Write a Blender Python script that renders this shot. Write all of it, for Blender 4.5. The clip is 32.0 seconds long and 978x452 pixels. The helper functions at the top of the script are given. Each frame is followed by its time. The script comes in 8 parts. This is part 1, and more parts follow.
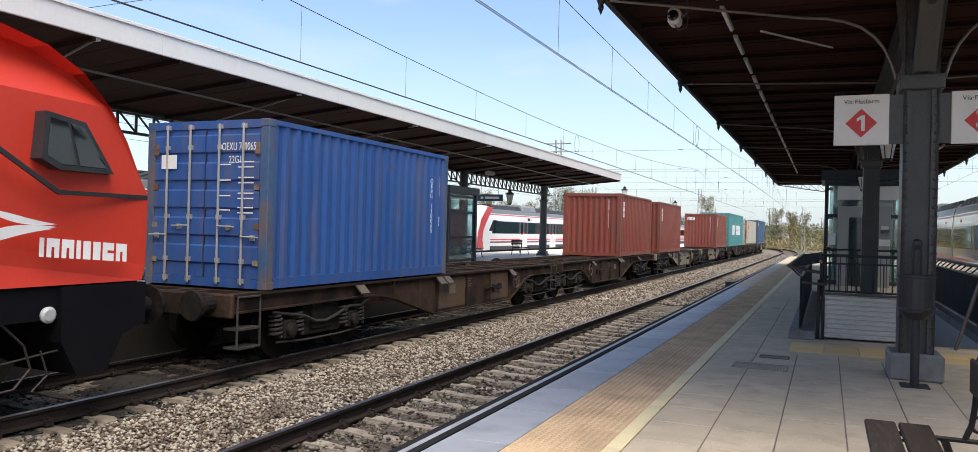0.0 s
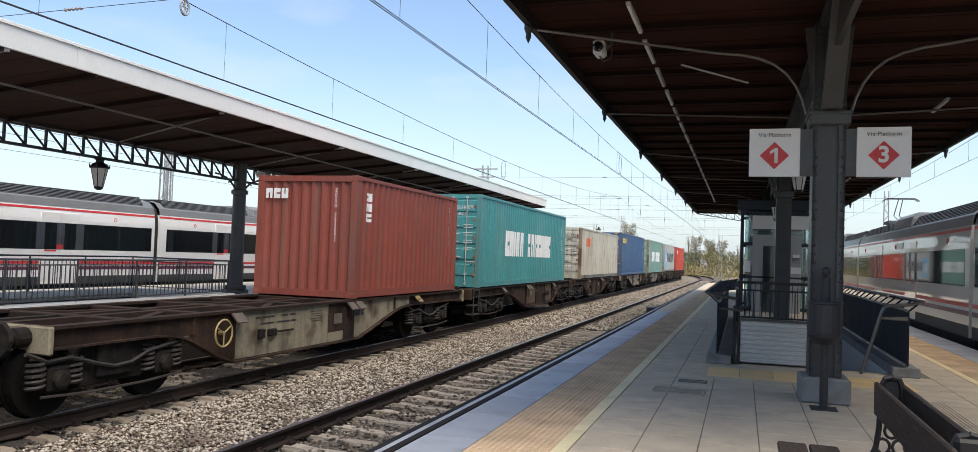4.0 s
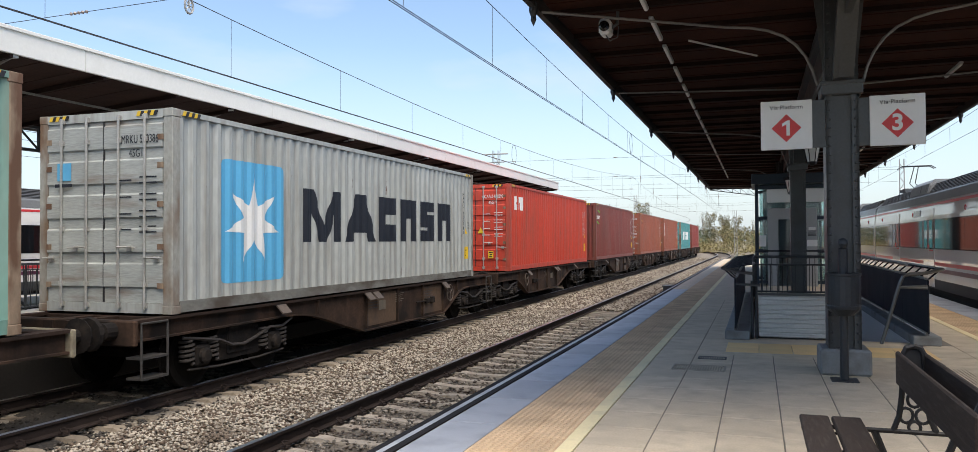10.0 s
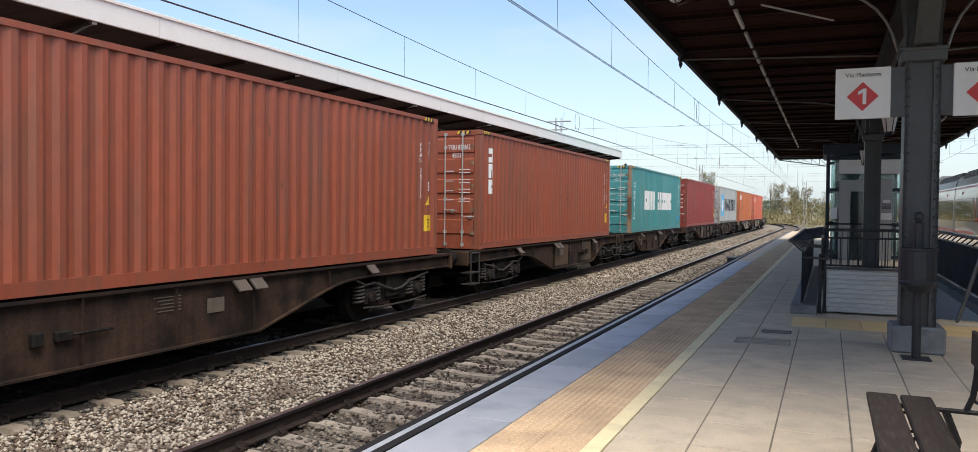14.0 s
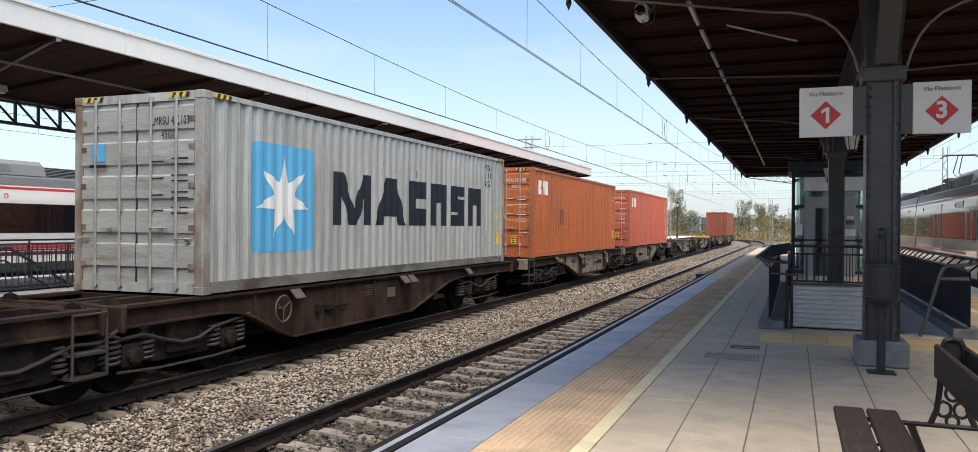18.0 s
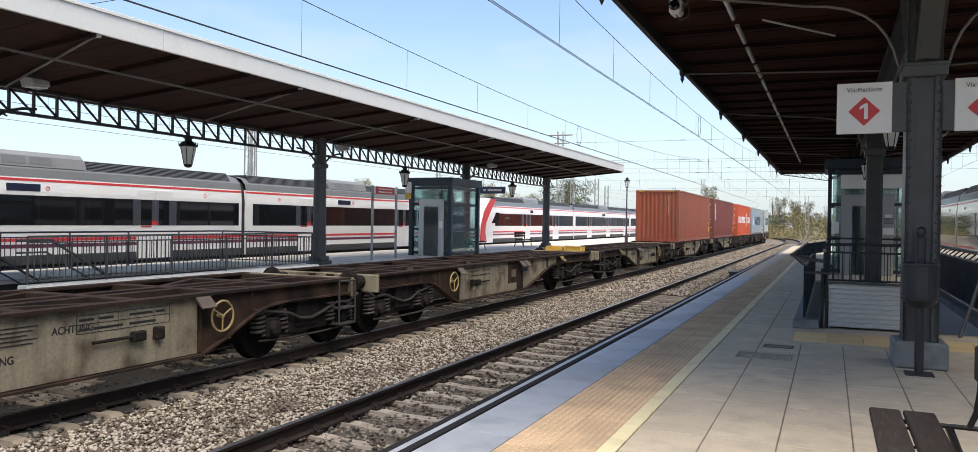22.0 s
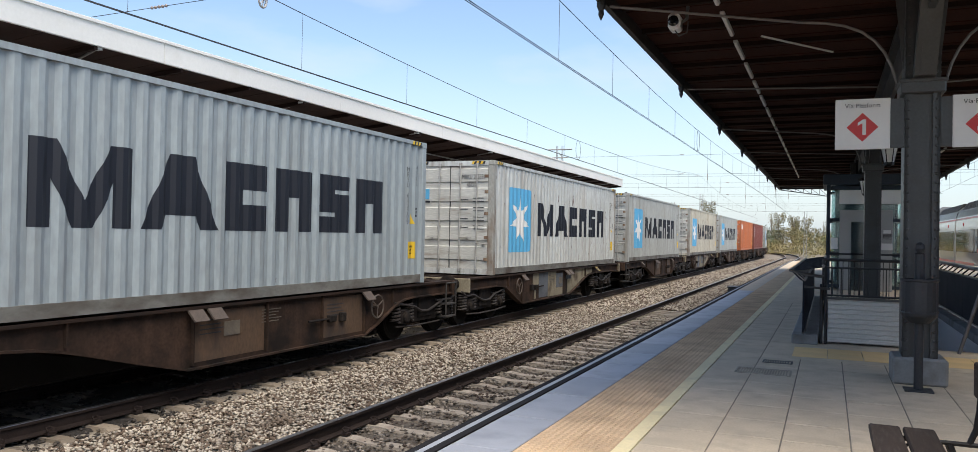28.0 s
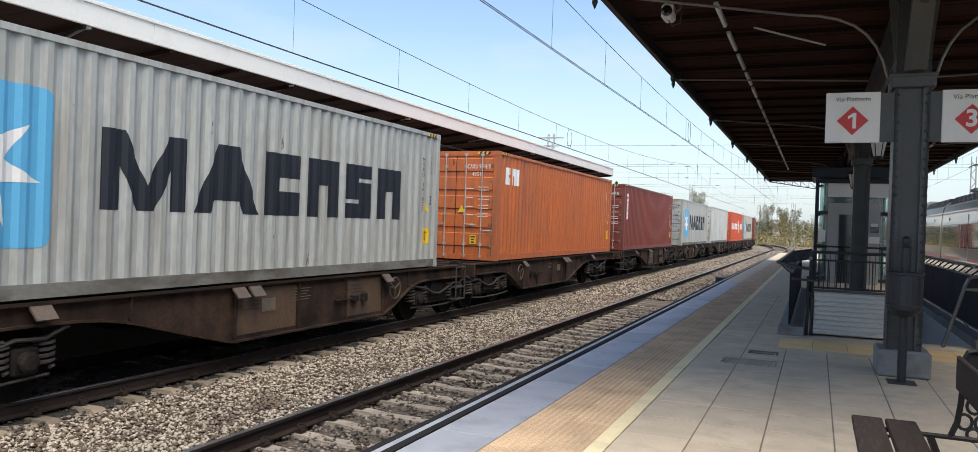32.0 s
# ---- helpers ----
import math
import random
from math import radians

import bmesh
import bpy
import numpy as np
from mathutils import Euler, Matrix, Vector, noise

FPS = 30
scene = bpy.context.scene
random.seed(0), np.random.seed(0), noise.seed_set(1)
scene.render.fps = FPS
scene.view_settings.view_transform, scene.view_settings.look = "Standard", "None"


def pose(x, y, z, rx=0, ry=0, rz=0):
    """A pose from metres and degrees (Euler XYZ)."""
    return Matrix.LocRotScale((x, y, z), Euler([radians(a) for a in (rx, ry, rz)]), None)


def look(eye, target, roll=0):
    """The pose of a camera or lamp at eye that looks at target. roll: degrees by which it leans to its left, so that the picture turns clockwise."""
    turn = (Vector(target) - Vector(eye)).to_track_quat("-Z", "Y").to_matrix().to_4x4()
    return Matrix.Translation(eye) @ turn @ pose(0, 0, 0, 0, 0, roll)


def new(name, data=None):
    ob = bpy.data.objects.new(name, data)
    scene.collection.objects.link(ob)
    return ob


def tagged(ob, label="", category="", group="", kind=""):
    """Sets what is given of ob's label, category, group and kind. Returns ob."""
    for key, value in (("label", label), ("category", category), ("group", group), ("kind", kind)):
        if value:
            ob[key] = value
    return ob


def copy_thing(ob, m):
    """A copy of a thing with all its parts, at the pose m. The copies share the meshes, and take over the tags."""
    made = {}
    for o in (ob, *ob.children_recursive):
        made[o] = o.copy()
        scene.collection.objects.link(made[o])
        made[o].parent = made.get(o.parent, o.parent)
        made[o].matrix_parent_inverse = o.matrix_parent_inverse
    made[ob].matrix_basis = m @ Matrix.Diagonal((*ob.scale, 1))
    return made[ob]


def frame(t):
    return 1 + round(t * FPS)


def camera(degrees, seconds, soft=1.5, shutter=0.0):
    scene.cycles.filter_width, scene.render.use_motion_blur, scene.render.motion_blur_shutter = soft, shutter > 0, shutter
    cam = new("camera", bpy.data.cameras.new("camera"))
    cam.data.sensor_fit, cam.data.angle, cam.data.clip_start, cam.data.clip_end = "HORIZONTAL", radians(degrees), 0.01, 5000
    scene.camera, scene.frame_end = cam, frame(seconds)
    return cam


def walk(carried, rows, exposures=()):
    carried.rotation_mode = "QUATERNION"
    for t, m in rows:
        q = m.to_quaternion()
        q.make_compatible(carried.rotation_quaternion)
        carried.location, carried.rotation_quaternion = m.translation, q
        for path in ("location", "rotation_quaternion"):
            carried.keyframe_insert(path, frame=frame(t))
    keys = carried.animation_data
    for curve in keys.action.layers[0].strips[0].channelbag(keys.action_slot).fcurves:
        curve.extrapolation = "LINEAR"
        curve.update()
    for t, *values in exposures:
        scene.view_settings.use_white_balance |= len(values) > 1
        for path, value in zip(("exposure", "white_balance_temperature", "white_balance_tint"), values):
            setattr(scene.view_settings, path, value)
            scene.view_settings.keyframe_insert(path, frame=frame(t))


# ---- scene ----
# The camera: hand-held on one spot of the island platform, turning a little.
cam = camera(64.0, 32.0, soft=0.6)
EYE = (0.0, 0.0, 1.475)
PATH = [
    (0, pose(*EYE, 90.21, -1.43, 23.34)),
    (0.5, pose(*EYE, 89.83, -1.50, 23.03)),
    (1, pose(*EYE, 90.20, -1.13, 22.72)),
    (1.5, pose(*EYE, 91.50, 0.31, 20.72)),
    (2, pose(*EYE, 92.09, 0.19, 19.88)),
    (2.5, pose(*EYE, 92.10, 0.47, 19.32)),
    (3, pose(*EYE, 91.60, 0.83, 18.68)),
    (3.5, pose(*EYE, 92.27, -1.20, 16.19)),
    (4, pose(*EYE, 92.16, -2.08, 17.92)),
    (4.5, pose(*EYE, 91.11, -1.05, 17.52)),
    (6.5, pose(*EYE, 90.01, -1.15, 21.07)),
    (7, pose(*EYE, 90.13, -1.17, 21.12)),
    (7.5, pose(*EYE, 90.93, -0.65, 20.98)),
    (8, pose(*EYE, 91.29, -0.40, 20.89)),
    (8.5, pose(*EYE, 91.80, -0.25, 20.36)),
    (9, pose(*EYE, 91.56, -0.82, 20.17)),
    (9.5, pose(*EYE, 91.60, -0.20, 20.37)),
    (10, pose(*EYE, 91.08, 0.30, 18.95)),
    (10.5, pose(*EYE, 91.09, 1.31, 15.95)),
    (11, pose(*EYE, 91.28, 1.35, 17.46)),
    (11.5, pose(*EYE, 91.73, 0.76, 19.23)),
    (12, pose(*EYE, 92.00, -1.80, 20.36)),
    (12.5, pose(*EYE, 91.73, -0.80, 20.38)),
    (13, pose(*EYE, 91.21, -0.95, 20.87)),
    (13.5, pose(*EYE, 88.60, -0.52, 23.75)),
    (15.5, pose(*EYE, 89.43, -1.15, 21.64)),
    (16, pose(*EYE, 89.88, -0.22, 21.98)),
    (16.5, pose(*EYE, 90.68, 0.12, 17.40)),
    (17, pose(*EYE, 90.36, 0.27, 16.65)),
    (17.5, pose(*EYE, 89.37, 0.24, 19.53)),
    (18, pose(*EYE, 89.99, -0.42, 21.29)),
    (18.5, pose(*EYE, 90.89, -0.75, 21.53)),
    (19, pose(*EYE, 89.98, -1.20, 21.91)),
    (19.5, pose(*EYE, 89.24, -1.33, 22.47)),
    (20, pose(*EYE, 89.31, -1.80, 22.25)),
    (20.5, pose(*EYE, 89.50, -1.66, 22.30)),
    (21, pose(*EYE, 89.52, -1.51, 22.93)),
    (21.5, pose(*EYE, 89.74, -1.42, 23.38)),
    (22, pose(*EYE, 89.65, -0.84, 23.55)),
    (22.5, pose(*EYE, 89.68, 0.22, 23.18)),
    (23, pose(*EYE, 90.44, 0.22, 22.35)),
    (23.5, pose(*EYE, 91.65, 0.30, 20.05)),
    (24, pose(*EYE, 92.52, 0.98, 20.13)),
    (24.5, pose(*EYE, 92.86, 1.03, 20.87)),
    (25, pose(*EYE, 93.18, 2.03, 20.95)),
    (25.5, pose(*EYE, 92.48, -0.09, 21.39)),
    (27.5, pose(*EYE, 90.72, -1.07, 22.90)),
    (28, pose(*EYE, 90.67, -1.09, 23.47)),
    (28.5, pose(*EYE, 90.76, -0.98, 23.59)),
    (29, pose(*EYE, 90.40, -0.86, 24.00)),
    (29.5, pose(*EYE, 90.48, -0.48, 23.09)),
    (30, pose(*EYE, 89.93, -0.94, 23.04)),
    (30.5, pose(*EYE, 90.18, -1.07, 22.86)),
    (31, pose(*EYE, 89.91, -0.94, 23.58)),
    (31.5, pose(*EYE, 90.14, -0.87, 22.75)),
    (32, pose(*EYE, 89.75, -2.01, 22.73)),
]
walk(cam, PATH)

# ---- daylight ----
SUN_EL, SUN_AZ = radians(62), radians(138)      # azimuth clockwise from +y
world = bpy.data.worlds.new("sky")
scene.world = world
world.use_nodes = True
wn, wl = world.node_tree.nodes, world.node_tree.links
wn.clear()
w_out = wn.new("ShaderNodeOutputWorld")
w_bg = wn.new("ShaderNodeBackground")
w_sky = wn.new("ShaderNodeTexSky")
w_sky.sky_type = "NISHITA"
w_sky.sun_disc = False
w_sky.sun_elevation, w_sky.sun_rotation = SUN_EL, SUN_AZ
w_sky.air_density, w_sky.dust_density, w_sky.ozone_density = 1.0, 1.5, 1.5
w_bg.inputs["Strength"].default_value = 0.145
w_co = wn.new("ShaderNodeTexCoord")
w_map = wn.new("ShaderNodeMapping")
w_map.inputs["Scale"].default_value = (1.6, 1.6, 5.0)
w_noise = wn.new("ShaderNodeTexNoise")
w_noise.inputs["Scale"].default_value, w_noise.inputs["Detail"].default_value = 2.2, 9.0
w_ramp = wn.new("ShaderNodeValToRGB")
w_ramp.color_ramp.elements[0].position, w_ramp.color_ramp.elements[1].position = 0.53, 0.80
w_ramp.color_ramp.elements[1].color = (0.75, 0.75, 0.75, 1)
w_mix = wn.new("ShaderNodeMix")
w_mix.data_type = "RGBA"
w_mix.inputs["B"].default_value = (3.35, 3.80, 4.15, 1)
wl.new(w_co.outputs["Generated"], w_map.inputs["Vector"])
wl.new(w_map.outputs["Vector"], w_noise.inputs["Vector"])
wl.new(w_noise.outputs["Fac"], w_ramp.inputs["Fac"])
w_sep = wn.new("ShaderNodeSeparateXYZ")
w_haze = wn.new("ShaderNodeMapRange")                # pale haze low over the horizon
w_haze.inputs["From Min"].default_value, w_haze.inputs["From Max"].default_value = 0.0, 0.24
w_haze.inputs["To Min"].default_value, w_haze.inputs["To Max"].default_value = 0.7, 0.0
w_max = wn.new("ShaderNodeMath")
w_max.operation = "MAXIMUM"
wl.new(w_co.outputs["Generated"], w_sep.inputs["Vector"])
wl.new(w_sep.outputs["Z"], w_haze.inputs["Value"])
wl.new(w_haze.outputs["Result"], w_max.inputs[0])
wl.new(w_ramp.outputs["Color"], w_max.inputs[1])
wl.new(w_max.outputs[0], w_mix.inputs["Factor"])
wl.new(w_sky.outputs["Color"], w_mix.inputs["A"])
wl.new(w_mix.outputs["Result"], w_bg.inputs["Color"])
wl.new(w_bg.outputs["Background"], w_out.inputs["Surface"])

sun_data = bpy.data.lights.new("sun", "SUN")
sun_data.energy, sun_data.angle, sun_data.color = 2.75, radians(50), (1.0, 0.91, 0.78)
sun = new("sun", sun_data)
sun.matrix_world = look((math.sin(SUN_AZ) * math.cos(SUN_EL) * 60, math.cos(SUN_AZ) * math.cos(SUN_EL) * 60, math.sin(SUN_EL) * 60), (0, 0, 0))
scene.view_settings.exposure = 0.71


# ---- materials ----
def mat(name, col, rough=0.6, metal=0.0, var=0.25, scale=3.0, fine=40.0, bump=0.1, dirt=None, dirt_at=(0.5, 0.7), spec=0.5, vary=0.0, island=False, stretch=(1, 1, 1), bump_dist=0.01, specks=None, laid=False, streak=None, other=None):
    """A procedural surface: broad patches and fine grain over one colour, stains of a second colour, relief."""
    m = bpy.data.materials.new(name)
    m.use_nodes = True
    n, l = m.node_tree.nodes, m.node_tree.links
    b = n["Principled BSDF"]
    b.inputs["Roughness"].default_value = rough
    b.inputs["Metallic"].default_value = metal
    b.inputs["Specular IOR Level"].default_value = spec
    co = n.new("ShaderNodeTexCoord")
    mp = n.new("ShaderNodeMapping")
    mp.inputs["Scale"].default_value = stretch
    if laid:                                   # one pattern runs on over neighbouring pieces
        l.new(n.new("ShaderNodeNewGeometry").outputs["Position"], mp.inputs["Vector"])
    else:
        l.new(co.outputs["Object"], mp.inputs["Vector"])
    big = n.new("ShaderNodeTexNoise")
    big.inputs["Scale"].default_value, big.inputs["Detail"].default_value = scale, 6.0
    small = n.new("ShaderNodeTexNoise")
    small.inputs["Scale"].default_value, small.inputs["Detail"].default_value = fine, 4.0
    for q in (big, small):
        l.new(mp.outputs["Vector"], q.inputs["Vector"])
    if vary:
        src = n.new("ShaderNodeNewGeometry") if island else n.new("ShaderNodeObjectInfo")
        sock = src.outputs["Random Per Island"] if island else src.outputs["Random"]
    add = n.new("ShaderNodeMath")
    add.operation = "ADD"
    l.new(big.outputs["Fac"], add.inputs[0])
    l.new(small.outputs["Fac"], add.inputs[1])
    rng = n.new("ShaderNodeMapRange")
    rng.inputs["From Min"].default_value, rng.inputs["From Max"].default_value = 0.6, 1.4
    rng.inputs["To Min"].default_value, rng.inputs["To Max"].default_value = 1 - var, 1 + var
    l.new(add.outputs[0], rng.inputs["Value"])
    val = rng.outputs["Result"]
    if vary:
        r2 = n.new("ShaderNodeMapRange")
        r2.inputs["To Min"].default_value, r2.inputs["To Max"].default_value = 1 - vary, 1 + vary
        l.new(sock, r2.inputs["Value"])
        mul = n.new("ShaderNodeMath")
        mul.operation = "MULTIPLY"
        l.new(val, mul.inputs[0])
        l.new(r2.outputs["Result"], mul.inputs[1])
        val = mul.outputs[0]
    sc = n.new("ShaderNodeVectorMath")
    sc.operation = "SCALE"
    sc.inputs[0].default_value = col
    l.new(val, sc.inputs["Scale"])
    colour = sc.outputs["Vector"]
    if other:                                  # a share of the pieces is of a second stone
        ot = n.new("ShaderNodeMapRange")
        ot.inputs["From Min"].default_value, ot.inputs["From Max"].default_value = other[1] - 0.06, other[1] + 0.06
        ot.inputs["To Min"].default_value, ot.inputs["To Max"].default_value = 1.0, 0.0
        l.new(sock, ot.inputs["Value"])
        ox = n.new("ShaderNodeMix")
        ox.data_type = "RGBA"
        ox.inputs["B"].default_value = (*other[0], 1)
        l.new(ot.outputs["Result"], ox.inputs["Factor"])
        l.new(colour, ox.inputs["A"])
        colour = ox.outputs["Result"]
    if dirt:
        dn = n.new("ShaderNodeTexNoise")
        dn.inputs["Scale"].default_value, dn.inputs["Detail"].default_value = scale * 1.7, 8.0
        l.new(mp.outputs["Vector"], dn.inputs["Vector"])
        dr = n.new("ShaderNodeMapRange")
        dr.inputs["From Min"].default_value, dr.inputs["From Max"].default_value = dirt_at
        l.new(dn.outputs["Fac"], dr.inputs["Value"])
        mx = n.new("ShaderNodeMix")
        mx.data_type = "RGBA"
        mx.inputs["B"].default_value = (*dirt, 1)
        l.new(dr.outputs["Result"], mx.inputs["Factor"])
        l.new(colour, mx.inputs["A"])
        colour = mx.outputs["Result"]
    if streak:                                 # soft upright runs of a second tone
        kn = n.new("ShaderNodeTexNoise")
        kn.inputs["Scale"].default_value, kn.inputs["Detail"].default_value = 2.4, 5.0
        km = n.new("ShaderNodeMapping")
        km.inputs["Scale"].default_value = (2.5, 2.5, 0.16)
        l.new(co.outputs["Object"], km.inputs["Vector"])
        l.new(km.outputs["Vector"], kn.inputs["Vector"])
        kr = n.new("ShaderNodeMapRange")
        kr.inputs["From Min"].default_value, kr.inputs["From Max"].default_value = 0.49, 0.76
        kr.inputs["To Max"].default_value = streak[1]
        l.new(kn.outputs["Fac"], kr.inputs["Value"])
        kx = n.new("ShaderNodeMix")
        kx.data_type = "RGBA"
        kx.inputs["B"].default_value = (*streak[0], 1)
        l.new(kr.outputs["Result"], kx.inputs["Factor"])
        l.new(colour, kx.inputs["A"])
        colour = kx.outputs["Result"]
    if specks:
        sn = n.new("ShaderNodeTexNoise")
        sn.inputs["Scale"].default_value, sn.inputs["Detail"].default_value = specks[1], 5.0
        sm = n.new("ShaderNodeMapping")
        sm.inputs["Scale"].default_value = (1, 1, 0.3)
        l.new(co.outputs["Object"], sm.inputs["Vector"])
        l.new(sm.outputs["Vector"], sn.inputs["Vector"])
        sr = n.new("ShaderNodeMapRange")
        sr.inputs["From Min"].default_value, sr.inputs["From Max"].default_value = specks[2], specks[2] + 0.05
        l.new(sn.outputs["Fac"], sr.inputs["Value"])
        sx = n.new("ShaderNodeMix")
        sx.data_type = "RGBA"
        sx.inputs["B"].default_value = (*specks[0], 1)
        l.new(sr.outputs["Result"], sx.inputs["Factor"])
        l.new(colour, sx.inputs["A"])
        colour = sx.outputs["Result"]
    l.new(colour, b.inputs["Base Color"])
    rr = n.new("ShaderNodeMapRange")
    rr.inputs["To Min"].default_value, rr.inputs["To Max"].default_value = max(0.02, rough - 0.12), min(1, rough + 0.12)
    l.new(big.outputs["Fac"], rr.inputs["Value"])
    l.new(rr.outputs["Result"], b.inputs["Roughness"])
    if bump:
        bp = n.new("ShaderNodeBump")
        bp.inputs["Strength"].default_value, bp.inputs["Distance"].default_value = bump, bump_dist
        l.new(add.outputs[0], bp.inputs["Height"])
        l.new(bp.outputs["Normal"], b.inputs["Normal"])
    return m


def glass_mat(name, tint, rough=0.02, alpha=1.0):
    m = bpy.data.materials.new(name)
    m.use_nodes = True
    b = m.node_tree.nodes["Principled BSDF"]
    b.inputs["Base Color"].default_value = (*tint, 1)
    b.inputs["Roughness"].default_value = rough
    b.inputs["Specular IOR Level"].default_value = 0.7
    co, ns, bp = m.node_tree.nodes.new("ShaderNodeTexCoord"), m.node_tree.nodes.new("ShaderNodeTexNoise"), m.node_tree.nodes.new("ShaderNodeBump")
    ns.inputs["Scale"].default_value = 1.3
    bp.inputs["Strength"].default_value, bp.inputs["Distance"].default_value = 0.05, 0.01
    m.node_tree.links.new(co.outputs["Object"], ns.inputs["Vector"])
    m.node_tree.links.new(ns.outputs["Fac"], bp.inputs["Height"])
    m.node_tree.links.new(bp.outputs["Normal"], b.inputs["Normal"])
    return m


M_GROUND = mat("dry_earth", (0.23, 0.19, 0.14), 0.95, 0, 0.35, 0.3, 6, 0.4, dirt=(0.10, 0.11, 0.05), dirt_at=(0.5, 0.65))
M_BALLAST = mat("ballast_bed", (0.125, 0.104, 0.08), 0.95, 0, 0.6, 2.0, 30, 1.0, dirt=(0.08, 0.063, 0.047), dirt_at=(0.45, 0.6), bump_dist=0.03)
M_BALLASTPALE = mat("pale_ballast_bed", (0.235, 0.205, 0.163), 0.95, 0, 0.7, 3.0, 34, 1.0, dirt=(0.12, 0.095, 0.072), dirt_at=(0.50, 0.64), bump_dist=0.03)
M_STONE = mat("ballast_stone", (0.315, 0.275, 0.22), 0.9, 0, 0.25, 1.2, 30, 0.2, dirt=(0.12, 0.09, 0.066), dirt_at=(0.54, 0.74), vary=0.35, island=True, other=((0.105, 0.074, 0.052), 0.42))
M_STONEBR = mat("brown_ballast_stone", (0.21, 0.18, 0.145), 0.9, 0, 0.3, 1.2, 30, 0.2, dirt=(0.07, 0.05, 0.038), dirt_at=(0.45, 0.6), vary=0.6, island=True)
# oil stain plus the shade under the train, both put into these two colours
M_STONEDK = mat("shaded_oily_ballast_stone", (0.055, 0.046, 0.038), 0.9, 0, 0.3, 1.2, 30, 0.2, dirt=(0.03, 0.025, 0.02), dirt_at=(0.45, 0.62), vary=0.5, island=True)
M_BALLASTDK = mat("shaded_oily_ballast_bed", (0.03, 0.025, 0.02), 0.95, 0, 0.5, 2.0, 30, 0.8, bump_dist=0.03)
M_RAIL = mat("rusty_rail", (0.028, 0.020, 0.017), 0.8, 0.0, 0.4, 4, 60, 0.2, spec=0.15)
M_RAILTOP = mat("polished_rail_head", (0.42, 0.385, 0.37), 0.34, 0.95, 0.1, 4, 60, 0.0)
M_SLEEPER = mat("concrete_sleeper", (0.31, 0.265, 0.21), 0.9, 0, 0.25, 3, 50, 0.3, dirt=(0.24, 0.185, 0.14), dirt_at=(0.52, 0.75), vary=0.2)
# darker, blotched concrete for the sleepers of the goods track
M_SLEEPERDK = mat("dark_stained_sleeper", (0.19, 0.155, 0.115), 0.9, 0, 0.3, 3, 50, 0.3, dirt=(0.09, 0.07, 0.05), dirt_at=(0.5, 0.7), vary=0.25)
M_SLAB = mat("platform_slab", (0.55, 0.465, 0.35), 0.75, 0, 0.16, 2.3, 60, 0.15, spec=0.08, dirt=(0.45, 0.385, 0.295), dirt_at=(0.46, 0.72), vary=0.05, laid=True)
M_COPING = mat("granite_coping", (0.35, 0.365, 0.40), 0.6, 0, 0.12, 1.6, 120, 0.1, dirt=(0.26, 0.275, 0.305), dirt_at=(0.48, 0.72), vary=0.12, laid=True)
M_TACT = mat("ochre_tactile_tile", (0.56, 0.405, 0.26), 0.85, 0, 0.18, 1.5, 60, 0.2, dirt=(0.42, 0.31, 0.205), dirt_at=(0.48, 0.72), vary=0.09, laid=True, spec=0.06)
M_YTILE = mat("yellow_tactile_tile", (0.70, 0.50, 0.23), 0.8, 0, 0.2, 1.5, 60, 0.2, vary=0.1)
M_CREAM = mat("cream_painted_line", (0.76, 0.66, 0.41), 0.8, 0, 0.10, 2, 40, 0.1, dirt=(0.58, 0.50, 0.33), dirt_at=(0.52, 0.8), spec=0.1)
M_CONC = mat("platform_concrete", (0.46, 0.43, 0.37), 0.9, 0, 0.2, 0.8, 30, 0.2, dirt=(0.33, 0.30, 0.255), dirt_at=(0.5, 0.75))
M_FARPAVE = mat("pale_far_paving", (0.66, 0.61, 0.53), 0.8, 0, 0.18, 0.7, 30, 0.12, dirt=(0.42, 0.38, 0.32), dirt_at=(0.5, 0.75))
# near black: the shade behind the wagons is painted into the wall colour
M_CONCDK = mat("painted_shade_platform_wall", (0.035, 0.031, 0.027), 0.95, 0, 0.3, 0.8, 30, 0.3, dirt=(0.03, 0.026, 0.023), dirt_at=(0.45, 0.65))
M_BLACKSTRIP = mat("black_rubber_strip", (0.022, 0.021, 0.022), 0.9, 0, 0.2, 3, 40, 0.1, spec=0.1)
M_IRON = mat("grey_painted_iron", (0.068, 0.071, 0.072), 0.45, 0.15, 0.2, 1.5, 40, 0.12, dirt=(0.055, 0.052, 0.048), dirt_at=(0.52, 0.75))
M_IRONDK = mat("dark_painted_iron", (0.035, 0.038, 0.042), 0.5, 0.2, 0.25, 2, 40, 0.1)
M_NAVY = mat("navy_sheet_panel", (0.012, 0.014, 0.022), 0.65, 0.0, 0.2, 1.5, 40, 0.05, spec=0.2)
M_STEELDK = mat("dull_steel_tube", (0.16, 0.16, 0.16), 0.35, 0.8, 0.15, 2, 60, 0.03)
M_PLINTH = mat("grey_plinth", (0.22, 0.23, 0.23), 0.7, 0, 0.15, 2, 50, 0.15, dirt=(0.13, 0.12, 0.11), dirt_at=(0.5, 0.75))
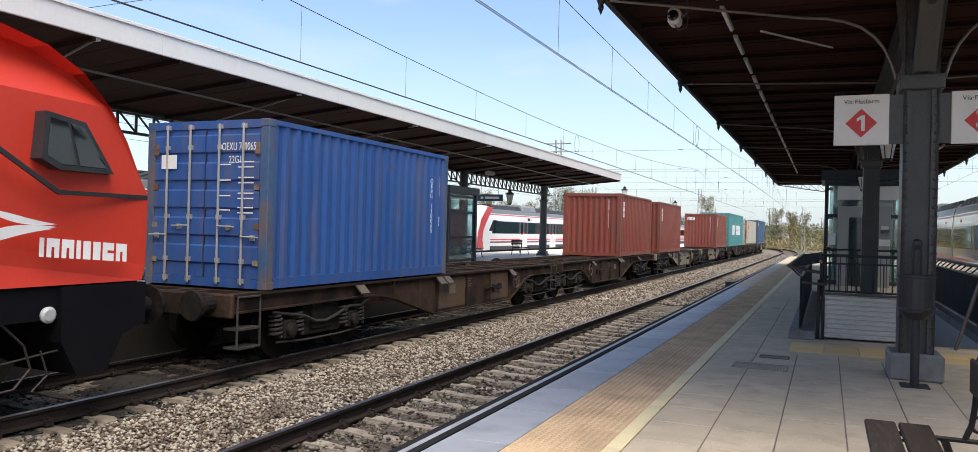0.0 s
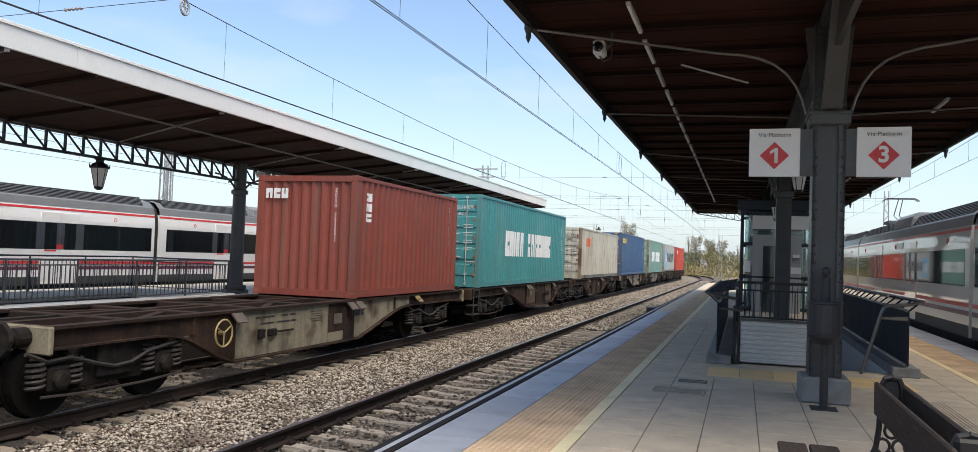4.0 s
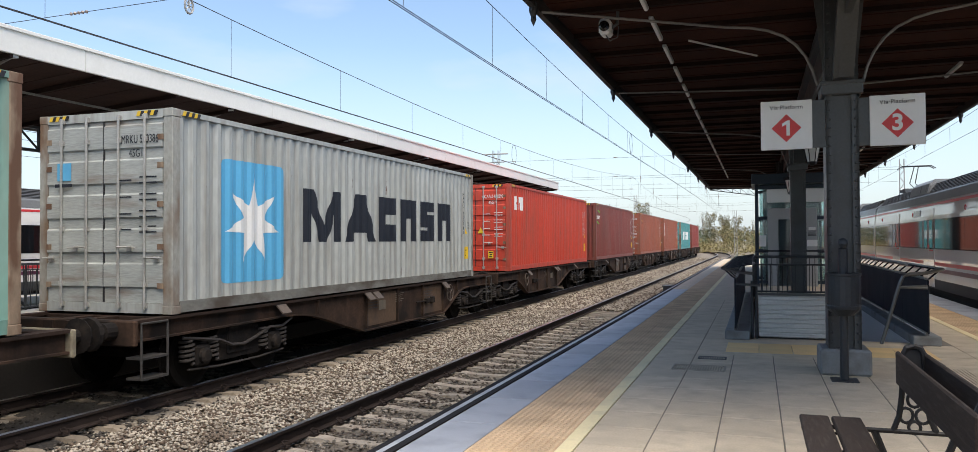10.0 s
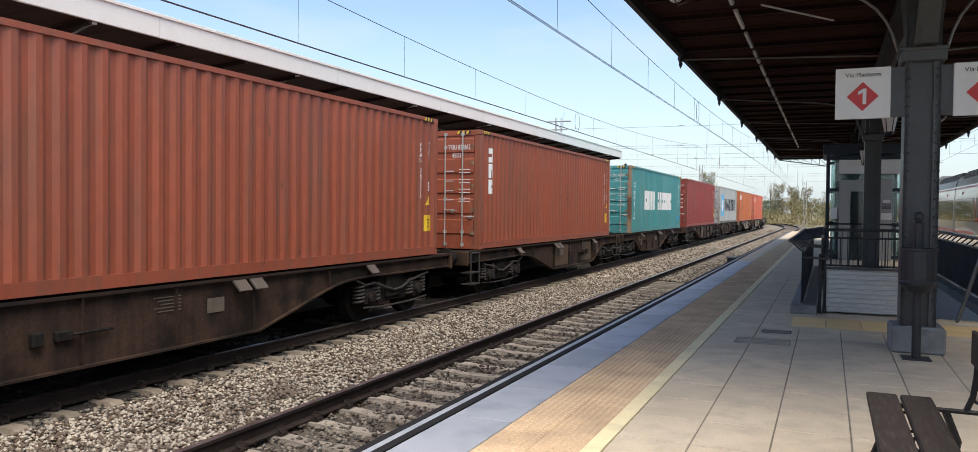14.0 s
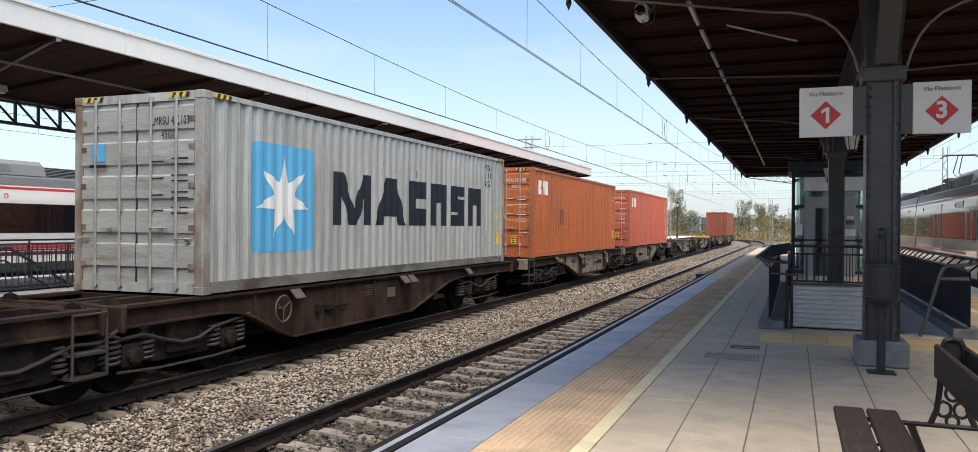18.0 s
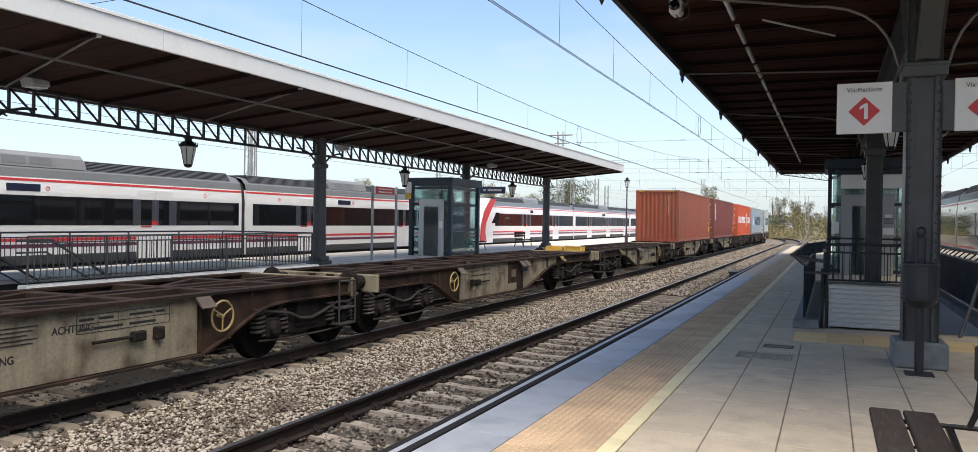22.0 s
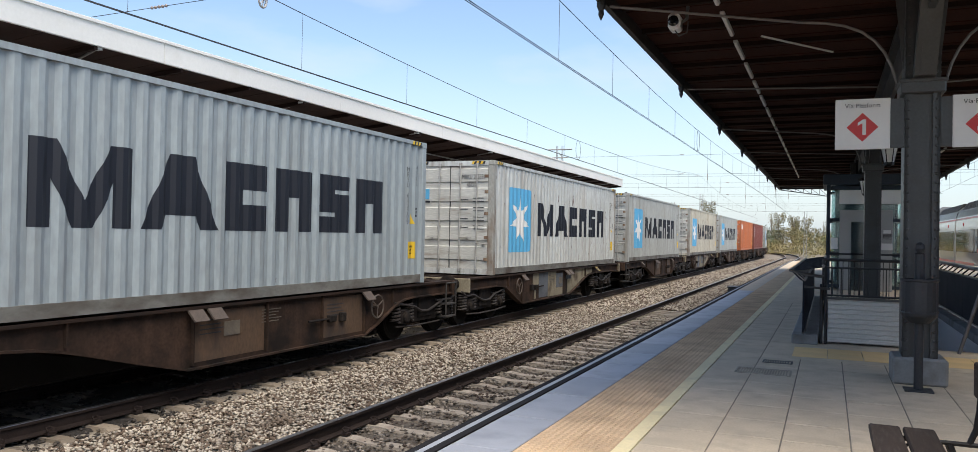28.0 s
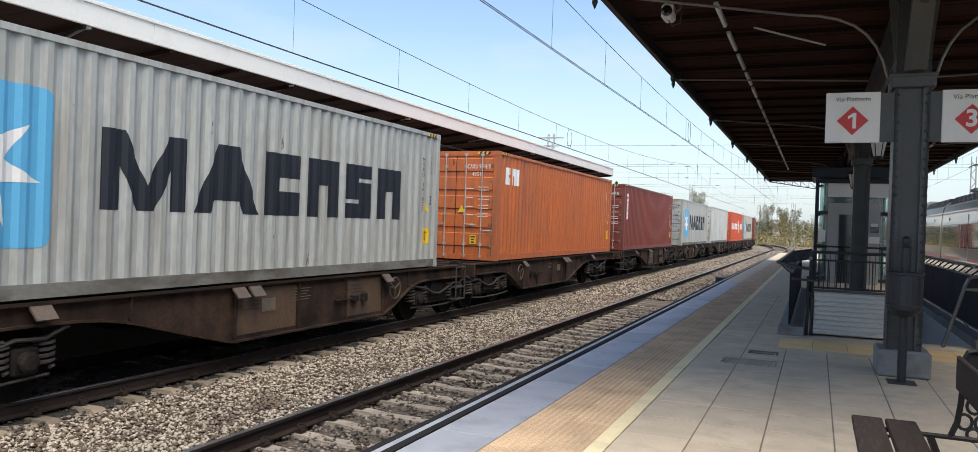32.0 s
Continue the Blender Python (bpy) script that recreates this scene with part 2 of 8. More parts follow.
M_WOOD = mat("dark_soffit_board", (0.052, 0.0185, 0.012), 0.8, 0, 0.35, 1.2, 25, 0.2, dirt=(0.032, 0.013, 0.009), dirt_at=(0.45, 0.75), vary=0.25, spec=0.12)
M_WOODFAR = mat("weathered_dark_soffit_board", (0.045, 0.024, 0.019), 0.85, 0, 0.35, 1.2, 25, 0.2, dirt=(0.026, 0.015, 0.012), dirt_at=(0.45, 0.75), vary=0.2, spec=0.12)
M_BEAM = mat("soffit_batten", (0.022, 0.012, 0.010), 0.8, 0, 0.3, 2, 30, 0.1, spec=0.12)
M_FASCIA = mat("white_fascia", (0.74, 0.72, 0.67), 0.55, 0, 0.06, 0.5, 20, 0.03, dirt=(0.60, 0.57, 0.50), dirt_at=(0.58, 0.85))
M_FASCIADK = mat("dark_fascia", (0.03, 0.027, 0.026), 0.6, 0, 0.2, 1, 20, 0.05)
M_SHEET = mat("grey_roof_sheet", (0.30, 0.31, 0.32), 0.5, 0.4, 0.15, 1, 20, 0.05)
M_ROD = mat("pale_painted_rod", (0.20, 0.19, 0.18), 0.5, 0.3, 0.15, 2, 20, 0.0)
M_GALV = mat("galvanised_sheet", (0.50, 0.515, 0.51), 0.42, 0.25, 0.12, 1.5, 40, 0.03)
M_PANELST = mat("satin_steel_panel", (0.36, 0.36, 0.35), 0.4, 0.2, 0.1, 1.5, 40, 0.03)
M_MORTAR = mat("grey_joint_mortar", (0.20, 0.175, 0.14), 0.9, 0, 0.3, 2, 50, 0.2)
M_WHITE = mat("white_paint", (0.76, 0.76, 0.76), 0.35, 0, 0.05, 0.6, 20, 0.02, dirt=(0.66, 0.65, 0.62), dirt_at=(0.6, 0.9))
M_SIGN = mat("white_sign_face", (0.78, 0.77, 0.74), 0.4, 0, 0.03, 1, 20, 0.0)
M_RED = mat("red_enamel", (0.60, 0.035, 0.035), 0.4, 0, 0.08, 1, 20, 0.0)
M_REDSTRIPE = mat("red_stripe_paint", (0.62, 0.05, 0.06), 0.35, 0, 0.06, 1, 20, 0.0)
M_PURPLE = mat("maroon_stripe_paint", (0.13, 0.03, 0.07), 0.35, 0, 0.06, 1, 20, 0.0)
M_BLACK = mat("black_lettering", (0.02, 0.02, 0.022), 0.5, 0, 0.05, 1, 20, 0.0)
M_DKWIN = glass_mat("tinted_window", (0.012, 0.013, 0.015), 0.05)
M_TRAINGREY = mat("train_roof_grey", (0.10, 0.105, 0.11), 0.55, 0.1, 0.2, 1, 20, 0.05)
M_UNDER = mat("underframe_black", (0.018, 0.017, 0.016), 0.8, 0, 0.3, 2, 30, 0.1)
M_WIRE = mat("copper_wire", (0.06, 0.062, 0.066), 0.6, 0.4, 0.1, 2, 20, 0.0)
M_MAST = mat("galvanised_mast", (0.36, 0.36, 0.35), 0.6, 0.4, 0.15, 1, 30, 0.05)
M_INSUL = mat("brown_insulator", (0.20, 0.16, 0.14), 0.3, 0, 0.1, 2, 20, 0.0)
M_SLAT = mat("weathered_bench_slat", (0.030, 0.023, 0.020), 0.8, 0, 0.4, 6, 60, 0.25, spec=0.2, stretch=(6, 0.6, 6), dirt=(0.055, 0.045, 0.04), dirt_at=(0.5, 0.75))
M_CASTIRON = mat("black_cast_iron", (0.012, 0.012, 0.013), 0.55, 0.0, 0.2, 5, 60, 0.1, spec=0.3)
M_LAMPGLASS = mat("milky_lamp_glass", (0.62, 0.62, 0.58), 0.25, 0, 0.05, 2, 20, 0.0)
M_GLASS = glass_mat("green_tinted_glass", (0.55, 0.72, 0.72), 0.0)
M_GLASS.node_tree.nodes["Principled BSDF"].inputs["Transmission Weight"].default_value = 0.92
M_YELLOW = mat("yellow_paint", (0.62, 0.42, 0.04), 0.5, 0, 0.1, 2, 30, 0.0)
M_BARK = mat("grey_bark", (0.16, 0.13, 0.10), 0.9, 0, 0.3, 3, 30, 0.4)
M_LEAF = mat("autumn_green_leaf", (0.17, 0.155, 0.075), 0.7, 0, 0.4, 0.5, 5, 0.0, dirt=(0.22, 0.15, 0.04), dirt_at=(0.5, 0.7), vary=0.5, island=True)
M_LEAFDK = mat("dark_green_leaf", (0.08, 0.105, 0.05), 0.7, 0, 0.4, 0.5, 5, 0.0, dirt=(0.10, 0.09, 0.03), dirt_at=(0.5, 0.7), vary=0.5, island=True)
M_LEAFDRY = mat("yellowing_leaf", (0.22, 0.19, 0.075), 0.75, 0, 0.4, 0.5, 5, 0.0, dirt=(0.28, 0.20, 0.09), dirt_at=(0.5, 0.7), vary=0.5, island=True)
M_NAVYSIGN = mat("navy_sign_face", (0.02, 0.04, 0.10), 0.4, 0, 0.06, 1, 20, 0.0)
M_GRATEPALE = mat("worn_pale_cover", (0.34, 0.30, 0.235), 0.8, 0.1, 0.3, 6, 60, 0.2)
M_BLUEFRAME = mat("dark_blue_frame_paint", (0.016, 0.030, 0.048), 0.45, 0.0, 0.15, 2, 30, 0.03)
M_GRATE = mat("cast_grate", (0.10, 0.10, 0.095), 0.7, 0.4, 0.3, 6, 60, 0.2)


# ---- mesh helpers ----
def box(bm, x0, x1, y0, y1, z0, z1, bevel=0.0):
    vs = [bm.verts.new(p) for p in ((x0, y0, z0), (x1, y0, z0), (x1, y1, z0), (x0, y1, z0), (x0, y0, z1), (x1, y0, z1), (x1, y1, z1), (x0, y1, z1))]
    fs = [bm.faces.new([vs[i] for i in q]) for q in ((3, 2, 1, 0), (4, 5, 6, 7), (0, 1, 5, 4), (1, 2, 6, 5), (2, 3, 7, 6), (3, 0, 4, 7))]
    if bevel:
        es = list({e for f in fs for e in f.edges})
        bmesh.ops.bevel(bm, geom=es, offset=bevel, segments=1, affect="EDGES", clamp_overlap=True)
    return bm


def prism(bm, pts, axis, a, b):
    """A polygon in the plane across an axis ('x', 'y' or 'z'), drawn out from a to b along it."""
    def at(p, q):
        return {"x": (q, p[0], p[1]), "y": (p[0], q, p[1]), "z": (p[0], p[1], q)}[axis]
    lo, hi = [bm.verts.new(at(p, a)) for p in pts], [bm.verts.new(at(p, b)) for p in pts]
    fs = [bm.faces.new(lo), bm.faces.new(hi)]
    for i in range(len(pts)):
        j = (i + 1) % len(pts)
        fs.append(bm.faces.new((lo[i], lo[j], hi[j], hi[i])))
    return bm


def rod(bm, p, q, r, n=6, r2=None):
    p, q = Vector(p), Vector(q)
    d = q - p
    turn = d.to_track_quat("Z", "Y").to_matrix()
    rings = []
    for c, rr in ((p, r), (q, r if r2 is None else r2)):
        rings.append([bm.verts.new(c + turn @ Vector((rr * math.cos(2 * math.pi * k / n), rr * math.sin(2 * math.pi * k / n), 0))) for k in range(n)])
    bm.faces.new(rings[0][::-1]), bm.faces.new(rings[1])
    for k in range(n):
        j = (k + 1) % n
        bm.faces.new((rings[0][k], rings[0][j], rings[1][j], rings[1][k]))
    return bm


def tube(bm, pts, r, n=6):
    """One bent bar through the points."""
    pts = [Vector(p) for p in pts]
    rings = []
    up = Vector((0.13, 0.21, 0.97)).normalized()
    for k, c in enumerate(pts):
        d = (pts[min(k + 1, len(pts) - 1)] - pts[max(k - 1, 0)]).normalized()
        if abs(d.dot(up)) > 0.95:
            side = d.cross(Vector((1, 0, 0))).normalized()
        else:
            side = d.cross(up).normalized()
        if rings:
            side = (last - d * last.dot(d)).normalized()
        last = side
        lift = d.cross(side)
        rings.append([bm.verts.new(c + r * (math.cos(2 * math.pi * q / n) * side + math.sin(2 * math.pi * q / n) * lift)) for q in range(n)])
    for a, b in zip(rings, rings[1:]):
        for q in range(n):
            j = (q + 1) % n
            bm.faces.new((a[q], a[j], b[j], b[q]))
    bm.faces.new(rings[0][::-1]), bm.faces.new(rings[-1])
    return bm


def lathe(bm, prof, n=16, at=(0, 0, 0), axis="z"):
    """A turned shape: profile of (radius, height)."""
    rings = []
    for r, h in prof:
        ring = []
        for k in range(n):
            c, s = r * math.cos(2 * math.pi * k / n), r * math.sin(2 * math.pi * k / n)
            v = {"z": (c, s, h), "x": (h, c, s), "y": (c, h, s)}[axis]
            ring.append(bm.verts.new((at[0] + v[0], at[1] + v[1], at[2] + v[2])))
        rings.append(ring)
    for a, b in zip(rings, rings[1:]):
        for k in range(n):
            j = (k + 1) % n
            bm.faces.new((a[k], a[j], b[j], b[k]))
    bm.faces.new(rings[0][::-1]), bm.faces.new(rings[-1])
    return bm


def mesh_of(name, bm, material):
    bmesh.ops.recalc_face_normals(bm, faces=bm.faces)
    me = bpy.data.meshes.new(name)
    bm.to_mesh(me)
    bm.free()
    me.materials.append(material)
    return me


def part(name, bm, material, parent=None, label="", at=None):
    me = bm if isinstance(bm, bpy.types.Mesh) else mesh_of(name, bm, material)
    ob = new(name, me)
    if parent is not None:
        ob.parent = parent
    if at is not None:
        ob.matrix_basis = at
    if label:
        ob["label"] = label
    return ob


def thing(name, label, category, at=None, group="", kind=""):
    ob = new(name)
    ob.empty_display_size = 0.2
    if at is not None:
        ob.matrix_basis = at
    return tagged(ob, label, category, group, kind)


def big_mesh(name, verts, faces, material):
    """A mesh from number arrays, quick for large counts."""
    me = bpy.data.meshes.new(name)
    me.from_pydata(verts, [], faces)
    me.materials.append(material)
    return me


def B():
    return bmesh.new()


def text_mesh(body, size, material, spacing=1.0, width=1.0, line=1.0, bold=0.0):
    cu = bpy.data.curves.new("lettering", "FONT")
    cu.body, cu.size, cu.align_x, cu.align_y = body, size, "CENTER", "CENTER"
    cu.space_character = spacing
    cu.space_line, cu.offset = line, bold
    cu.extrude = 0.0015
    ob = bpy.data.objects.new("lettering", cu)
    me = bpy.data.meshes.new_from_object(ob)
    bpy.data.objects.remove(ob)
    if width != 1.0:
        me.transform(Matrix.Diagonal((width, 1, 1, 1)))
    me.materials.clear()
    me.materials.append(material)
    return me


# ---- the plan: x across, y along the tracks, z up from the platform ----
RAIL_Z = -0.67
TRACK_1, TRACK_2, TRACK_3, TRACK_4, TRACK_5 = -4.285, -8.93, 6.02, -21.45, -25.6
BEND_AT, BEND_R = 105.0, 200.0


def along(s, x=0.0):
    """The place and heading (degrees) at s metres along a track x metres from the middle line: straight, then a bend to the left."""
    if s <= BEND_AT:
        return x, s, 0.0
    a = min((s - BEND_AT) / BEND_R, 1.3)
    return -BEND_R + (BEND_R + x) * math.cos(a), BEND_AT + (BEND_R + x) * math.sin(a), math.degrees(a)


# ---- ground ----
gv, gf = [], []
GX = [-900, -300, -120, -60, -30, -15, 0, 15, 30, 60, 120, 300, 900]
GY = [-600, -200, -60, -20, 0, 20, 40, 60, 80, 110, 150, 200, 300, 500, 1200]
for yy in GY:
    for xx in GX:
        gv.append((xx, yy, -1.12))
for j in range(len(GY) - 1):
    for i in range(len(GX) - 1):
        a = j * len(GX) + i
        gf.append((a, a + 1, a + 1 + len(GX), a + len(GX)))
tagged(new("ground", big_mesh("ground", gv, gf, M_GROUND)), "dry earth and weeds beside the railway", "ground", kind="structure")


def strip(name, x0, x1, z, material, s0=-25.0, s1=260.0, step=2.5, amp=0.03, across=8):
    """A bed of ballast along the tracks."""
    vs, fs, rnd = [], [], random.Random(5)
    count = int((s1 - s0) / step) + 1
    for j in range(count):
        for i in range(across + 1):
            x = x0 + (x1 - x0) * i / across
            px, py, _ = along(s0 + j * step, x)
            edge = 0.25 if i in (0, across) else 0.0
            vs.append((px, py, z + rnd.uniform(-amp, amp) - edge))
    for j in range(count - 1):
        for i in range(across):
            a = j * (across + 1) + i
            fs.append((a, a + 1, a + across + 2, a + across + 1))
    return big_mesh(name, vs, fs, material)


tagged(new("ballast_bed", strip("ballast_bed", -10.8, -7.5, -0.888, M_BALLASTDK, across=8, step=0.8, s1=120)), "ballast under the goods line, darkened by oil and painted shade", "ballast", kind="structure")
tagged(new("ballast_bed", strip("ballast_bed", -10.85, -5.3, -0.905, M_BALLASTPALE, across=16, step=0.8, s1=200)), "pale grey and brown crushed stone ballast between the tracks", "ballast", kind="structure")
tagged(new("ballast_bed", strip("ballast_bed", -5.75, -2.3, -0.905, M_BALLAST, across=10, step=0.8, s1=200, amp=0.015)), "brown crushed stone ballast between the platform rails", "ballast", kind="structure")
tagged(new("ballast_bed", strip("ballast_bed", 4.2, 9.2, -0.885, M_BALLAST, step=2.0, s1=150)), "crushed stone ballast under the platform track", "ballast", kind="structure")
tagged(new("ballast_bed", strip("ballast_bed", -40.0, -19.4, -0.885, M_BALLAST, step=2.0, s1=200, across=12)), "crushed stone ballast in the far yard", "ballast", kind="structure")

RAIL_PROFILE = [(-0.072, -0.172), (0.072, -0.172), (0.072, -0.158), (0.012, -0.138), (0.012, -0.045), (0.036, -0.034), (0.036, -0.004), (-0.036, -0.004), (-0.036, -0.034), (-0.012, -0.045), (-0.012, -0.138), (-0.072, -0.158)]


def swept(name, prof, x, z, material, s0, s1, step=12.0):
    vs, fs, n = [], [], len(prof)
    ss, s = [], s0
    while s < s1:
        ss.append(s)
        s += step if s < BEND_AT - 1 else 4.0
    ss.append(s1)
    for s in ss:
        for px, pz in prof:
            ax, ay, _ = along(s, x + px)
            vs.append((ax, ay, z + pz))
    for j in range(len(ss) - 1):
        for i in range(n):
            k = (i + 1) % n
            fs.append((j * n + i, j * n + k, (j + 1) * n + k, (j + 1) * n + i))
    fs.append(tuple(range(n))[::-1])
    fs.append(tuple((len(ss) - 1) * n + i for i in range(n)))
    return big_mesh(name, vs, fs, material)


def sleeper_mesh(material):
    bm = B()
    prof = [(-1.3, 0), (1.3, 0), (1.3, 0.10), (1.24, 0.135), (0.62, 0.13), (0.42, 0.108), (-0.42, 0.108), (-0.62, 0.13), (-1.24, 0.135), (-1.3, 0.10)]
    prism(bm, prof, "y", -0.11, 0.11)
    for f in bm.faces:
        for v in f.verts:
            if v.co.z > 0.05:
                v.co.y = math.copysign(0.085, v.co.y)
    return mesh_of("sleeper", bm, material)


def clip_mesh():
    bm = B()
    tube(bm, [(-0.03, -0.05, 0), (-0.03, -0.05, 0.05), (0.02, -0.02, 0.07), (0.02, 0.03, 0.06), (-0.04, 0.05, 0.03)], 0.011, 5)
    box(bm, -0.05, 0.03, -0.05, 0.05, -0.01, 0.015)
    return mesh_of("rail_clip", bm, M_RAIL)


SLEEPER, SLEEPER_DARK, CLIP = sleeper_mesh(M_SLEEPER), sleeper_mesh(M_SLEEPERDK), clip_mesh()


def track(x, s0, s1, label, near=True, sleepers=(0, 0)):
    tr = thing("railway_track", label, "railway track", kind="structure")
    for side in (-0.87, 0.87):
        r = part("rail", swept("rail", RAIL_PROFILE, x + side, RAIL_Z, M_RAIL, s0, s1), None, tr)
        part("rail_head", swept("rail_head", [(-0.033, -0.004), (0.033, -0.004), (0.03, 0.0), (-0.03, 0.0)], x + side, RAIL_Z, M_RAILTOP, s0, s1), None, r, "polished running surface")
    s, k = sleepers[0], 0
    rnd = random.Random(int(x * 10))
    while s < sleepers[1]:
        px, py, a = along(s, x)
        part("sleeper", SLEEPER_DARK if x == TRACK_2 else SLEEPER, None, tr, at=pose(px, py, RAIL_Z - (0.325 if x == TRACK_2 else 0.305) + rnd.uniform(-0.012, 0.006), 0, 0, a + rnd.uniform(-0.6, 0.6)))
        if 2 < s < (13 if x == TRACK_2 else 20):
            for cx in (-0.98, -0.76, 0.76, 0.98):
                part("rail_clip", CLIP, None, tr, at=pose(px + cx, py, RAIL_Z - 0.16, 0, 0, 0 if cx in (-0.98, 0.76) else 180))
        s += 0.6
        k += 1
    return tr


def ballast_stones(name, x0, x1, y0, y1, count, size, label, skip=(), z=-0.875, material=None):
    """Loose stones, eight-sided and uneven, lying on the bed."""
    rng = np.random.default_rng(11)
    base = np.array([(1, 0, 0), (-1, 0, 0), (0, 1, 0), (0, -1, 0), (0, 0, 1), (0, 0, -1)], float)
    tri = np.array([(0, 2, 4), (2, 1, 4), (1, 3, 4), (3, 0, 4), (2, 0, 5), (1, 2, 5), (3, 1, 5), (0, 3, 5)])
    xs, ys = rng.uniform(x0, x1, count), y0 + (y1 - y0) * rng.uniform(0, 1, count) ** 1.5
    keep = np.ones(count, bool)
    for a, b in skip:
        keep &= ~((xs > a) & (xs < b))
    xs, ys = xs[keep], ys[keep]
    n = len(xs)
    r = size * rng.uniform(0.55, 1.25, n)[:, None, None]
    v = base[None] * r * rng.uniform(0.6, 1.25, (n, 6, 1))
    v[:, :, :] += rng.uniform(-0.25, 0.25, (n, 6, 3)) * r
    v[:, :, 2] *= 0.6
    ang = rng.uniform(0, 6.28, n)
    c, s = np.cos(ang)[:, None], np.sin(ang)[:, None]
    vx, vy = v[:, :, 0] * c - v[:, :, 1] * s, v[:, :, 0] * s + v[:, :, 1] * c
    v[:, :, 0], v[:, :, 1] = vx + xs[:, None], vy + ys[:, None]
    v[:, :, 2] += (z + rng.uniform(-0.03, 0.05, n))[:, None]
    f = (tri[None] + (np.arange(n) * 6)[:, None, None]).reshape(-1, 3)
    me = bpy.data.meshes.new(name)
    me.vertices.add(n * 6)
    me.vertices.foreach_set("co", v.reshape(-1))
    me.loops.add(len(f) * 3)
    me.loops.foreach_set("vertex_index", f.reshape(-1).astype(np.int32))
    me.polygons.add(len(f))
    me.polygons.foreach_set("loop_start", np.arange(0, len(f) * 3, 3, dtype=np.int32))
    me.update(calc_edges=True)
    me.materials.append(material or M_STONE)
    tagged(new(name, me), label, "ballast", kind="stuff")


ballast_stones("ballast_stones", -7.42, -5.40, 3.0, 26.0, 62000, 0.0335, "loose pale crushed stones between the two tracks")
ballast_stones("ballast_stones", -5.5, -2.75, 3.0, 24.0, 16000, 0.034, "loose brown-stained stones between the sleepers", z=-0.905, material=M_STONEBR)
ballast_stones("ballast_stones", -10.5, -7.5, 4.0, 30.0, 14000, 0.036, "loose stones under the goods train, darkened by oil and painted shade", z=-0.925, material=M_STONEDK)
ballast_stones("ballast_stones", -7.6, -2.75, 26.0, 104.0, 34000, 0.058, "loose pale stones further down the line")

ballast_stones("ballast_stones", -7.42, -2.75, -6.0, 3.0, 9000, 0.04, "loose pale stones beside the near rails")

# ---- the island platform with the camera ----
PL, PR, PC = -2.58, 4.32, 0.885
PLAT_END = 62.0
bm = B()
# the body of the platform, open for the stairwell
SX0, SX1, SY0, SY1 = -0.05, 2.10, 12.45, 21.0
for x0, x1, y0, y1 in ((PL + 0.06, SX0 - 0.02, -20, PLAT_END), (SX1 + 0.02, PR - 0.06, -20, PLAT_END), (SX0 - 0.02, SX1 + 0.02, -20, SY0), (SX0 - 0.02, SX1 + 0.02, SY1, PLAT_END)):
    box(bm, x0, x1, y0, y1, -1.1, -0.045)
platform = tagged(new("platform", mesh_of("platform", bm, M_CONC)), "concrete island platform body", "platform", kind="structure")


def paving(name, x0, x1, y0, y1, nx, step, gap, z, mesh_mat, thick=0.05, bevel=0.004, label="", jitter=0.0015, clear=()):
    """Slabs laid in rows, each an object of its own on shared meshes, children of the platform."""
    w = (x1 - x0) / nx
    bm = B()
    box(bm, -w / 2 + gap / 2, w / 2 - gap / 2, -step / 2 + gap / 2, step / 2 - gap / 2, -thick, 0, bevel)
    me = mesh_of(name, bm, mesh_mat)
    rnd = random.Random(len(name))
    rows = int(round((y1 - y0) / step))
    for j in range(rows):
        for i in range(nx):
            cx, cy = x0 + w * (i + 0.5), y0 + step * (j + 0.5)
            if any(a < cx < b and c < cy < d for a, b, c, d in clear):
                continue
            part(name, me, None, platform, at=pose(cx, cy, z + rnd.uniform(-jitter, jitter)))


# the far run of paving, beyond the slabs laid singly
bm = B()
for x0, x1, m in ((PL, -1.97, 0), (-1.265, SX0, 0), (SX1, 3.0, 0)):
    box(bm, x0, x1, 24.0 if x0 == PL else 20.0, PLAT_END, -0.05, -0.001)
box(bm, SX0, SX1, SY1, PLAT_END, -0.05, -0.001)
box(bm, -1.265, 3.0, -20, 2.598, -0.05, -0.001)
part("paving", bm, M_SLAB, platform, "grey slab paving")

# ---- left island platform across the goods track ----
LL, LR = -19.77, -10.63
bm = B()
LSX0, LSX1, LSY0, LSY1 = -16.9, -13.75, 9.9, 18.5
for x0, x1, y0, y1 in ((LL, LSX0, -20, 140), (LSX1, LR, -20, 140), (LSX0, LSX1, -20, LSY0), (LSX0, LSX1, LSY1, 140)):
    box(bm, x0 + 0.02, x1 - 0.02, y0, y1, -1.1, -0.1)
platform_far = tagged(new("platform", mesh_of("platform", bm, M_CONCDK)), "pale concrete island platform across the goods line, shade painted on its walls", "platform", kind="structure")
bm = B()
for x0, x1, y0, y1 in ((LL, LSX0, -20, 140), (LSX1, LR, -20, 140), (LSX0, LSX1, -20, LSY0), (LSX0, LSX1, LSY1, 140)):
    box(bm, x0, x1, y0, y1, -0.1, 0.0)
part("paving", bm, M_FARPAVE, platform_far, "pale slab paving")


# ---- canopy over the near platform ----
EAVE_L, EAVE_R, C_Y0, C_Y1, C_Z = -2.4, 4.14, 4.25, 43.3, 4.20
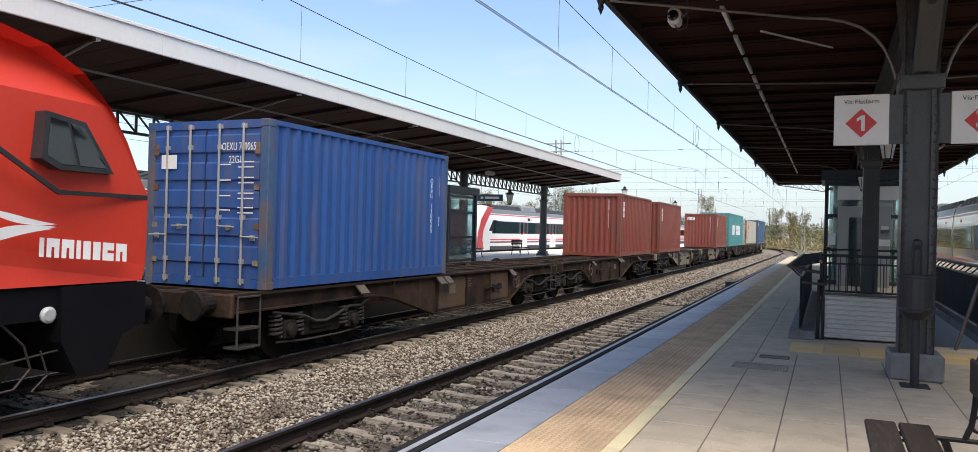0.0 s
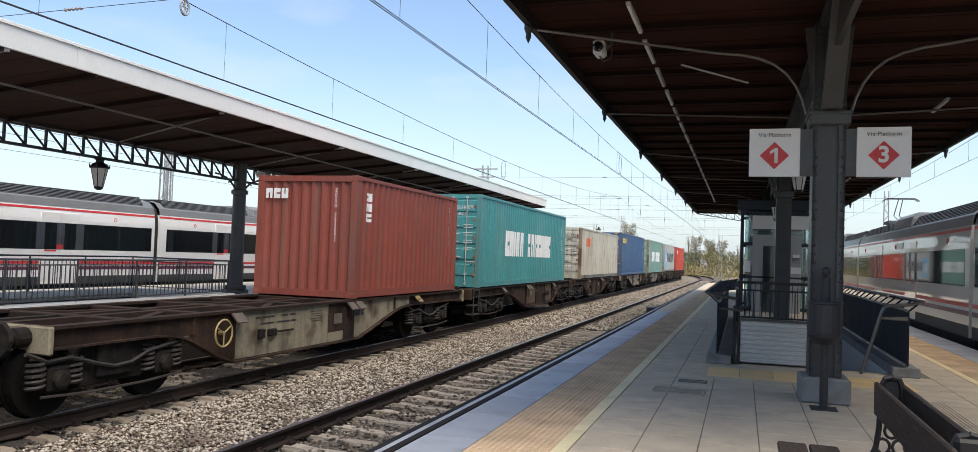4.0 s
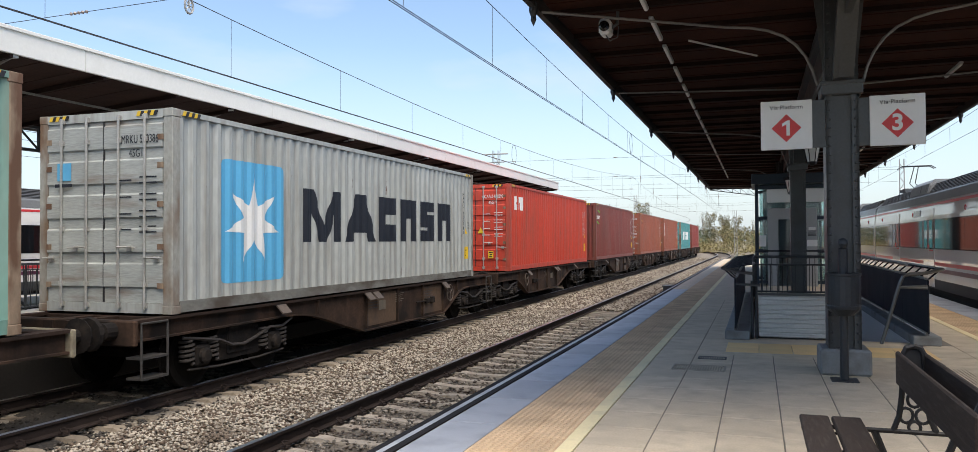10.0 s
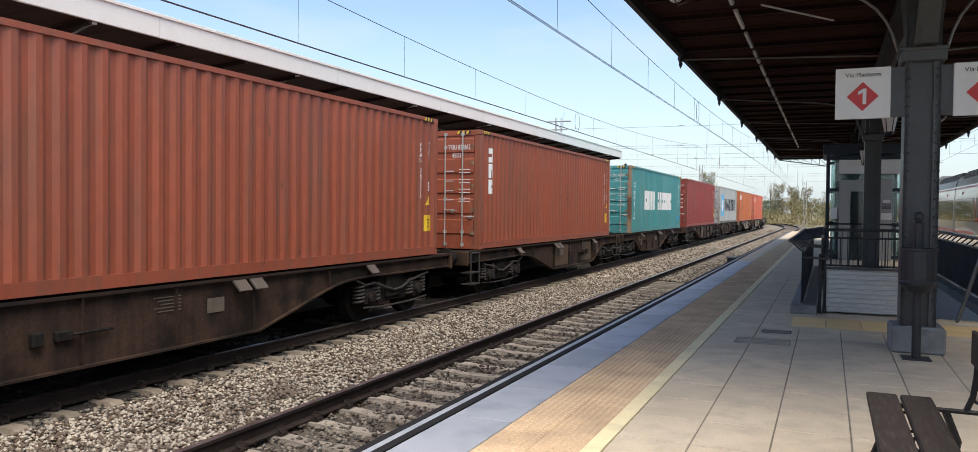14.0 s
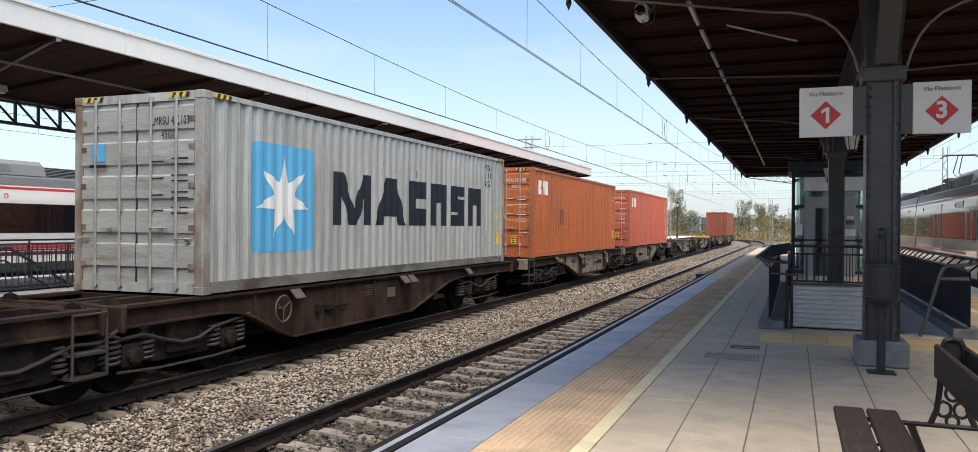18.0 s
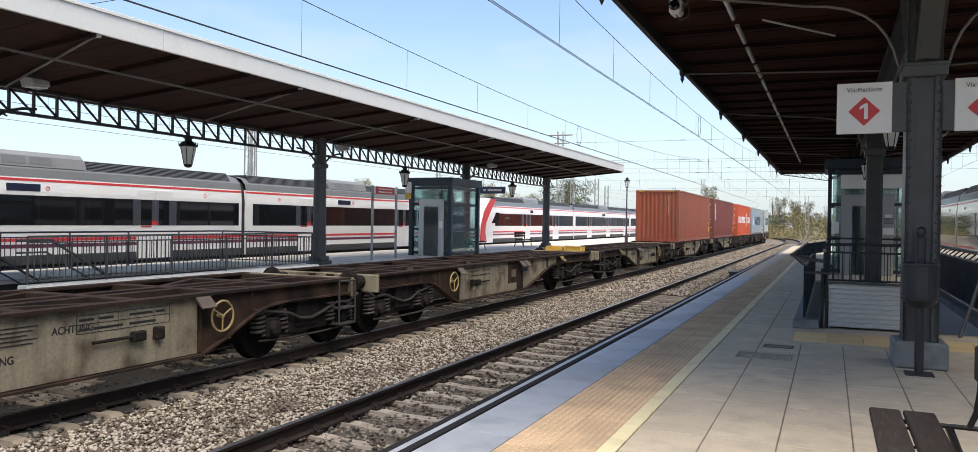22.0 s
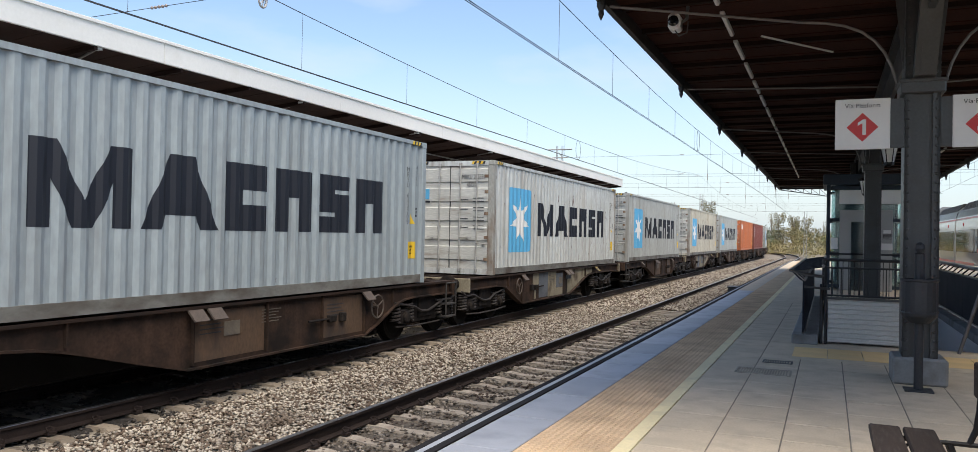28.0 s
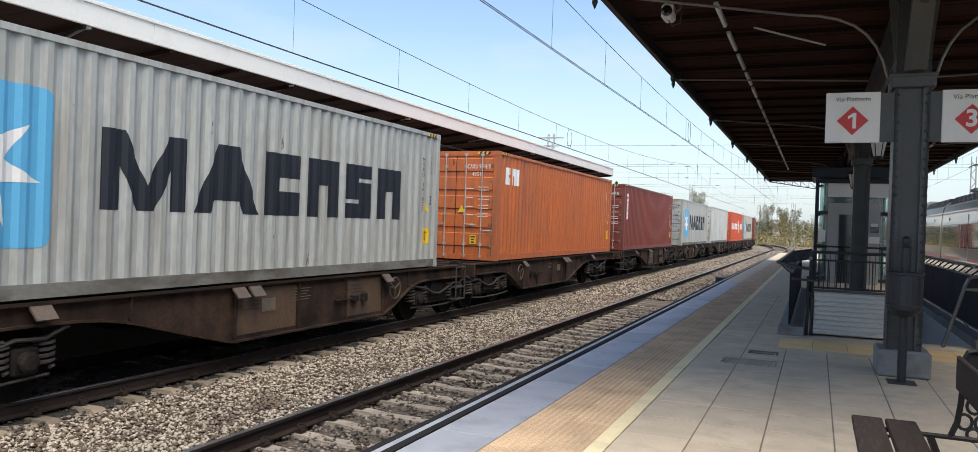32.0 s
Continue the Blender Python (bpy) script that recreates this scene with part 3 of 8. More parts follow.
COLS = [9.5, 19.4, 29.4, 39.4]


def near_canopy():
    roof = thing("platform_canopy", "dark timber canopy with iron eaves over the platform", "canopy", kind="structure")
    bm = B()
    box(bm, EAVE_L, EAVE_R, C_Y0, C_Y1, C_Z + 0.14, C_Z + 0.22)
    part("roof_sheet", bm, M_SHEET, roof)
    # soffit boards across the platform, with battens between
    bm = B()
    y, k = C_Y0, 0
    while y < C_Y1 - 0.1:
        box(bm, EAVE_L + 0.03, EAVE_R - 0.03, y + 0.004, min(y + 0.196, C_Y1), C_Z + 0.10 + 0.004 * (k % 3), C_Z + 0.135)
        y += 0.2
        k += 1
    part("soffit", bm, M_WOOD, roof, "dark brown boarded soffit")
    bm = B()
    for k in range(int((C_Y1 - C_Y0) / 1.15)):
        y = C_Y0 + 0.5 + 1.15 * k
        box(bm, EAVE_L + 0.05, EAVE_R - 0.05, y - 0.03, y + 0.03, C_Z + 0.04, C_Z + 0.10)
    part("batten", bm, M_BEAM, roof)
    for x0, x1 in ((EAVE_L - 0.04, EAVE_L + 0.03), (EAVE_R - 0.03, EAVE_R + 0.04)):
        bm = B()
        box(bm, x0, x1, C_Y0, C_Y1, C_Z - 0.06, C_Z + 0.26)
        part("eave_board", bm, M_FASCIADK, roof)
    bm = B()
    box(bm, EAVE_L, EAVE_R, C_Y1, C_Y1 + 0.06, C_Z - 0.06, C_Z + 0.26)
    part("end_board", bm, M_FASCIADK, roof)
    for sg, ex in ((1, EAVE_L), (-1, EAVE_R)):
        bm = B()
        xi = PC - sg * 0.95
        rod(bm, (ex, C_Y1 + 0.03, C_Z - 0.08), (xi, C_Y1 + 0.03, C_Z - 0.42), 0.022, 5)
        for k in range(1, 7):
            q = k / 6
            x = ex + (xi - ex) * q
            rod(bm, (x, C_Y1 + 0.03, C_Z - 0.08 - 0.34 * q), (x, C_Y1 + 0.03, C_Z - 0.04), 0.014, 4)
            rod(bm, (x, C_Y1 + 0.03, C_Z - 0.08 - 0.34 * q), (ex + (xi - ex) * (k - 1) / 6, C_Y1 + 0.03, C_Z - 0.04), 0.011, 4)
        part("end_truss", bm, M_IRONDK, roof, "thin iron truss under the roof end")
    # middle girder along the columns
    bm = B()
    box(bm, PC - 0.12, PC + 0.12, C_Y0, C_Y1, C_Z - 0.05, C_Z + 0.05)
    box(bm, PC - 0.03, PC + 0.03, C_Y0, C_Y1, C_Z - 0.45, C_Z - 0.05)
    part("girder", bm, M_IRON, roof)
    # drops and tie rods
    spikes = [3.35 + 5.25 * k for k in range(1, 8)]
    for y in spikes:
        for ex, sg in ((EAVE_L, 1), (EAVE_R, -1)):
            bm = B()
            lathe(bm, [(0.05, 0.0), (0.055, -0.1), (0.03, -0.16), (0.035, -0.2), (0.004, -0.27)], 8, (ex + 0.0, y, C_Z + 0.0))
            part("eave_drop", bm, M_IRONDK, roof)
    for k, y in enumerate(spikes):
        near = min(COLS, key=lambda c: abs(c - y))
        for ex, sg in ((EAVE_L, 1), (EAVE_R, -1)):
            bm = B()
            if abs(near - y) < 1.2:
                tube(bm, [(ex + sg * 0.1, y, C_Z - 0.12), (PC - sg * 1.2, near, 3.95), (PC - sg * 0.95, near, 3.92), (PC - sg * 0.75, near, 3.87), (PC - sg * 0.58, near, 3.79), (PC - sg * 0.45, near, 3.68), (PC - sg * 0.35, near, 3.54), (PC - sg * 0.28, near, 3.38), (PC - sg * 0.23, near, 3.2)], 0.016, 6)
            else:
                tube(bm, [(ex + sg * 0.1, y, C_Z - 0.12), (PC - sg * 0.2, y, 3.95)], 0.014, 6)
            part("tie_rod", bm, M_ROD, roof, "pale painted iron tie rod")
    return roof


near_canopy()


def riveted_column(y, label):
    c = thing("platform_column", label, "column", pose(PC, y, 0), group="columns under the near canopy", kind="structure")
    w, d = 0.165, 0.20
    bm = B()
    box(bm, -0.257, 0.257, -0.275, 0.275, 0.0, 0.28, 0.022)
    part("plinth", bm, M_PLINTH, c, "smooth grey plinth block")
    bm = B()
    for sx in (-1, 1):
        for sy in (-1, 1):
            box(bm, sx * w - (0.03 if sx > 0 else 0), sx * w + (0.03 if sx < 0 else 0), sy * d - (0.012 if sy > 0 else 0), sy * d + (0.012 if sy < 0 else 0), 0.28, 4.2)
            box(bm, sx * (w - 0.0), sx * (w - 0.07), sy * d, sy * (d - 0.012), 0.28, 4.2)
    box(bm, -w + 0.012, w - 0.012, -d + 0.05, -d + 0.065, 0.28, 4.2)
    box(bm, -w + 0.012, w - 0.012, d - 0.065, d - 0.05, 0.28, 4.2)
    box(bm, -w, -w + 0.014, -d, d, 0.28, 4.2)
    box(bm, w - 0.014, w, -d, d, 0.28, 4.2)
    part("shaft", bm, M_IRON, c, "grey riveted iron shaft")
    bm = B()
    for k in range(40):
        for sx in (-1, 1):
            z = 0.36 + 0.097 * k
            for yy in (-d - 0.006,):
                lathe(bm, [(0.016, 0.006), (0.016, 0.0), (0.008, -0.010)], 6, (sx * (w - 0.035), yy, z), "y")
            lathe(bm, [(0.016, -0.003), (0.012, 0.006), (0.004, 0.010)], 6, (sx * w, -d + 0.05, z), "x")
    part("rivet_row", bm, M_IRON, c)
    bm = B()
    box(bm, -0.21, 0.21, -0.245, 0.245, 3.05, 3.20, 0.012)
    box(bm, -0.225, 0.225, -0.26, 0.26, 3.16, 3.20, 0.006)
    part("collar", bm, M_IRON, c)
    # braces up to the girder, fore and aft, and plates to the sides
    for sy in (-1, 1):
        bm = B()
        prism(bm, [(sy * 0.2, 3.2), (sy * 0.2, 3.42), (sy * 1.15, 4.36), (sy * 1.4, 4.36), (sy * 0.42, 3.2)], "x", -0.05, 0.05)
        prism(bm, [(sy * 0.24, 3.2), (sy * 0.24, 3.25), (sy * 1.35, 4.36), (sy * 1.45, 4.36), (sy * 0.40, 3.2)], "x", -0.10, 0.10)
        part("brace", bm, M_IRON, c)
    for sx in (-1, 1):
        bm = B()
        prism(bm, [(sx * 0.15, 3.2), (sx * 0.15, 4.2), (sx * 0.26, 4.2), (sx * 0.19, 3.5)], "y", -0.012, 0.012)
        part("gusset", bm, M_IRON, c)
    return c


col = riveted_column(COLS[0], "grey riveted iron column on a plinth, carrying platform signs")
for y in COLS[1:]:
    tagged(copy_thing(col, pose(PC, y, 0)), "grey riveted iron column on a plinth")


# ---- far canopy ----
F_X, F_XW, FC_X, F_Y0, F_Y1 = -11.0, -17.5, -15.2, -6.0, 44.5
FCOLS = [-1.2, 9.95, 21.1, 32.2, 43.2]


def far_canopy():
    roof = thing("platform_canopy", "canopy with white fascia and lattice girder over the far platform", "canopy", kind="structure")
    for sg in (1, -1):
        xe = F_X if sg > 0 else F_XW
        bm = B()
        prism(bm, [(FC_X, 4.12), (xe, 4.50), (xe, 4.58), (FC_X, 4.2)], "y", F_Y0, F_Y1)
        part("roof_sheet", bm, M_SHEET, roof)
        bm = B()
        y, k = F_Y0, 0
        while y < F_Y1 - 0.1:
            prism(bm, [(FC_X, 4.085), (xe, 4.465 + 0.003 * (k % 3)), (xe, 4.495), (FC_X, 4.115)], "y", y + 0.004, min(y + 0.246, F_Y1))
            y += 0.25
            k += 1
        part("soffit", bm, M_WOODFAR, roof, "dark brown boarded soffit")
        bm = B()
        for k in range(int((F_Y1 - F_Y0) / 1.85) + 1):
            y = F_Y0 + 0.3 + 1.85 * k
            prism(bm, [(FC_X, 4.0), (xe, 4.38), (xe, 4.465), (FC_X, 4.085)], "y", y - 0.03, y + 0.03)
        part("batten", bm, M_BEAM, roof)
        for f in (0.62,):
            x = FC_X + f * (xe - FC_X)
            bm = B()
            box(bm, x - 0.015, x + 0.015, F_Y0, F_Y1, 4.08 + 0.38 * f - 0.12, 4.08 + 0.38 * f - 0.08)
            part("purlin", bm, M_ROD, roof)
        bm = B()
        y = F_Y0
        while y < F_Y1:
            y2 = min(y + 5.5, F_Y1)
            box(bm, xe - 0.03, xe + 0.03, y + 0.003, y2 - 0.003, 4.44, 4.82, 0.006)
            box(bm, xe - 0.05, xe + 0.06, y + 0.003, y2 - 0.003, 4.80, 4.86, 0.006)
            y = y2
        part("fascia", bm, M_FASCIA, roof, "white fascia boards")
        for k in range(10):
            y = -1.70 + 5.45 * k
            if y > F_Y1 - 1.3:
                break
            bm = B()
            rod(bm, (xe - sg * 0.10, y, 4.42), (FC_X + sg * 0.1, y + 1.25, 4.02), 0.022, 6)
            part("strut", bm, M_ROD, roof)
            part("strut_bracket", box(B(), *sorted((xe - sg * 0.16, xe - sg * 0.03)), y - 0.05, y + 0.05, 4.40, 4.44), M_GALV, roof)
    bm = B()
    box(bm, F_XW, F_X, F_Y1, F_Y1 + 0.05, 4.42, 4.84)
    part("end_fascia", bm, M_FASCIA, roof)
    # lattice girder
    bm = B()
    for z in (3.54, 4.05):
        box(bm, FC_X - 0.06, FC_X + 0.06, F_Y0, F_Y1, z - 0.03, z + 0.03)
    y = F_Y0
    flip = False
    while y < F_Y1 - 0.5:
        rod(bm, (FC_X, y, 3.56 if flip else 4.03), (FC_X, y + 0.535, 4.03 if flip else 3.56), 0.026, 5)
        box(bm, FC_X - 0.03, FC_X + 0.03, y - 0.02, y + 0.02, 3.54, 4.05)
        y += 0.535
    part("lattice_girder", bm, M_IRONDK, roof, "dark iron lattice girder")
    return roof


far_canopy()


def far_column(y):
    c = thing("platform_column", "grey fluted iron column with arched brackets", "column", pose(FC_X, y, 0), group="columns under the far canopy", kind="structure")
    bm = B()
    box(bm, -0.3, 0.3, -0.3, 0.3, 0, 0.12, 0.02)
    box(bm, -0.24, 0.24, -0.24, 0.24, 0.12, 0.26, 0.02)
    part("plinth", bm, M_IRON, c)
    bm = B()
    lathe(bm, [(0.23, 0.26), (0.23, 0.9), (0.21, 0.95), (0.20, 3.1), (0.26, 3.14), (0.26, 3.24), (0.19, 3.28), (0.19, 4.1)], 12)
    part("shaft", bm, M_IRON, c)
    for sy in (-1, 1):
        bm = B()
        pts = [(0, sy * (0.18 + 1.05 * (1 - math.cos(a))), 3.05 + 0.62 * math.sin(a)) for a in [math.pi / 2 * k / 6 for k in range(7)]]
        tube(bm, pts, 0.03, 6)
        tube(bm, [(0, sy * 0.18, 3.6), (0, sy * 0.6, 3.45)], 0.02, 5)
        part("arched_bracket", bm, M_IRONDK, c)
    return c


def floodlight(x, y, z):
    s = thing("floodlight", "small pale grey floodlight fixed under the far canopy", "lamp", pose(x, y, z, 0, 0, 90), group="floodlights under the far canopy")
    part("housing", prism(B(), [(-0.20, -0.06), (0.14, -0.10), (0.20, 0.03), (0.05, 0.09), (-0.16, 0.05)], "x", -0.17, 0.17), M_GALV, s)
    part("glass", box(B(), -0.15, 0.15, -0.15, 0.12, -0.105, -0.085), M_LAMPGLASS, s)
    part("bracket", rod(B(), (0, 0, 0.05), (0, 0, 0.20), 0.02, 6), M_IRON, s)


for x, y, z in ((-14.0, 10.27, 4.0), (-15.0, 22.05, 3.86), (-14.0, 32.4, 4.0)):
    floodlight(x, y, z)


fcol = far_column(FCOLS[0])
for y in FCOLS[1:]:
    copy_thing(fcol, pose(FC_X, y, 0))


# ---- the goods train ----
RUST = (0.10, 0.045, 0.026)


def paint(name, col, worn, at=(0.55, 0.75), rough=0.5, fade=0.22, speck=0.70, run=0.75):
    tone = tuple(0.4 * c + 0.6 * r for c, r in zip(worn, (0.13, 0.09, 0.06)))
    return mat(name, col, rough, 0, fade, 0.5, 14, 0.06, dirt=worn, dirt_at=at, stretch=(1, 1, 0.35), specks=(RUST, 7.0, speck), streak=(tone, run))


def rusted(name, col, stretch, at):
    """Container paint largely eaten by rust and road dirt: doors and posts."""
    return mat(name, col, 0.7, 0, 0.3, 1.3, 25, 0.2, dirt=(0.155, 0.098, 0.06), dirt_at=at, stretch=stretch)


PAINTS = {
    "blue": paint("blue_container_paint", (0.022, 0.080, 0.27), (0.06, 0.10, 0.20), (0.58, 0.85)),
    "brown": paint("brown_red_container_paint", (0.28, 0.070, 0.034), (0.21, 0.062, 0.038), (0.5, 0.8)),
    "oxide": paint("oxide_red_container_paint", (0.225, 0.052, 0.034), (0.17, 0.048, 0.034), (0.5, 0.8)),
    "bluegrey": paint("blue_grey_container_paint", (0.30, 0.345, 0.36), (0.25, 0.285, 0.29), (0.55, 0.85), speck=0.74, run=0.4),
    "maroon": paint("maroon_container_paint", (0.19, 0.038, 0.028), (0.135, 0.036, 0.03), (0.5, 0.8)),
    "darkred": paint("dark_red_container_paint", (0.24, 0.030, 0.022), (0.16, 0.035, 0.03), (0.5, 0.8)),
    "red": paint("bright_red_container_paint", (0.50, 0.050, 0.025), (0.36, 0.06, 0.04), (0.55, 0.85)),
    "fadedred": paint("faded_red_container_paint", (0.52, 0.11, 0.06), (0.52, 0.16, 0.07), (0.55, 0.8)),
    "orange": paint("orange_container_paint", (0.47, 0.125, 0.035), (0.33, 0.10, 0.05), (0.52, 0.8)),
    "redorange": paint("red_orange_container_paint", (0.56, 0.075, 0.02), (0.42, 0.07, 0.03), (0.58, 0.85)),
    "teal": paint("teal_container_paint", (0.05, 0.245, 0.25), (0.11, 0.27, 0.265), (0.55, 0.8)),
    "green": paint("sea_green_container_paint", (0.15, 0.285, 0.235), (0.21, 0.31, 0.26), (0.5, 0.8)),
    "cream": paint("cream_container_paint", (0.48, 0.455, 0.37), (0.33, 0.26, 0.175), (0.55, 0.82), speck=0.645),
    "grey": paint("pale_grey_container_paint", (0.375, 0.39, 0.37), (0.30, 0.305, 0.27), (0.52, 0.85)),
    "white": paint("white_container_paint", (0.49, 0.51, 0.49), (0.40, 0.36, 0.30), (0.58, 0.88), speck=0.665),
    "navy": paint("navy_container_paint", (0.032, 0.088, 0.185), (0.06, 0.11, 0.17), (0.55, 0.85)),
}
M_POST = mat("rusty_corner_post", (0.23, 0.165, 0.11), 0.75, 0, 0.35, 1.5, 25, 0.2, dirt=(0.12, 0.062, 0.035), dirt_at=(0.46, 0.56), stretch=(1, 1, 0.4))
M_RAILGRIME = mat("grimy_container_rail", (0.16, 0.158, 0.14), 0.8, 0, 0.3, 1.5, 25, 0.15, dirt=(0.07, 0.055, 0.042), dirt_at=(0.46, 0.68), stretch=(1, 0.5, 1))
M_GREYDOOR = rusted("rust_stained_grey_door_paint", (0.33, 0.345, 0.325), (0.35, 1, 2.6), (0.56, 0.80))
M_WHITEDOOR = rusted("rust_stained_white_door_paint", (0.47, 0.47, 0.43), (0.35, 1, 2.6), (0.58, 0.82))
M_GREYPOST = rusted("rust_stained_grey_post_paint", (0.30, 0.30, 0.27), (1, 1, 0.5), (0.40, 0.60))
M_BLUEPOST = rusted("rust_stained_blue_post_paint", (0.04, 0.085, 0.17), (1, 1, 0.5), (0.46, 0.68))
M_WHITELET = mat("white_lettering", (0.72, 0.72, 0.70), 0.5, 0, 0.06, 2, 30, 0.0)
M_LIGHTBLUE = mat("light_blue_emblem", (0.10, 0.38, 0.62), 0.5, 0, 0.06, 1, 20, 0.0)
M_DKBLUELET = mat("dark_blue_lettering", (0.009, 0.012, 0.020), 0.6, 0, 0.08, 2, 30, 0.0)
M_WARN = mat("yellow_warning_label", (0.70, 0.46, 0.03), 0.5, 0, 0.06, 2, 30, 0.0)
M_ORANGELET = mat("orange_lettering", (0.62, 0.10, 0.02), 0.5, 0, 0.06, 2, 30, 0.0)
M_ROD2 = mat("galvanised_lock_rod", (0.42, 0.41, 0.38), 0.5, 0.5, 0.2, 3, 30, 0.05)
M_STEELW = {
    "rust": mat("rust_brown_wagon_steel", (0.050, 0.029, 0.019), 0.85, 0.0, 0.45, 1.2, 25, 0.25, dirt=(0.014, 0.010, 0.008), dirt_at=(0.42, 0.62), spec=0.2, streak=((0.018, 0.012, 0.009), 0.8)),
    "grey": mat("grimy_grey_wagon_paint", (0.23, 0.20, 0.14), 0.8, 0.0, 0.3, 1.0, 25, 0.2, dirt=(0.06, 0.04, 0.026), dirt_at=(0.50, 0.68), spec=0.25, streak=((0.05, 0.035, 0.025), 0.5)),
}
M_OCHREW = mat("faded_ochre_wagon_paint", (0.088, 0.052, 0.029), 0.8, 0.0, 0.4, 1.4, 25, 0.2, dirt=(0.05, 0.034, 0.025), dirt_at=(0.46, 0.66), stretch=(1, 1, 0.5))
M_DECK = mat("dark_rusty_deck_steel", (0.030, 0.018, 0.013), 0.85, 0.0, 0.4, 1.2, 25, 0.25, spec=0.2, dirt=(0.016, 0.012, 0.010), dirt_at=(0.45, 0.66))
M_BOGIE = mat("oily_bogie_steel", (0.013, 0.011, 0.010), 0.85, 0.0, 0.4, 4, 40, 0.3, spec=0.15, dirt=(0.030, 0.023, 0.018), dirt_at=(0.5, 0.7))
M_TYRE = mat("wheel_steel", (0.008, 0.007, 0.006), 0.9, 0.0, 0.3, 4, 40, 0.1, spec=0.1)
M_SPRING = mat("spring_steel", (0.034, 0.028, 0.024), 0.7, 0.1, 0.3, 4, 40, 0.1)

CW, CH = 2.438, 2.896
FLOOR = 1.135                      # underside of the containers above the rails


def corrugated(length, h0, h1, outward, pitch=0.278, depth=0.036, start=0.0):
    """Vertices and faces of a pressed steel wall in the yz plane, waves along y."""
    prof, y = [], -length / 2
    n = int(round(length / pitch))
    pitch = length / n
    for k in range(n):
        y0 = -length / 2 + k * pitch
        prof += [(y0, 0.0), (y0 + pitch * 0.26, 0.0), (y0 + pitch * 0.5, -depth), (y0 + pitch * 0.76, -depth)]
    prof.append((length / 2, 0.0))
    return [(outward * d, y, h0) for y, d in prof] + [(outward * d, y, h1) for y, d in prof], [(i, i + 1, i + 1 + len(prof), i + len(prof)) for i in range(len(prof) - 1)]


def letters(widths, height, gap, style, material, slit=0.16):
    """A word as plain blocks, one to a letter; style names which way each block is notched: c (left), r (right), t (top), b (bottom), n (none)."""
    total = sum(widths) + gap * (len(widths) - 1)
    bm, u = B(), -total / 2
    for w, s in zip(widths, style):
        h, g = height / 2, slit * height
        if s == "n":
            pts = [[(u, -h), (u + w, -h), (u + w, h), (u, h)]]
        elif s == "r":
            pts = [[(u, -h), (u + w, -h), (u + w, -g / 2), (u + w * 0.42, -g / 2), (u + w * 0.42, g / 2), (u + w, g / 2), (u + w, h), (u, h)]]
        elif s == "c":
            pts = [[(u, -h), (u + w, -h), (u + w, h), (u, h), (u, g / 2), (u + w * 0.55, g / 2), (u + w * 0.55, -g / 2), (u, -g / 2)]]
        elif s == "v":
            pts = [[(u, -h), (u + w * 0.2, -h), (u + w * 0.2, h * 0.1), (u + w * 0.40, -h), (u + w * 0.60, -h), (u + w * 0.8, h * 0.1), (u + w * 0.8, -h), (u + w, -h), (u + w, h), (u + w * 0.76, h), (u + w * 0.5, -h * 0.35), (u + w * 0.24, h), (u, h)]]
        elif s == "a":
            pts = [[(u - w * 0.04, -h), (u + w * 0.22, -h), (u + w * 0.30, -h * 0.62), (u + w * 0.70, -h * 0.62), (u + w * 0.78, -h), (u + w * 1.04, -h), (u + w * 0.66, h), (u + w * 0.34, h)]]
        elif s == "s":
            pts = [[(u, -h), (u + w, -h), (u + w, h * 0.35), (u + w * 0.5, h * 0.35), (u + w * 0.5, h * 0.5), (u + w, h * 0.5), (u + w, h), (u, h), (u, -h * 0.3), (u + w * 0.5, -h * 0.3), (u + w * 0.5, -h * 0.45), (u, -h * 0.45)]]
        elif s == "t":
            pts = [[(u, -h), (u + w, -h), (u + w, h), (u + w * 0.6, h), (u + w * 0.6, -h * 0.1), (u + w * 0.4, -h * 0.1), (u + w * 0.4, h), (u, h)]]
        else:
            pts = [[(u, h), (u, -h), (u + w * 0.38, -h), (u + w * 0.38, h * 0.1), (u + w * 0.62, h * 0.1), (u + w * 0.62, -h), (u + w, -h), (u + w, h)]]
        for p in pts:
            prism(bm, p, "z", 0, 0.004)
        u += w + gap
    return mesh_of("lettering", bm, material)


def bars(rows, material, height=0.05):
    """Lines of small writing as bars: rows of (u0, u1, v)."""
    bm = B()
    for u0, u1, v in rows:
        box(bm, u0, u1, v - height / 2, v + height / 2, 0, 0.003)
    return mesh_of("small_print", bm, material)


def column_print(c, code, at, m, size=0.125):
    """Characters one below the other."""
    tagged(part("number", text_mesh("\n".join(code), size, m, 1.0, 0.8, 0.84), None, c, at=at), kind="stuff")


SIDE = Matrix(((0, 0, 1, 0), (1, 0, 0, 0), (0, 1, 0, 0), (0, 0, 0, 1)))       # sheet (u, v) onto the side that faces +x
FRONT = Matrix(((1, 0, 0, 0), (0, 0, -1, 0), (0, 1, 0, 0), (0, 0, 0, 1)))     # onto the end that faces -y


def on_side(y, z, off=0.004):
    return Matrix.Translation((CW / 2 + off, y, z)) @ SIDE


def on_front(x, z, length, off=0.012):
    return Matrix.Translation((x, -length / 2 - off, z)) @ FRONT


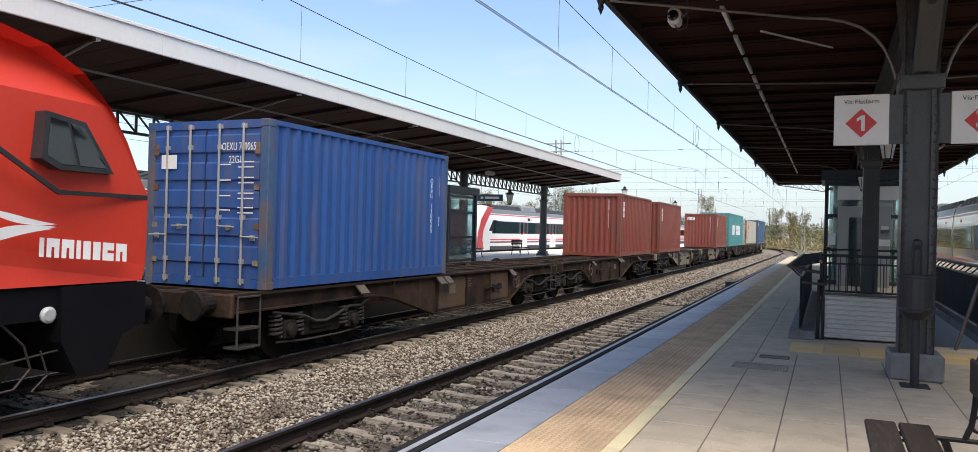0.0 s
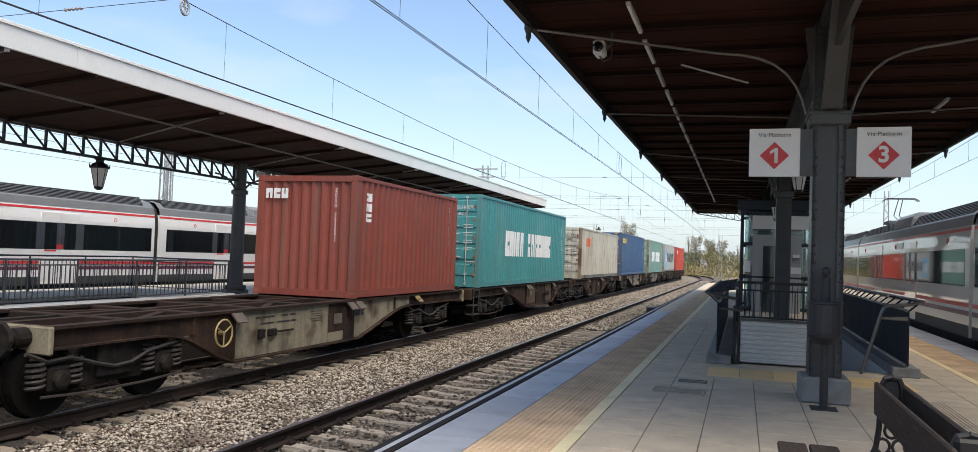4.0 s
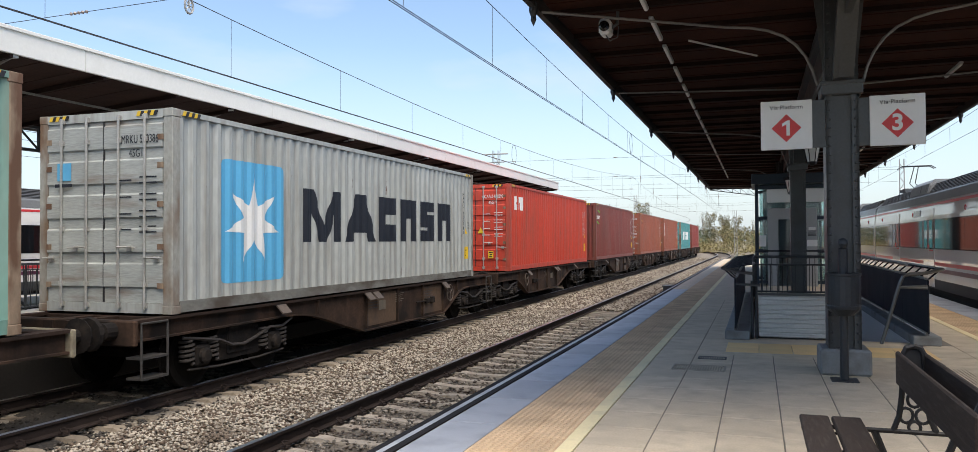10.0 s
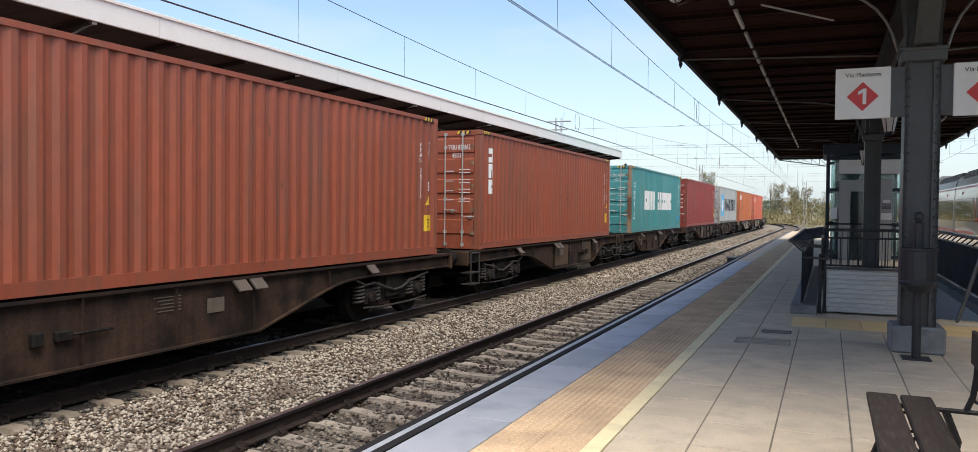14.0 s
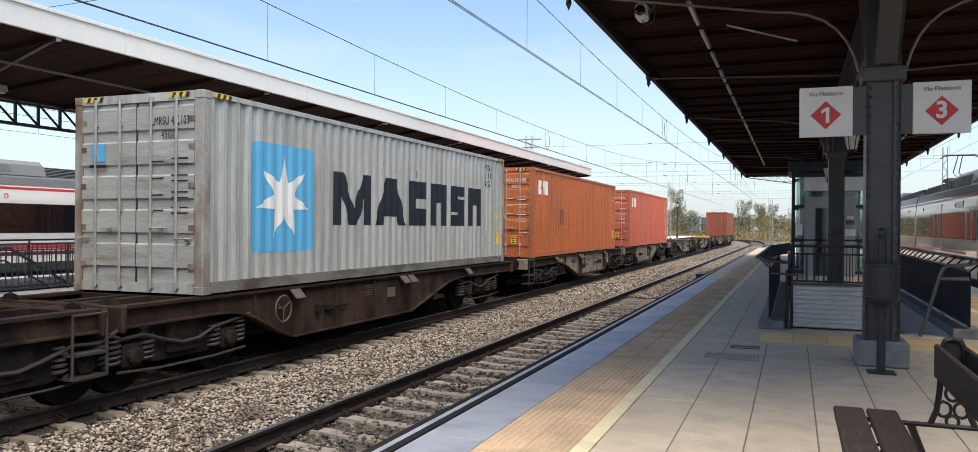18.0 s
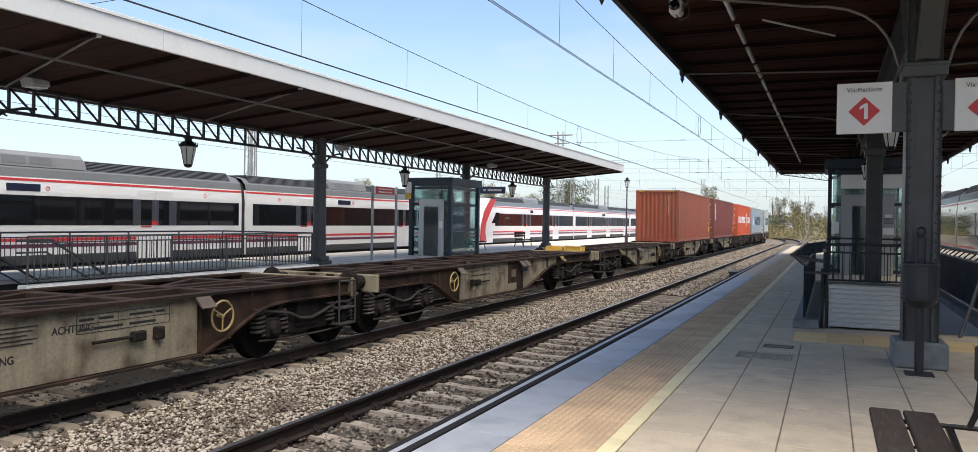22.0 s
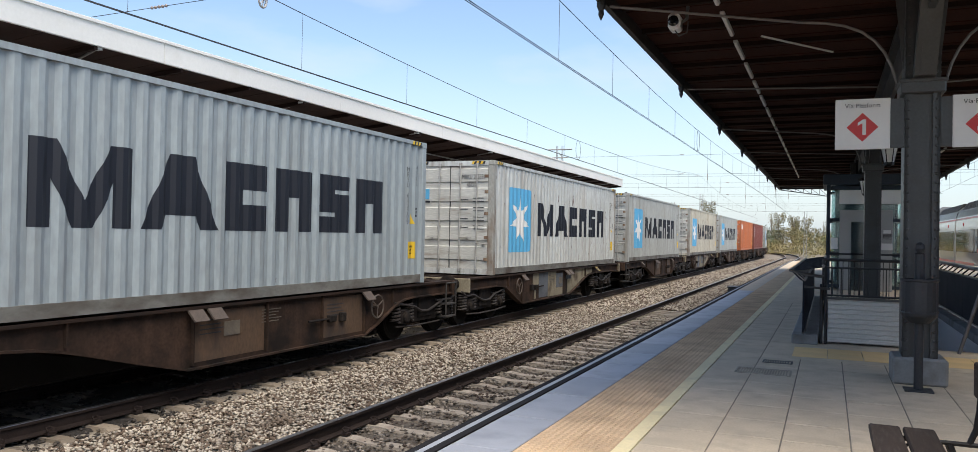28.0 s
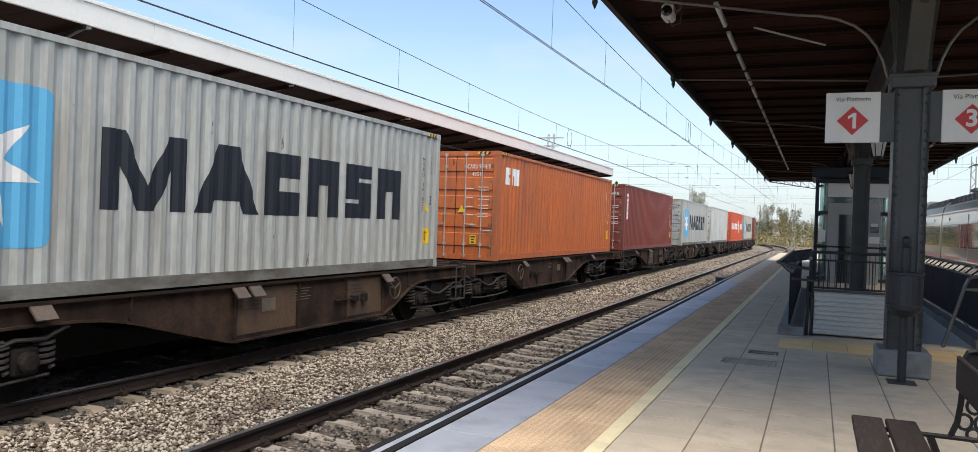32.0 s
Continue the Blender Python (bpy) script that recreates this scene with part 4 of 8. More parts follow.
def container(colour, label, feet=40, high=True, doors_front=True, post=None, door_mat=None, name="shipping_container"):
    length = 12.192 if feet == 40 else 6.058
    h = CH if high else 2.591
    pm = PAINTS[colour]
    c = thing(name, label, "container", group="containers on the goods train")
    for sx, nm in ((1, "side_wall"), (-1, "side_wall")):
        v, f = corrugated(length - 0.32, 0.17, h - 0.07, sx)
        part(nm, big_mesh(nm, v, f, pm), None, c, at=pose(sx * (CW / 2 - 0.012), 0, 0))
    bm = B()
    for sx in (-1, 1):
        box(bm, sx * CW / 2 - (0.06 if sx > 0 else 0), sx * CW / 2 + (0.06 if sx < 0 else 0), -length / 2 + 0.17, length / 2 - 0.17, h - 0.08, h - 0.005)
    part("top_rail", bm, pm, c)
    bm = B()
    for sx in (-1, 1):
        box(bm, sx * CW / 2 - (0.06 if sx > 0 else 0), sx * CW / 2 + (0.06 if sx < 0 else 0), -length / 2 + 0.17, length / 2 - 0.17, 0.02, 0.18)
    part("bottom_rail", bm, M_RAILGRIME if colour in ("grey", "white", "cream", "bluegrey") else pm, c)
    bm = B()
    n = 40
    for k in range(n):
        y0, y1 = -length / 2 + 0.1 + (length - 0.2) * k / n, -length / 2 + 0.1 + (length - 0.2) * (k + 1) / n
        z = h - 0.03 - 0.02 * (k % 2)
        box(bm, -CW / 2 + 0.06, CW / 2 - 0.06, y0, y1, z - 0.01, z)
    part("roof", bm, pm, c)
    bm = B()
    box(bm, -CW / 2 + 0.06, CW / 2 - 0.06, -length / 2 + 0.05, length / 2 - 0.05, 0.05, 0.15)
    part("floor", bm, M_POST, c)
    for sx in (-1, 1):
        for sy in (-1, 1):
            bm = B()
            x0, x1 = sorted((sx * CW / 2, sx * (CW / 2 - 0.16)))
            y0, y1 = sorted((sy * length / 2 * 0.9995, sy * (length / 2 - 0.16)))
            box(bm, x0, x1, y0, y1, 0.115, h - 0.115, 0.01)
            part("corner_post", bm, post or pm, c)
            for z0 in (0.0, h - 0.118):
                bm = B()
                x0, x1 = sorted((sx * (CW / 2 + 0.003), sx * (CW / 2 - 0.162)))
                y0, y1 = sorted((sy * (length / 2 + 0.003), sy * (length / 2 - 0.178)))
                box(bm, x0, x1, y0, y1, z0, z0 + 0.118, 0.008)
                part("corner_casting", bm, post or pm, c)
    for sy in (-1, 1):
        door = (sy < 0) == doors_front
        e = B()
        box(e, -CW / 2 + 0.16, CW / 2 - 0.16, *sorted((sy * length / 2, sy * (length / 2 - 0.1))), h - 0.13, h - 0.005)
        part("end_header", e, pm, c)
        e = B()
        box(e, -CW / 2 + 0.16, CW / 2 - 0.16, *sorted((sy * length / 2, sy * (length / 2 - 0.1))), 0.01, 0.15)
        part("end_sill", e, pm, c)
        if not door:
            v, f = corrugated(CW - 0.3, 0.15, h - 0.13, 1, 0.24, 0.045)
            part("end_wall", big_mesh("end_wall", v, f, pm), None, c, at=pose(0, sy * (length / 2 - 0.02), 0, 0, 0, 90 * sy))
        else:
            part("door_gasket", box(B(), -0.0115, 0.0115, *sorted((sy * (length / 2 - 0.005), sy * (length / 2 - 0.06))), 0.156, h - 0.136), M_BLACK, c, "black rubber door seal")
            for sx in (-1, 1):
                d = B()
                x0, x1 = sorted((sx * 0.012, sx * (CW / 2 - 0.165)))
                yo, yi = sy * (length / 2 - 0.02), sy * (length / 2 - 0.07)
                press = [(yi, 0.155), (yo, 0.155)]
                for k in range(5):
                    z, zz = 0.36 + k * (h - 0.62) / 4.6, 0.36 + (k + 1) * (h - 0.62) / 4.6 - 0.13
                    press += [(yo, z), (sy * (length / 2 + 0.006), z + 0.025), (sy * (length / 2 + 0.006), zz - 0.025), (yo, zz)]
                prism(d, press + [(yo, h - 0.135), (yi, h - 0.135)], "x", x0, x1)
                door_ob = part("door", d, door_mat or pm, c)
                for fx in (0.27, 0.72):
                    x = x0 + (x1 - x0) * (fx if sx > 0 else 1 - fx)
                    b = B()
                    yy = sy * (length / 2 + 0.03)
                    rod(b, (x, yy, 0.06), (x, yy, h - 0.06), 0.019, 8)
                    for z in (0.12, 0.42, h * 0.42, h - 0.42, h - 0.10):
                        box(b, x - 0.045, x + 0.045, *sorted((yy, sy * (length / 2 - 0.01))), z - 0.035, z + 0.035)
                    part("lock_rod", b, M_ROD2, door_ob, "galvanised locking rod")
                    b = B()
                    z = 0.95 if fx < 0.5 else 0.80
                    rod(b, (x, yy - 0.02, z), (x + sx * 0.33, yy - 0.02, z - 0.01), 0.014, 6)
                    box(b, x + sx * 0.2 - 0.04, x + sx * 0.2 + 0.04, *sorted((yy, yy - sy * 0.03)), z - 0.06, z + 0.02)
                    part("door_handle", b, M_ROD2, door_ob)
                b = B()
                for z in (0.4, 0.95, 1.55, 2.1, h - 0.4):
                    box(b, sx * (CW / 2 - 0.20) - 0.05, sx * (CW / 2 - 0.20) + 0.05, *sorted((sy * (length / 2 + 0.012), yo)), z - 0.04, z + 0.04)
                tagged(part("hinge", b, M_POST, door_ob), kind="stuff")
    c["h"], c["len"] = h, length
    return c


def id_marks(c, code, kind, front=True, side_vertical=True, dark=False, white=None):
    """Container number on doors and side: one run of print each."""
    m = M_DKBLUELET if dark else M_WHITELET
    L, h = c["len"], c["h"]
    if front:
        tagged(part("number", text_mesh(code, 0.17, m, 1.05, 0.62), None, c, at=on_front(0.66, h - 0.42, L)), kind="stuff")
        tagged(part("number", text_mesh(kind, 0.16, m, 1.05, 0.7), None, c, at=on_front(0.60, h - 0.62, L)), kind="stuff")
        rows = [(-0.22, 0.02, z) for z in (1.62, 1.38, 1.14, 0.92)] + [(0.16, 0.46, z) for z in (1.66, 1.58, 1.42, 1.34, 1.18, 1.10, 0.96, 0.88)]
        tagged(part("small_print", bars(rows, m, 0.018), None, c, at=on_front(0.5, 0.28, L)), kind="stuff")
    if side_vertical:
        column_print(c, code, on_side(L / 2 - 0.72, h - 1.13), m)
        column_print(c, kind, on_side(L / 2 - 0.38, h - 0.71), m)
        tagged(part("small_print", bars([(-0.05, 0.05, 0.0), (-0.04, 0.04, -0.07), (-0.05, 0.05, -0.14)], m, 0.05), None, c, at=on_side(L / 2 - 0.37, h - 1.38)), kind="stuff")


def warning(c, front=False, y=None, z=1.3, sq=True):
    L = c["len"]
    b = B()
    prism(b, [(-0.11, -0.09), (0.11, -0.09), (0, 0.11)], "z", 0, 0.003)
    me = mesh_of("warning_triangle", b, M_WARN)
    part("warning_triangle", me, None, c, at=on_front(0.2, 1.35, L, 0.03) if front else on_side(L / 2 - 0.36 if y is None else y, z))
    if sq:
        b = B()
        box(b, *((-0.09, 0.09, -0.12, 0.12) if front else (-0.15, 0.15, -0.17, 0.17)), 0, 0.003)
        part("warning_label", mesh_of("warning_label", b, M_WARN), None, c, at=on_front(0.55, 0.55, L, 0.03) if front else on_side(L / 2 - 0.4 if y is None else y, 0.68))
        tagged(part("small_print", bars([(-0.07, 0.07, 0.07), (-0.04, 0.04, 0.0), (-0.05, 0.05, -0.07)], M_BLACK, 0.035), None, c, at=on_front(0.55, 0.55, L, 0.034) if front else on_side(L / 2 - 0.4 if y is None else y, 0.68, 0.008)), kind="stuff")


def stripes(c, both=True):
    """Yellow and black height stripes at the top corners."""
    L, h = c["len"], c["h"]
    for nm, m, ph in (("height_stripe", M_WARN, 0.0), ("height_stripe", M_BLACK, 0.06)):
        b = B()
        for k in range(3):
            u = 0.12 * k + ph
            prism(b, [(u, -0.035), (u + 0.06, -0.035), (u + 0.09, 0.035), (u + 0.03, 0.035)], "z", 0, 0.003)
        me = mesh_of(nm, b, m)
        part(nm, me, None, c, at=on_side(-L / 2 + 0.2, h - 0.05))
        part(nm, me, None, c, at=on_side(L / 2 - 0.6, h - 0.05))
        part(nm, me, None, c, at=on_front(CW / 2 - 0.62, h - 0.055, L))
        part(nm, me, None, c, at=on_front(-CW / 2 + 0.2, h - 0.055, L))


def star_panel(c, y, w=1.69, hgt=1.73, z=1.43):
    """Light blue square with a white seven-pointed star, cut in leaves so as to lie on the waves."""
    b = B()
    rr, pts = 0.16, []
    for cx, cy, a0 in ((1, 1, 0), (-1, 1, 90), (-1, -1, 180), (1, -1, 270)):
        for k in range(5):
            a = radians(a0 + 22.5 * k)
            pts.append((cx * (w / 2 - rr) + rr * math.cos(a), cy * (hgt / 2 - rr) + rr * math.sin(a)))
    prism(b, pts, "z", 0, 0.003)
    part("emblem", mesh_of("emblem", b, M_LIGHTBLUE), None, c, "light blue emblem panel", at=on_side(y, z))
    b = B()
    pts = []
    for k in range(14):
        r = (0.43 if k % 2 == 0 else 0.17) * w
        a = math.pi / 2 + math.pi * k / 7
        pts.append((r * math.cos(a), r * math.sin(a)))
    prism(b, pts, "z", 0.0, 0.006)
    part("star", mesh_of("star", b, M_WHITELET), None, c, at=on_side(y, z))


def shipping_word(c, z=1.45, height=0.88, m=None):
    """Two words of tall narrow white capitals, five and eight letters."""
    me = letters([0.38, 0.40, 0.13, 0.40, 0.42], height, 0.13, "rbnbb", m or M_WHITELET)
    part("lettering", me, None, c, "large white painted capitals", at=on_side(-2.12, z))
    me = letters([0.40, 0.42, 0.14, 0.40, 0.40, 0.14, 0.45, 0.45], height, 0.12, "rbnccnbr", m or M_WHITELET)
    part("lettering", me, None, c, "large white painted capitals", at=on_side(1.42, z))


def big_word(c, y=0.87, z=1.49, height=0.97, m=None):
    me = letters([1.35, 1.25, 0.9, 0.95, 0.92, 0.95], height, 0.166, "varbsb", m or M_DKBLUELET, 0.22)
    part("lettering", me, None, c, "large dark blue painted capitals", at=on_side(y, z))


def glyph_column(c, y=-5.35):
    """Four painted signs one below the other, as plain upright and level strokes."""
    signs = (((-0.19, 0.19, 0.06, 0.10), (-0.19, 0.19, -0.07, -0.03), (-0.19, -0.145, -0.03, 0.06), (0.145, 0.19, -0.03, 0.06), (-0.025, 0.025, 0.10, 0.19), (-0.025, 0.025, -0.03, 0.06), (-0.025, 0.025, -0.20, -0.07)),
             ((-0.19, 0.19, 0.13, 0.17), (-0.19, 0.19, -0.17, -0.13), (-0.19, -0.145, -0.13, 0.13), (0.145, 0.19, -0.13, 0.13), (-0.10, 0.10, 0.06, 0.09), (-0.10, 0.10, -0.09, -0.06), (-0.02, 0.02, -0.06, 0.06)),
             ((-0.19, -0.14, 0.07, 0.13), (-0.19, -0.14, -0.03, 0.03), (-0.17, -0.12, -0.16, -0.07), (-0.06, 0.19, 0.10, 0.14), (-0.06, 0.19, -0.02, 0.02), (-0.06, 0.19, -0.14, -0.10), (-0.06, -0.02, 0.02, 0.10), (0.13, 0.17, -0.10, -0.02)),
             ((-0.19, -0.13, 0.07, 0.13), (-0.17, -0.12, -0.12, 0.03), (-0.03, 0.17, 0.12, 0.16), (-0.07, 0.19, 0.03, 0.07), (-0.02, 0.02, -0.09, 0.03), (0.11, 0.15, -0.09, 0.03), (-0.19, 0.20, -0.17, -0.12)))
    for k, strokes in enumerate(signs):
        b = B()
        for u0, u1, v0, v1 in strokes:
            box(b, u0, u1, v0, v1, 0, 0.004)
        part("painted_character", mesh_of("painted_character", b, M_WHITELET), None, c, at=on_side(y, 2.07 - 0.43 * k))


def short_word(c, y, z, height, widths, style, m=None, turned=False, front=False, x=0.0):
    me = letters(widths, height, height * 0.16, style, m or M_WHITELET)
    at = on_front(x, z, c["len"]) if front else on_side(y, z)
    if turned:
        at = at @ pose(0, 0, 0, 0, 0, -90)
    part("lettering", me, None, c, at=at)


MARKS = ("lettering", "emblem", "star", "number", "small_print", "painted_character", "paint_patch", "warning_triangle", "warning_label")


def press_marks(c):
    """Lay the painted marks of the side into the waves of the pressed wall."""
    span = c["len"] - 0.32
    count = int(round(span / 0.278))
    pitch = span / count

    def depth(y):
        f = ((y + span / 2) / pitch) % 1.0
        if f < 0.26:
            return 0.0
        if f < 0.5:
            return -0.036 * (f - 0.26) / 0.24
        return -0.036 if f < 0.76 else -0.036 * (1.0 - f) / 0.24
    for ob in list(c.children):
        m = ob.matrix_basis
        if not ob.name.split(".")[0] in MARKS or m.translation.x < CW / 2 - 0.02 or (m.to_3x3() @ Vector((0, 0, 1))).x < 0.9:
            continue
        b = B()
        b.from_mesh(ob.data)
        high = max(v.co.z for v in b.verts)
        bmesh.ops.delete(b, geom=[f for f in b.faces if any(v.co.z < high - 0.0016 for v in f.verts)], context="FACES")
        b.transform(m)
        ys = [v.co.y for v in b.verts]
        for k in range(int((min(ys) + span / 2) / pitch) - 1, int((max(ys) + span / 2) / pitch) + 2):
            for f in (0.0, 0.26, 0.5, 0.76):
                y = -span / 2 + (k + f) * pitch
                if min(ys) + 1e-4 < y < max(ys) - 1e-4:
                    bmesh.ops.bisect_plane(b, geom=b.verts[:] + b.edges[:] + b.faces[:], plane_co=(0, y, 0), plane_no=(0, 1, 0), dist=1e-5)
        for v in b.verts:
            v.co.x = CW / 2 - 0.012 + depth(v.co.y) + max(0.003, high)
        b.to_mesh(ob.data)
        b.free()
        ob.matrix_basis = Matrix.Identity(4)


# ---- wagons ----
def bogie_meshes():
    side = B()
    prism(side, [(-1.2, 0.42), (-1.2, 0.60), (-0.55, 0.72), (-0.45, 0.86), (0.45, 0.86), (0.55, 0.72), (1.2, 0.60), (1.2, 0.42), (0.75, 0.42), (0.5, 0.33), (-0.5, 0.33), (-0.75, 0.42)], "x", -0.06, 0.07)
    box(side, -0.12, 0.10, -0.30, 0.30, 0.40, 0.90, 0.02)
    wheel = B()
    lathe(wheel, [(0.10, -0.09), (0.34, -0.06), (0.38, -0.07), (0.46, -0.07), (0.465, 0.06), (0.49, 0.065), (0.49, 0.09), (0.40, 0.09), (0.36, 0.03), (0.12, 0.05)], 24, axis="x")
    boxm = B()
    box(boxm, -0.11, 0.11, -0.16, 0.16, -0.15, 0.16, 0.03)
    lathe(boxm, [(0.12, 0.10), (0.12, 0.16), (0.08, 0.18)], 12, axis="x")
    spring = B()
    pts = []
    for k in range(61):
        a = 2 * math.pi * k / 12
        pts.append((0.095 * math.cos(a), 0.095 * math.sin(a), -0.17 + 0.34 * k / 60))
    tube(spring, pts, 0.024, 5)
    axle = B()
    rod(axle, (-0.95, 0, 0), (0.95, 0, 0), 0.08, 10)
    bolster = B()
    box(bolster, -0.95, 0.95, -0.18, 0.18, 0.55, 0.86, 0.03)
    hose = B()
    tube(hose, [(0, -1.35, 0.78), (0, -0.95, 0.72), (0, -0.55, 0.66), (0, -0.25, 0.55), (0, 0.05, 0.53), (0, 0.35, 0.60), (0, 0.75, 0.72), (0, 1.1, 0.70), (0, 1.4, 0.82)], 0.026, 6)
    tube(hose, [(-0.04, -1.2, 0.30), (-0.04, -0.5, 0.26), (-0.04, 0.5, 0.26), (-0.04, 1.2, 0.30)], 0.018, 5)
    return dict(side=mesh_of("bogie_side", side, M_BOGIE), wheel=mesh_of("wheel", wheel, M_TYRE), box=mesh_of("axle_box", boxm, M_BOGIE), spring=mesh_of("spring", spring, M_SPRING),
                axle=mesh_of("axle", axle, M_BOGIE), bolster=mesh_of("bolster", bolster, M_BOGIE), hose=mesh_of("brake_pipe", hose, M_SPRING))


BG = bogie_meshes()
W_FRONT, W_REAR = -7.05, 7.75            # ends of the frame from its middle
BOGIES = (-4.45, 6.35)


def wagon(kind, label, seen):
    """seen: the side (+1 or -1 in its own x) that carries the paint, plates and brackets towards the platform."""
    m = M_STEELW["rust" if kind == "rust" else "grey"]
    w = thing("container_wagon", label, "railway wagon", group="wagons of the goods train")
    low = [(W_FRONT + 0.25, 0.86), (-3.3, 0.875), (-2.95, 0.865), (-2.6, 0.835), (-2.3, 0.785), (-2.0, 0.715), (-1.2, 0.50), (-0.4, 0.30), (3.9, 0.30), (4.35, 0.46), (4.7, 0.62), (4.95, 0.735), (5.15, 0.80), (5.4, 0.845), (5.7, 0.865), (W_REAR - 0.25, 0.86)]
    belly = low + [(W_REAR - 0.25, 1.10), (W_FRONT + 0.25, 1.10)]
    for sx in (-1, 1):
        b = B()
        prism(b, belly, "x", sx * 1.13, sx * 1.15)
        side = part("side_sill", b, M_STEELW["rust"], w, "rust-brown fish-bellied side sill")
        if kind != "rust" and sx == seen:
            fields = [(0.86, 3.86, 0.315, 1.075, m), (0.23, 0.85, 0.315, 0.50, m)] if kind == "grey" else [(0.89, 1.66, 0.315, 1.06, m), (0.23, 0.88, 0.315, 0.55, m), (2.46, 2.97, 0.73, 1.06, m), (1.67, 2.455, 0.34, 1.06, M_SLATEW), (0.23, 0.88, 0.56, 1.0, M_SLATEW), (2.70, 2.86, 0.33, 0.58, m)]
            for q0, q1, z0, z1, mm in fields:
                b = B()
                box(b, *sorted((sx * 1.15, sx * 1.155)), q0, q1, z0, z1)
                part("painted_panel", b, mm, side, "grimy grey painted panel")
            b = B()
            prism(b, [(-0.26, 0.315), (-0.4, 0.315), (-1.2, 0.515), (-2.0, 0.73), (-2.6, 0.85), (-3.1, 0.885), (-3.1, 1.075), (-0.26, 1.075)], "x", sx * 1.15, sx * 1.155)
            part("painted_panel", b, m, side, "cream-grey painted arch of the sill")
            me = letters([0.14, 0.14, 0.12, 0.14], 0.13, 0.03, "btnr", M_DKBLUELET)
            part("lettering", me, None, w, at=(Matrix.Translation((1.158, -1.0, 0.84)) @ SIDE) if sx > 0 else (Matrix.Translation((-1.158, -0.36, 0.84)) @ pose(0, 0, 0, 0, 0, 180) @ SIDE))
        b = B()
        box(b, *sorted((sx * 1.04, sx * 1.22)), W_FRONT + 0.25, W_REAR - 0.25, 1.08, 1.12)
        part("top_flange", b, M_DECK, side)
        b = B()
        prism(b, low + [(y, z - 0.028) for y, z in low[::-1]], "x", sx * 1.05, sx * 1.215)
        part("bottom_flange", b, M_STEELW["rust"], side)
        if kind == "rust" and sx == seen > 0:
            for q0, q1 in ((-0.28, 1.16), (2.64, 3.86)):
                b = B()
                box(b, *sorted((sx * 1.15, sx * 1.154)), q0, q1, 0.36, 1.03)
                part("painted_panel", b, M_OCHREW, side, "faded ochre painted panel")
                b = B()
                for k in range(4):
                    box(b, *sorted((sx * 1.154, sx * 1.157)), q0 + 0.12, q0 + 0.62 - 0.09 * (k % 2), 0.90 - 0.06 * k, 0.915 - 0.06 * k)
                tagged(part("small_print", b, M_BLACK, side), kind="stuff")
        for y in (-2.2, -0.3, 1.2, 2.6, 3.9, 4.9):
            lo = 0.33 if -0.4 <= y <= 3.9 else 0.80
            if y in (-0.3, 1.2, 2.6) and kind != "rust":
                continue
            part("stiffener", box(B(), *sorted((sx * 1.15, sx * 1.20)), y - 0.012, y + 0.012, lo, 1.08), M_STEELW["rust"], side)
        for y in (-3.45, -0.30, 0.05, 3.9) if sx == seen else ():
            b = B()
            prism(b, [(sx * 1.17, 1.085), (sx * 1.20, 1.095), (sx * 1.35, 0.935), (sx * 1.33, 0.92)], "y", y - 0.13, y + 0.13)
            rod(b, (sx * 1.19, y - 0.2, 1.09), (sx * 1.19, y + 0.2, 1.09), 0.022, 6)
            part("folding_bracket", b, M_FLAPW if y < -3 and kind != "rust" else M_BRACKET, side, "folded down container bracket")
    for k, y in enumerate((W_FRONT + 0.4, -6.0, -4.45, -3.0, -1.5, -0.1, 1.5, 3.0, 4.5, 6.0, W_REAR - 0.4)):
        b = B()
        box(b, -1.12, 1.12, y - 0.10, y + 0.10, 1.00, 1.105, 0.01)
        part("cross_beam", b, M_DECK, w)
    b = B()
    box(b, -0.28, -0.12, W_FRONT + 0.2, W_REAR - 0.2, 0.80, 1.10)
    box(b, 0.12, 0.28, W_FRONT + 0.2, W_REAR - 0.2, 0.80, 1.10)
    part("centre_sill", b, M_DECK, w)
    for s0, s1 in ((-6.0, -4.45), (-3.0, -1.5), (1.5, 3.0), (4.5, 6.0)):
        b = B()
        for sx in (-1, 1):
            prism(b, [(sx * 0.2, s0), (sx * 0.34, s0), (sx * 1.12, s1), (sx * 0.98, s1)], "z", 1.04, 1.09)
        part("diagonal_brace", b, M_DECK, w)
    for sy, yy in ((-1, W_FRONT), (1, W_REAR)):
        b = B()
        box(b, -1.25, 1.25, yy - 0.02 + (0.25 if sy < 0 else -0.29), yy + 0.02 + (0.29 if sy < 0 else -0.25), 0.78, 1.12, 0.02)
        part("headstock", b, m, w)
        for sx in (-1, 1):
            b = B()
            lathe(b, [(0.12, 0.27 * -sy), (0.12, 0.05 * -sy), (0.09, 0.04 * -sy), (0.09, -0.10 * -sy), (0.23, -0.12 * -sy), (0.21, -0.16 * -sy)], 12, (sx * 0.875, yy, 0.98), "y")
            part("buffer", b, M_BOGIE, w)
        b = B()
        tube(b, [(0, yy - sy * 0.2, 0.95), (0, yy, 0.90), (0, yy + sy * 0.25, 0.75)], 0.05, 6)
        part("coupling", b, M_BOGIE, w)
        b = B()
        # shunter's step and handrail at the corner
        y0, y1 = yy - sy * 0.30, yy - sy * 0.78
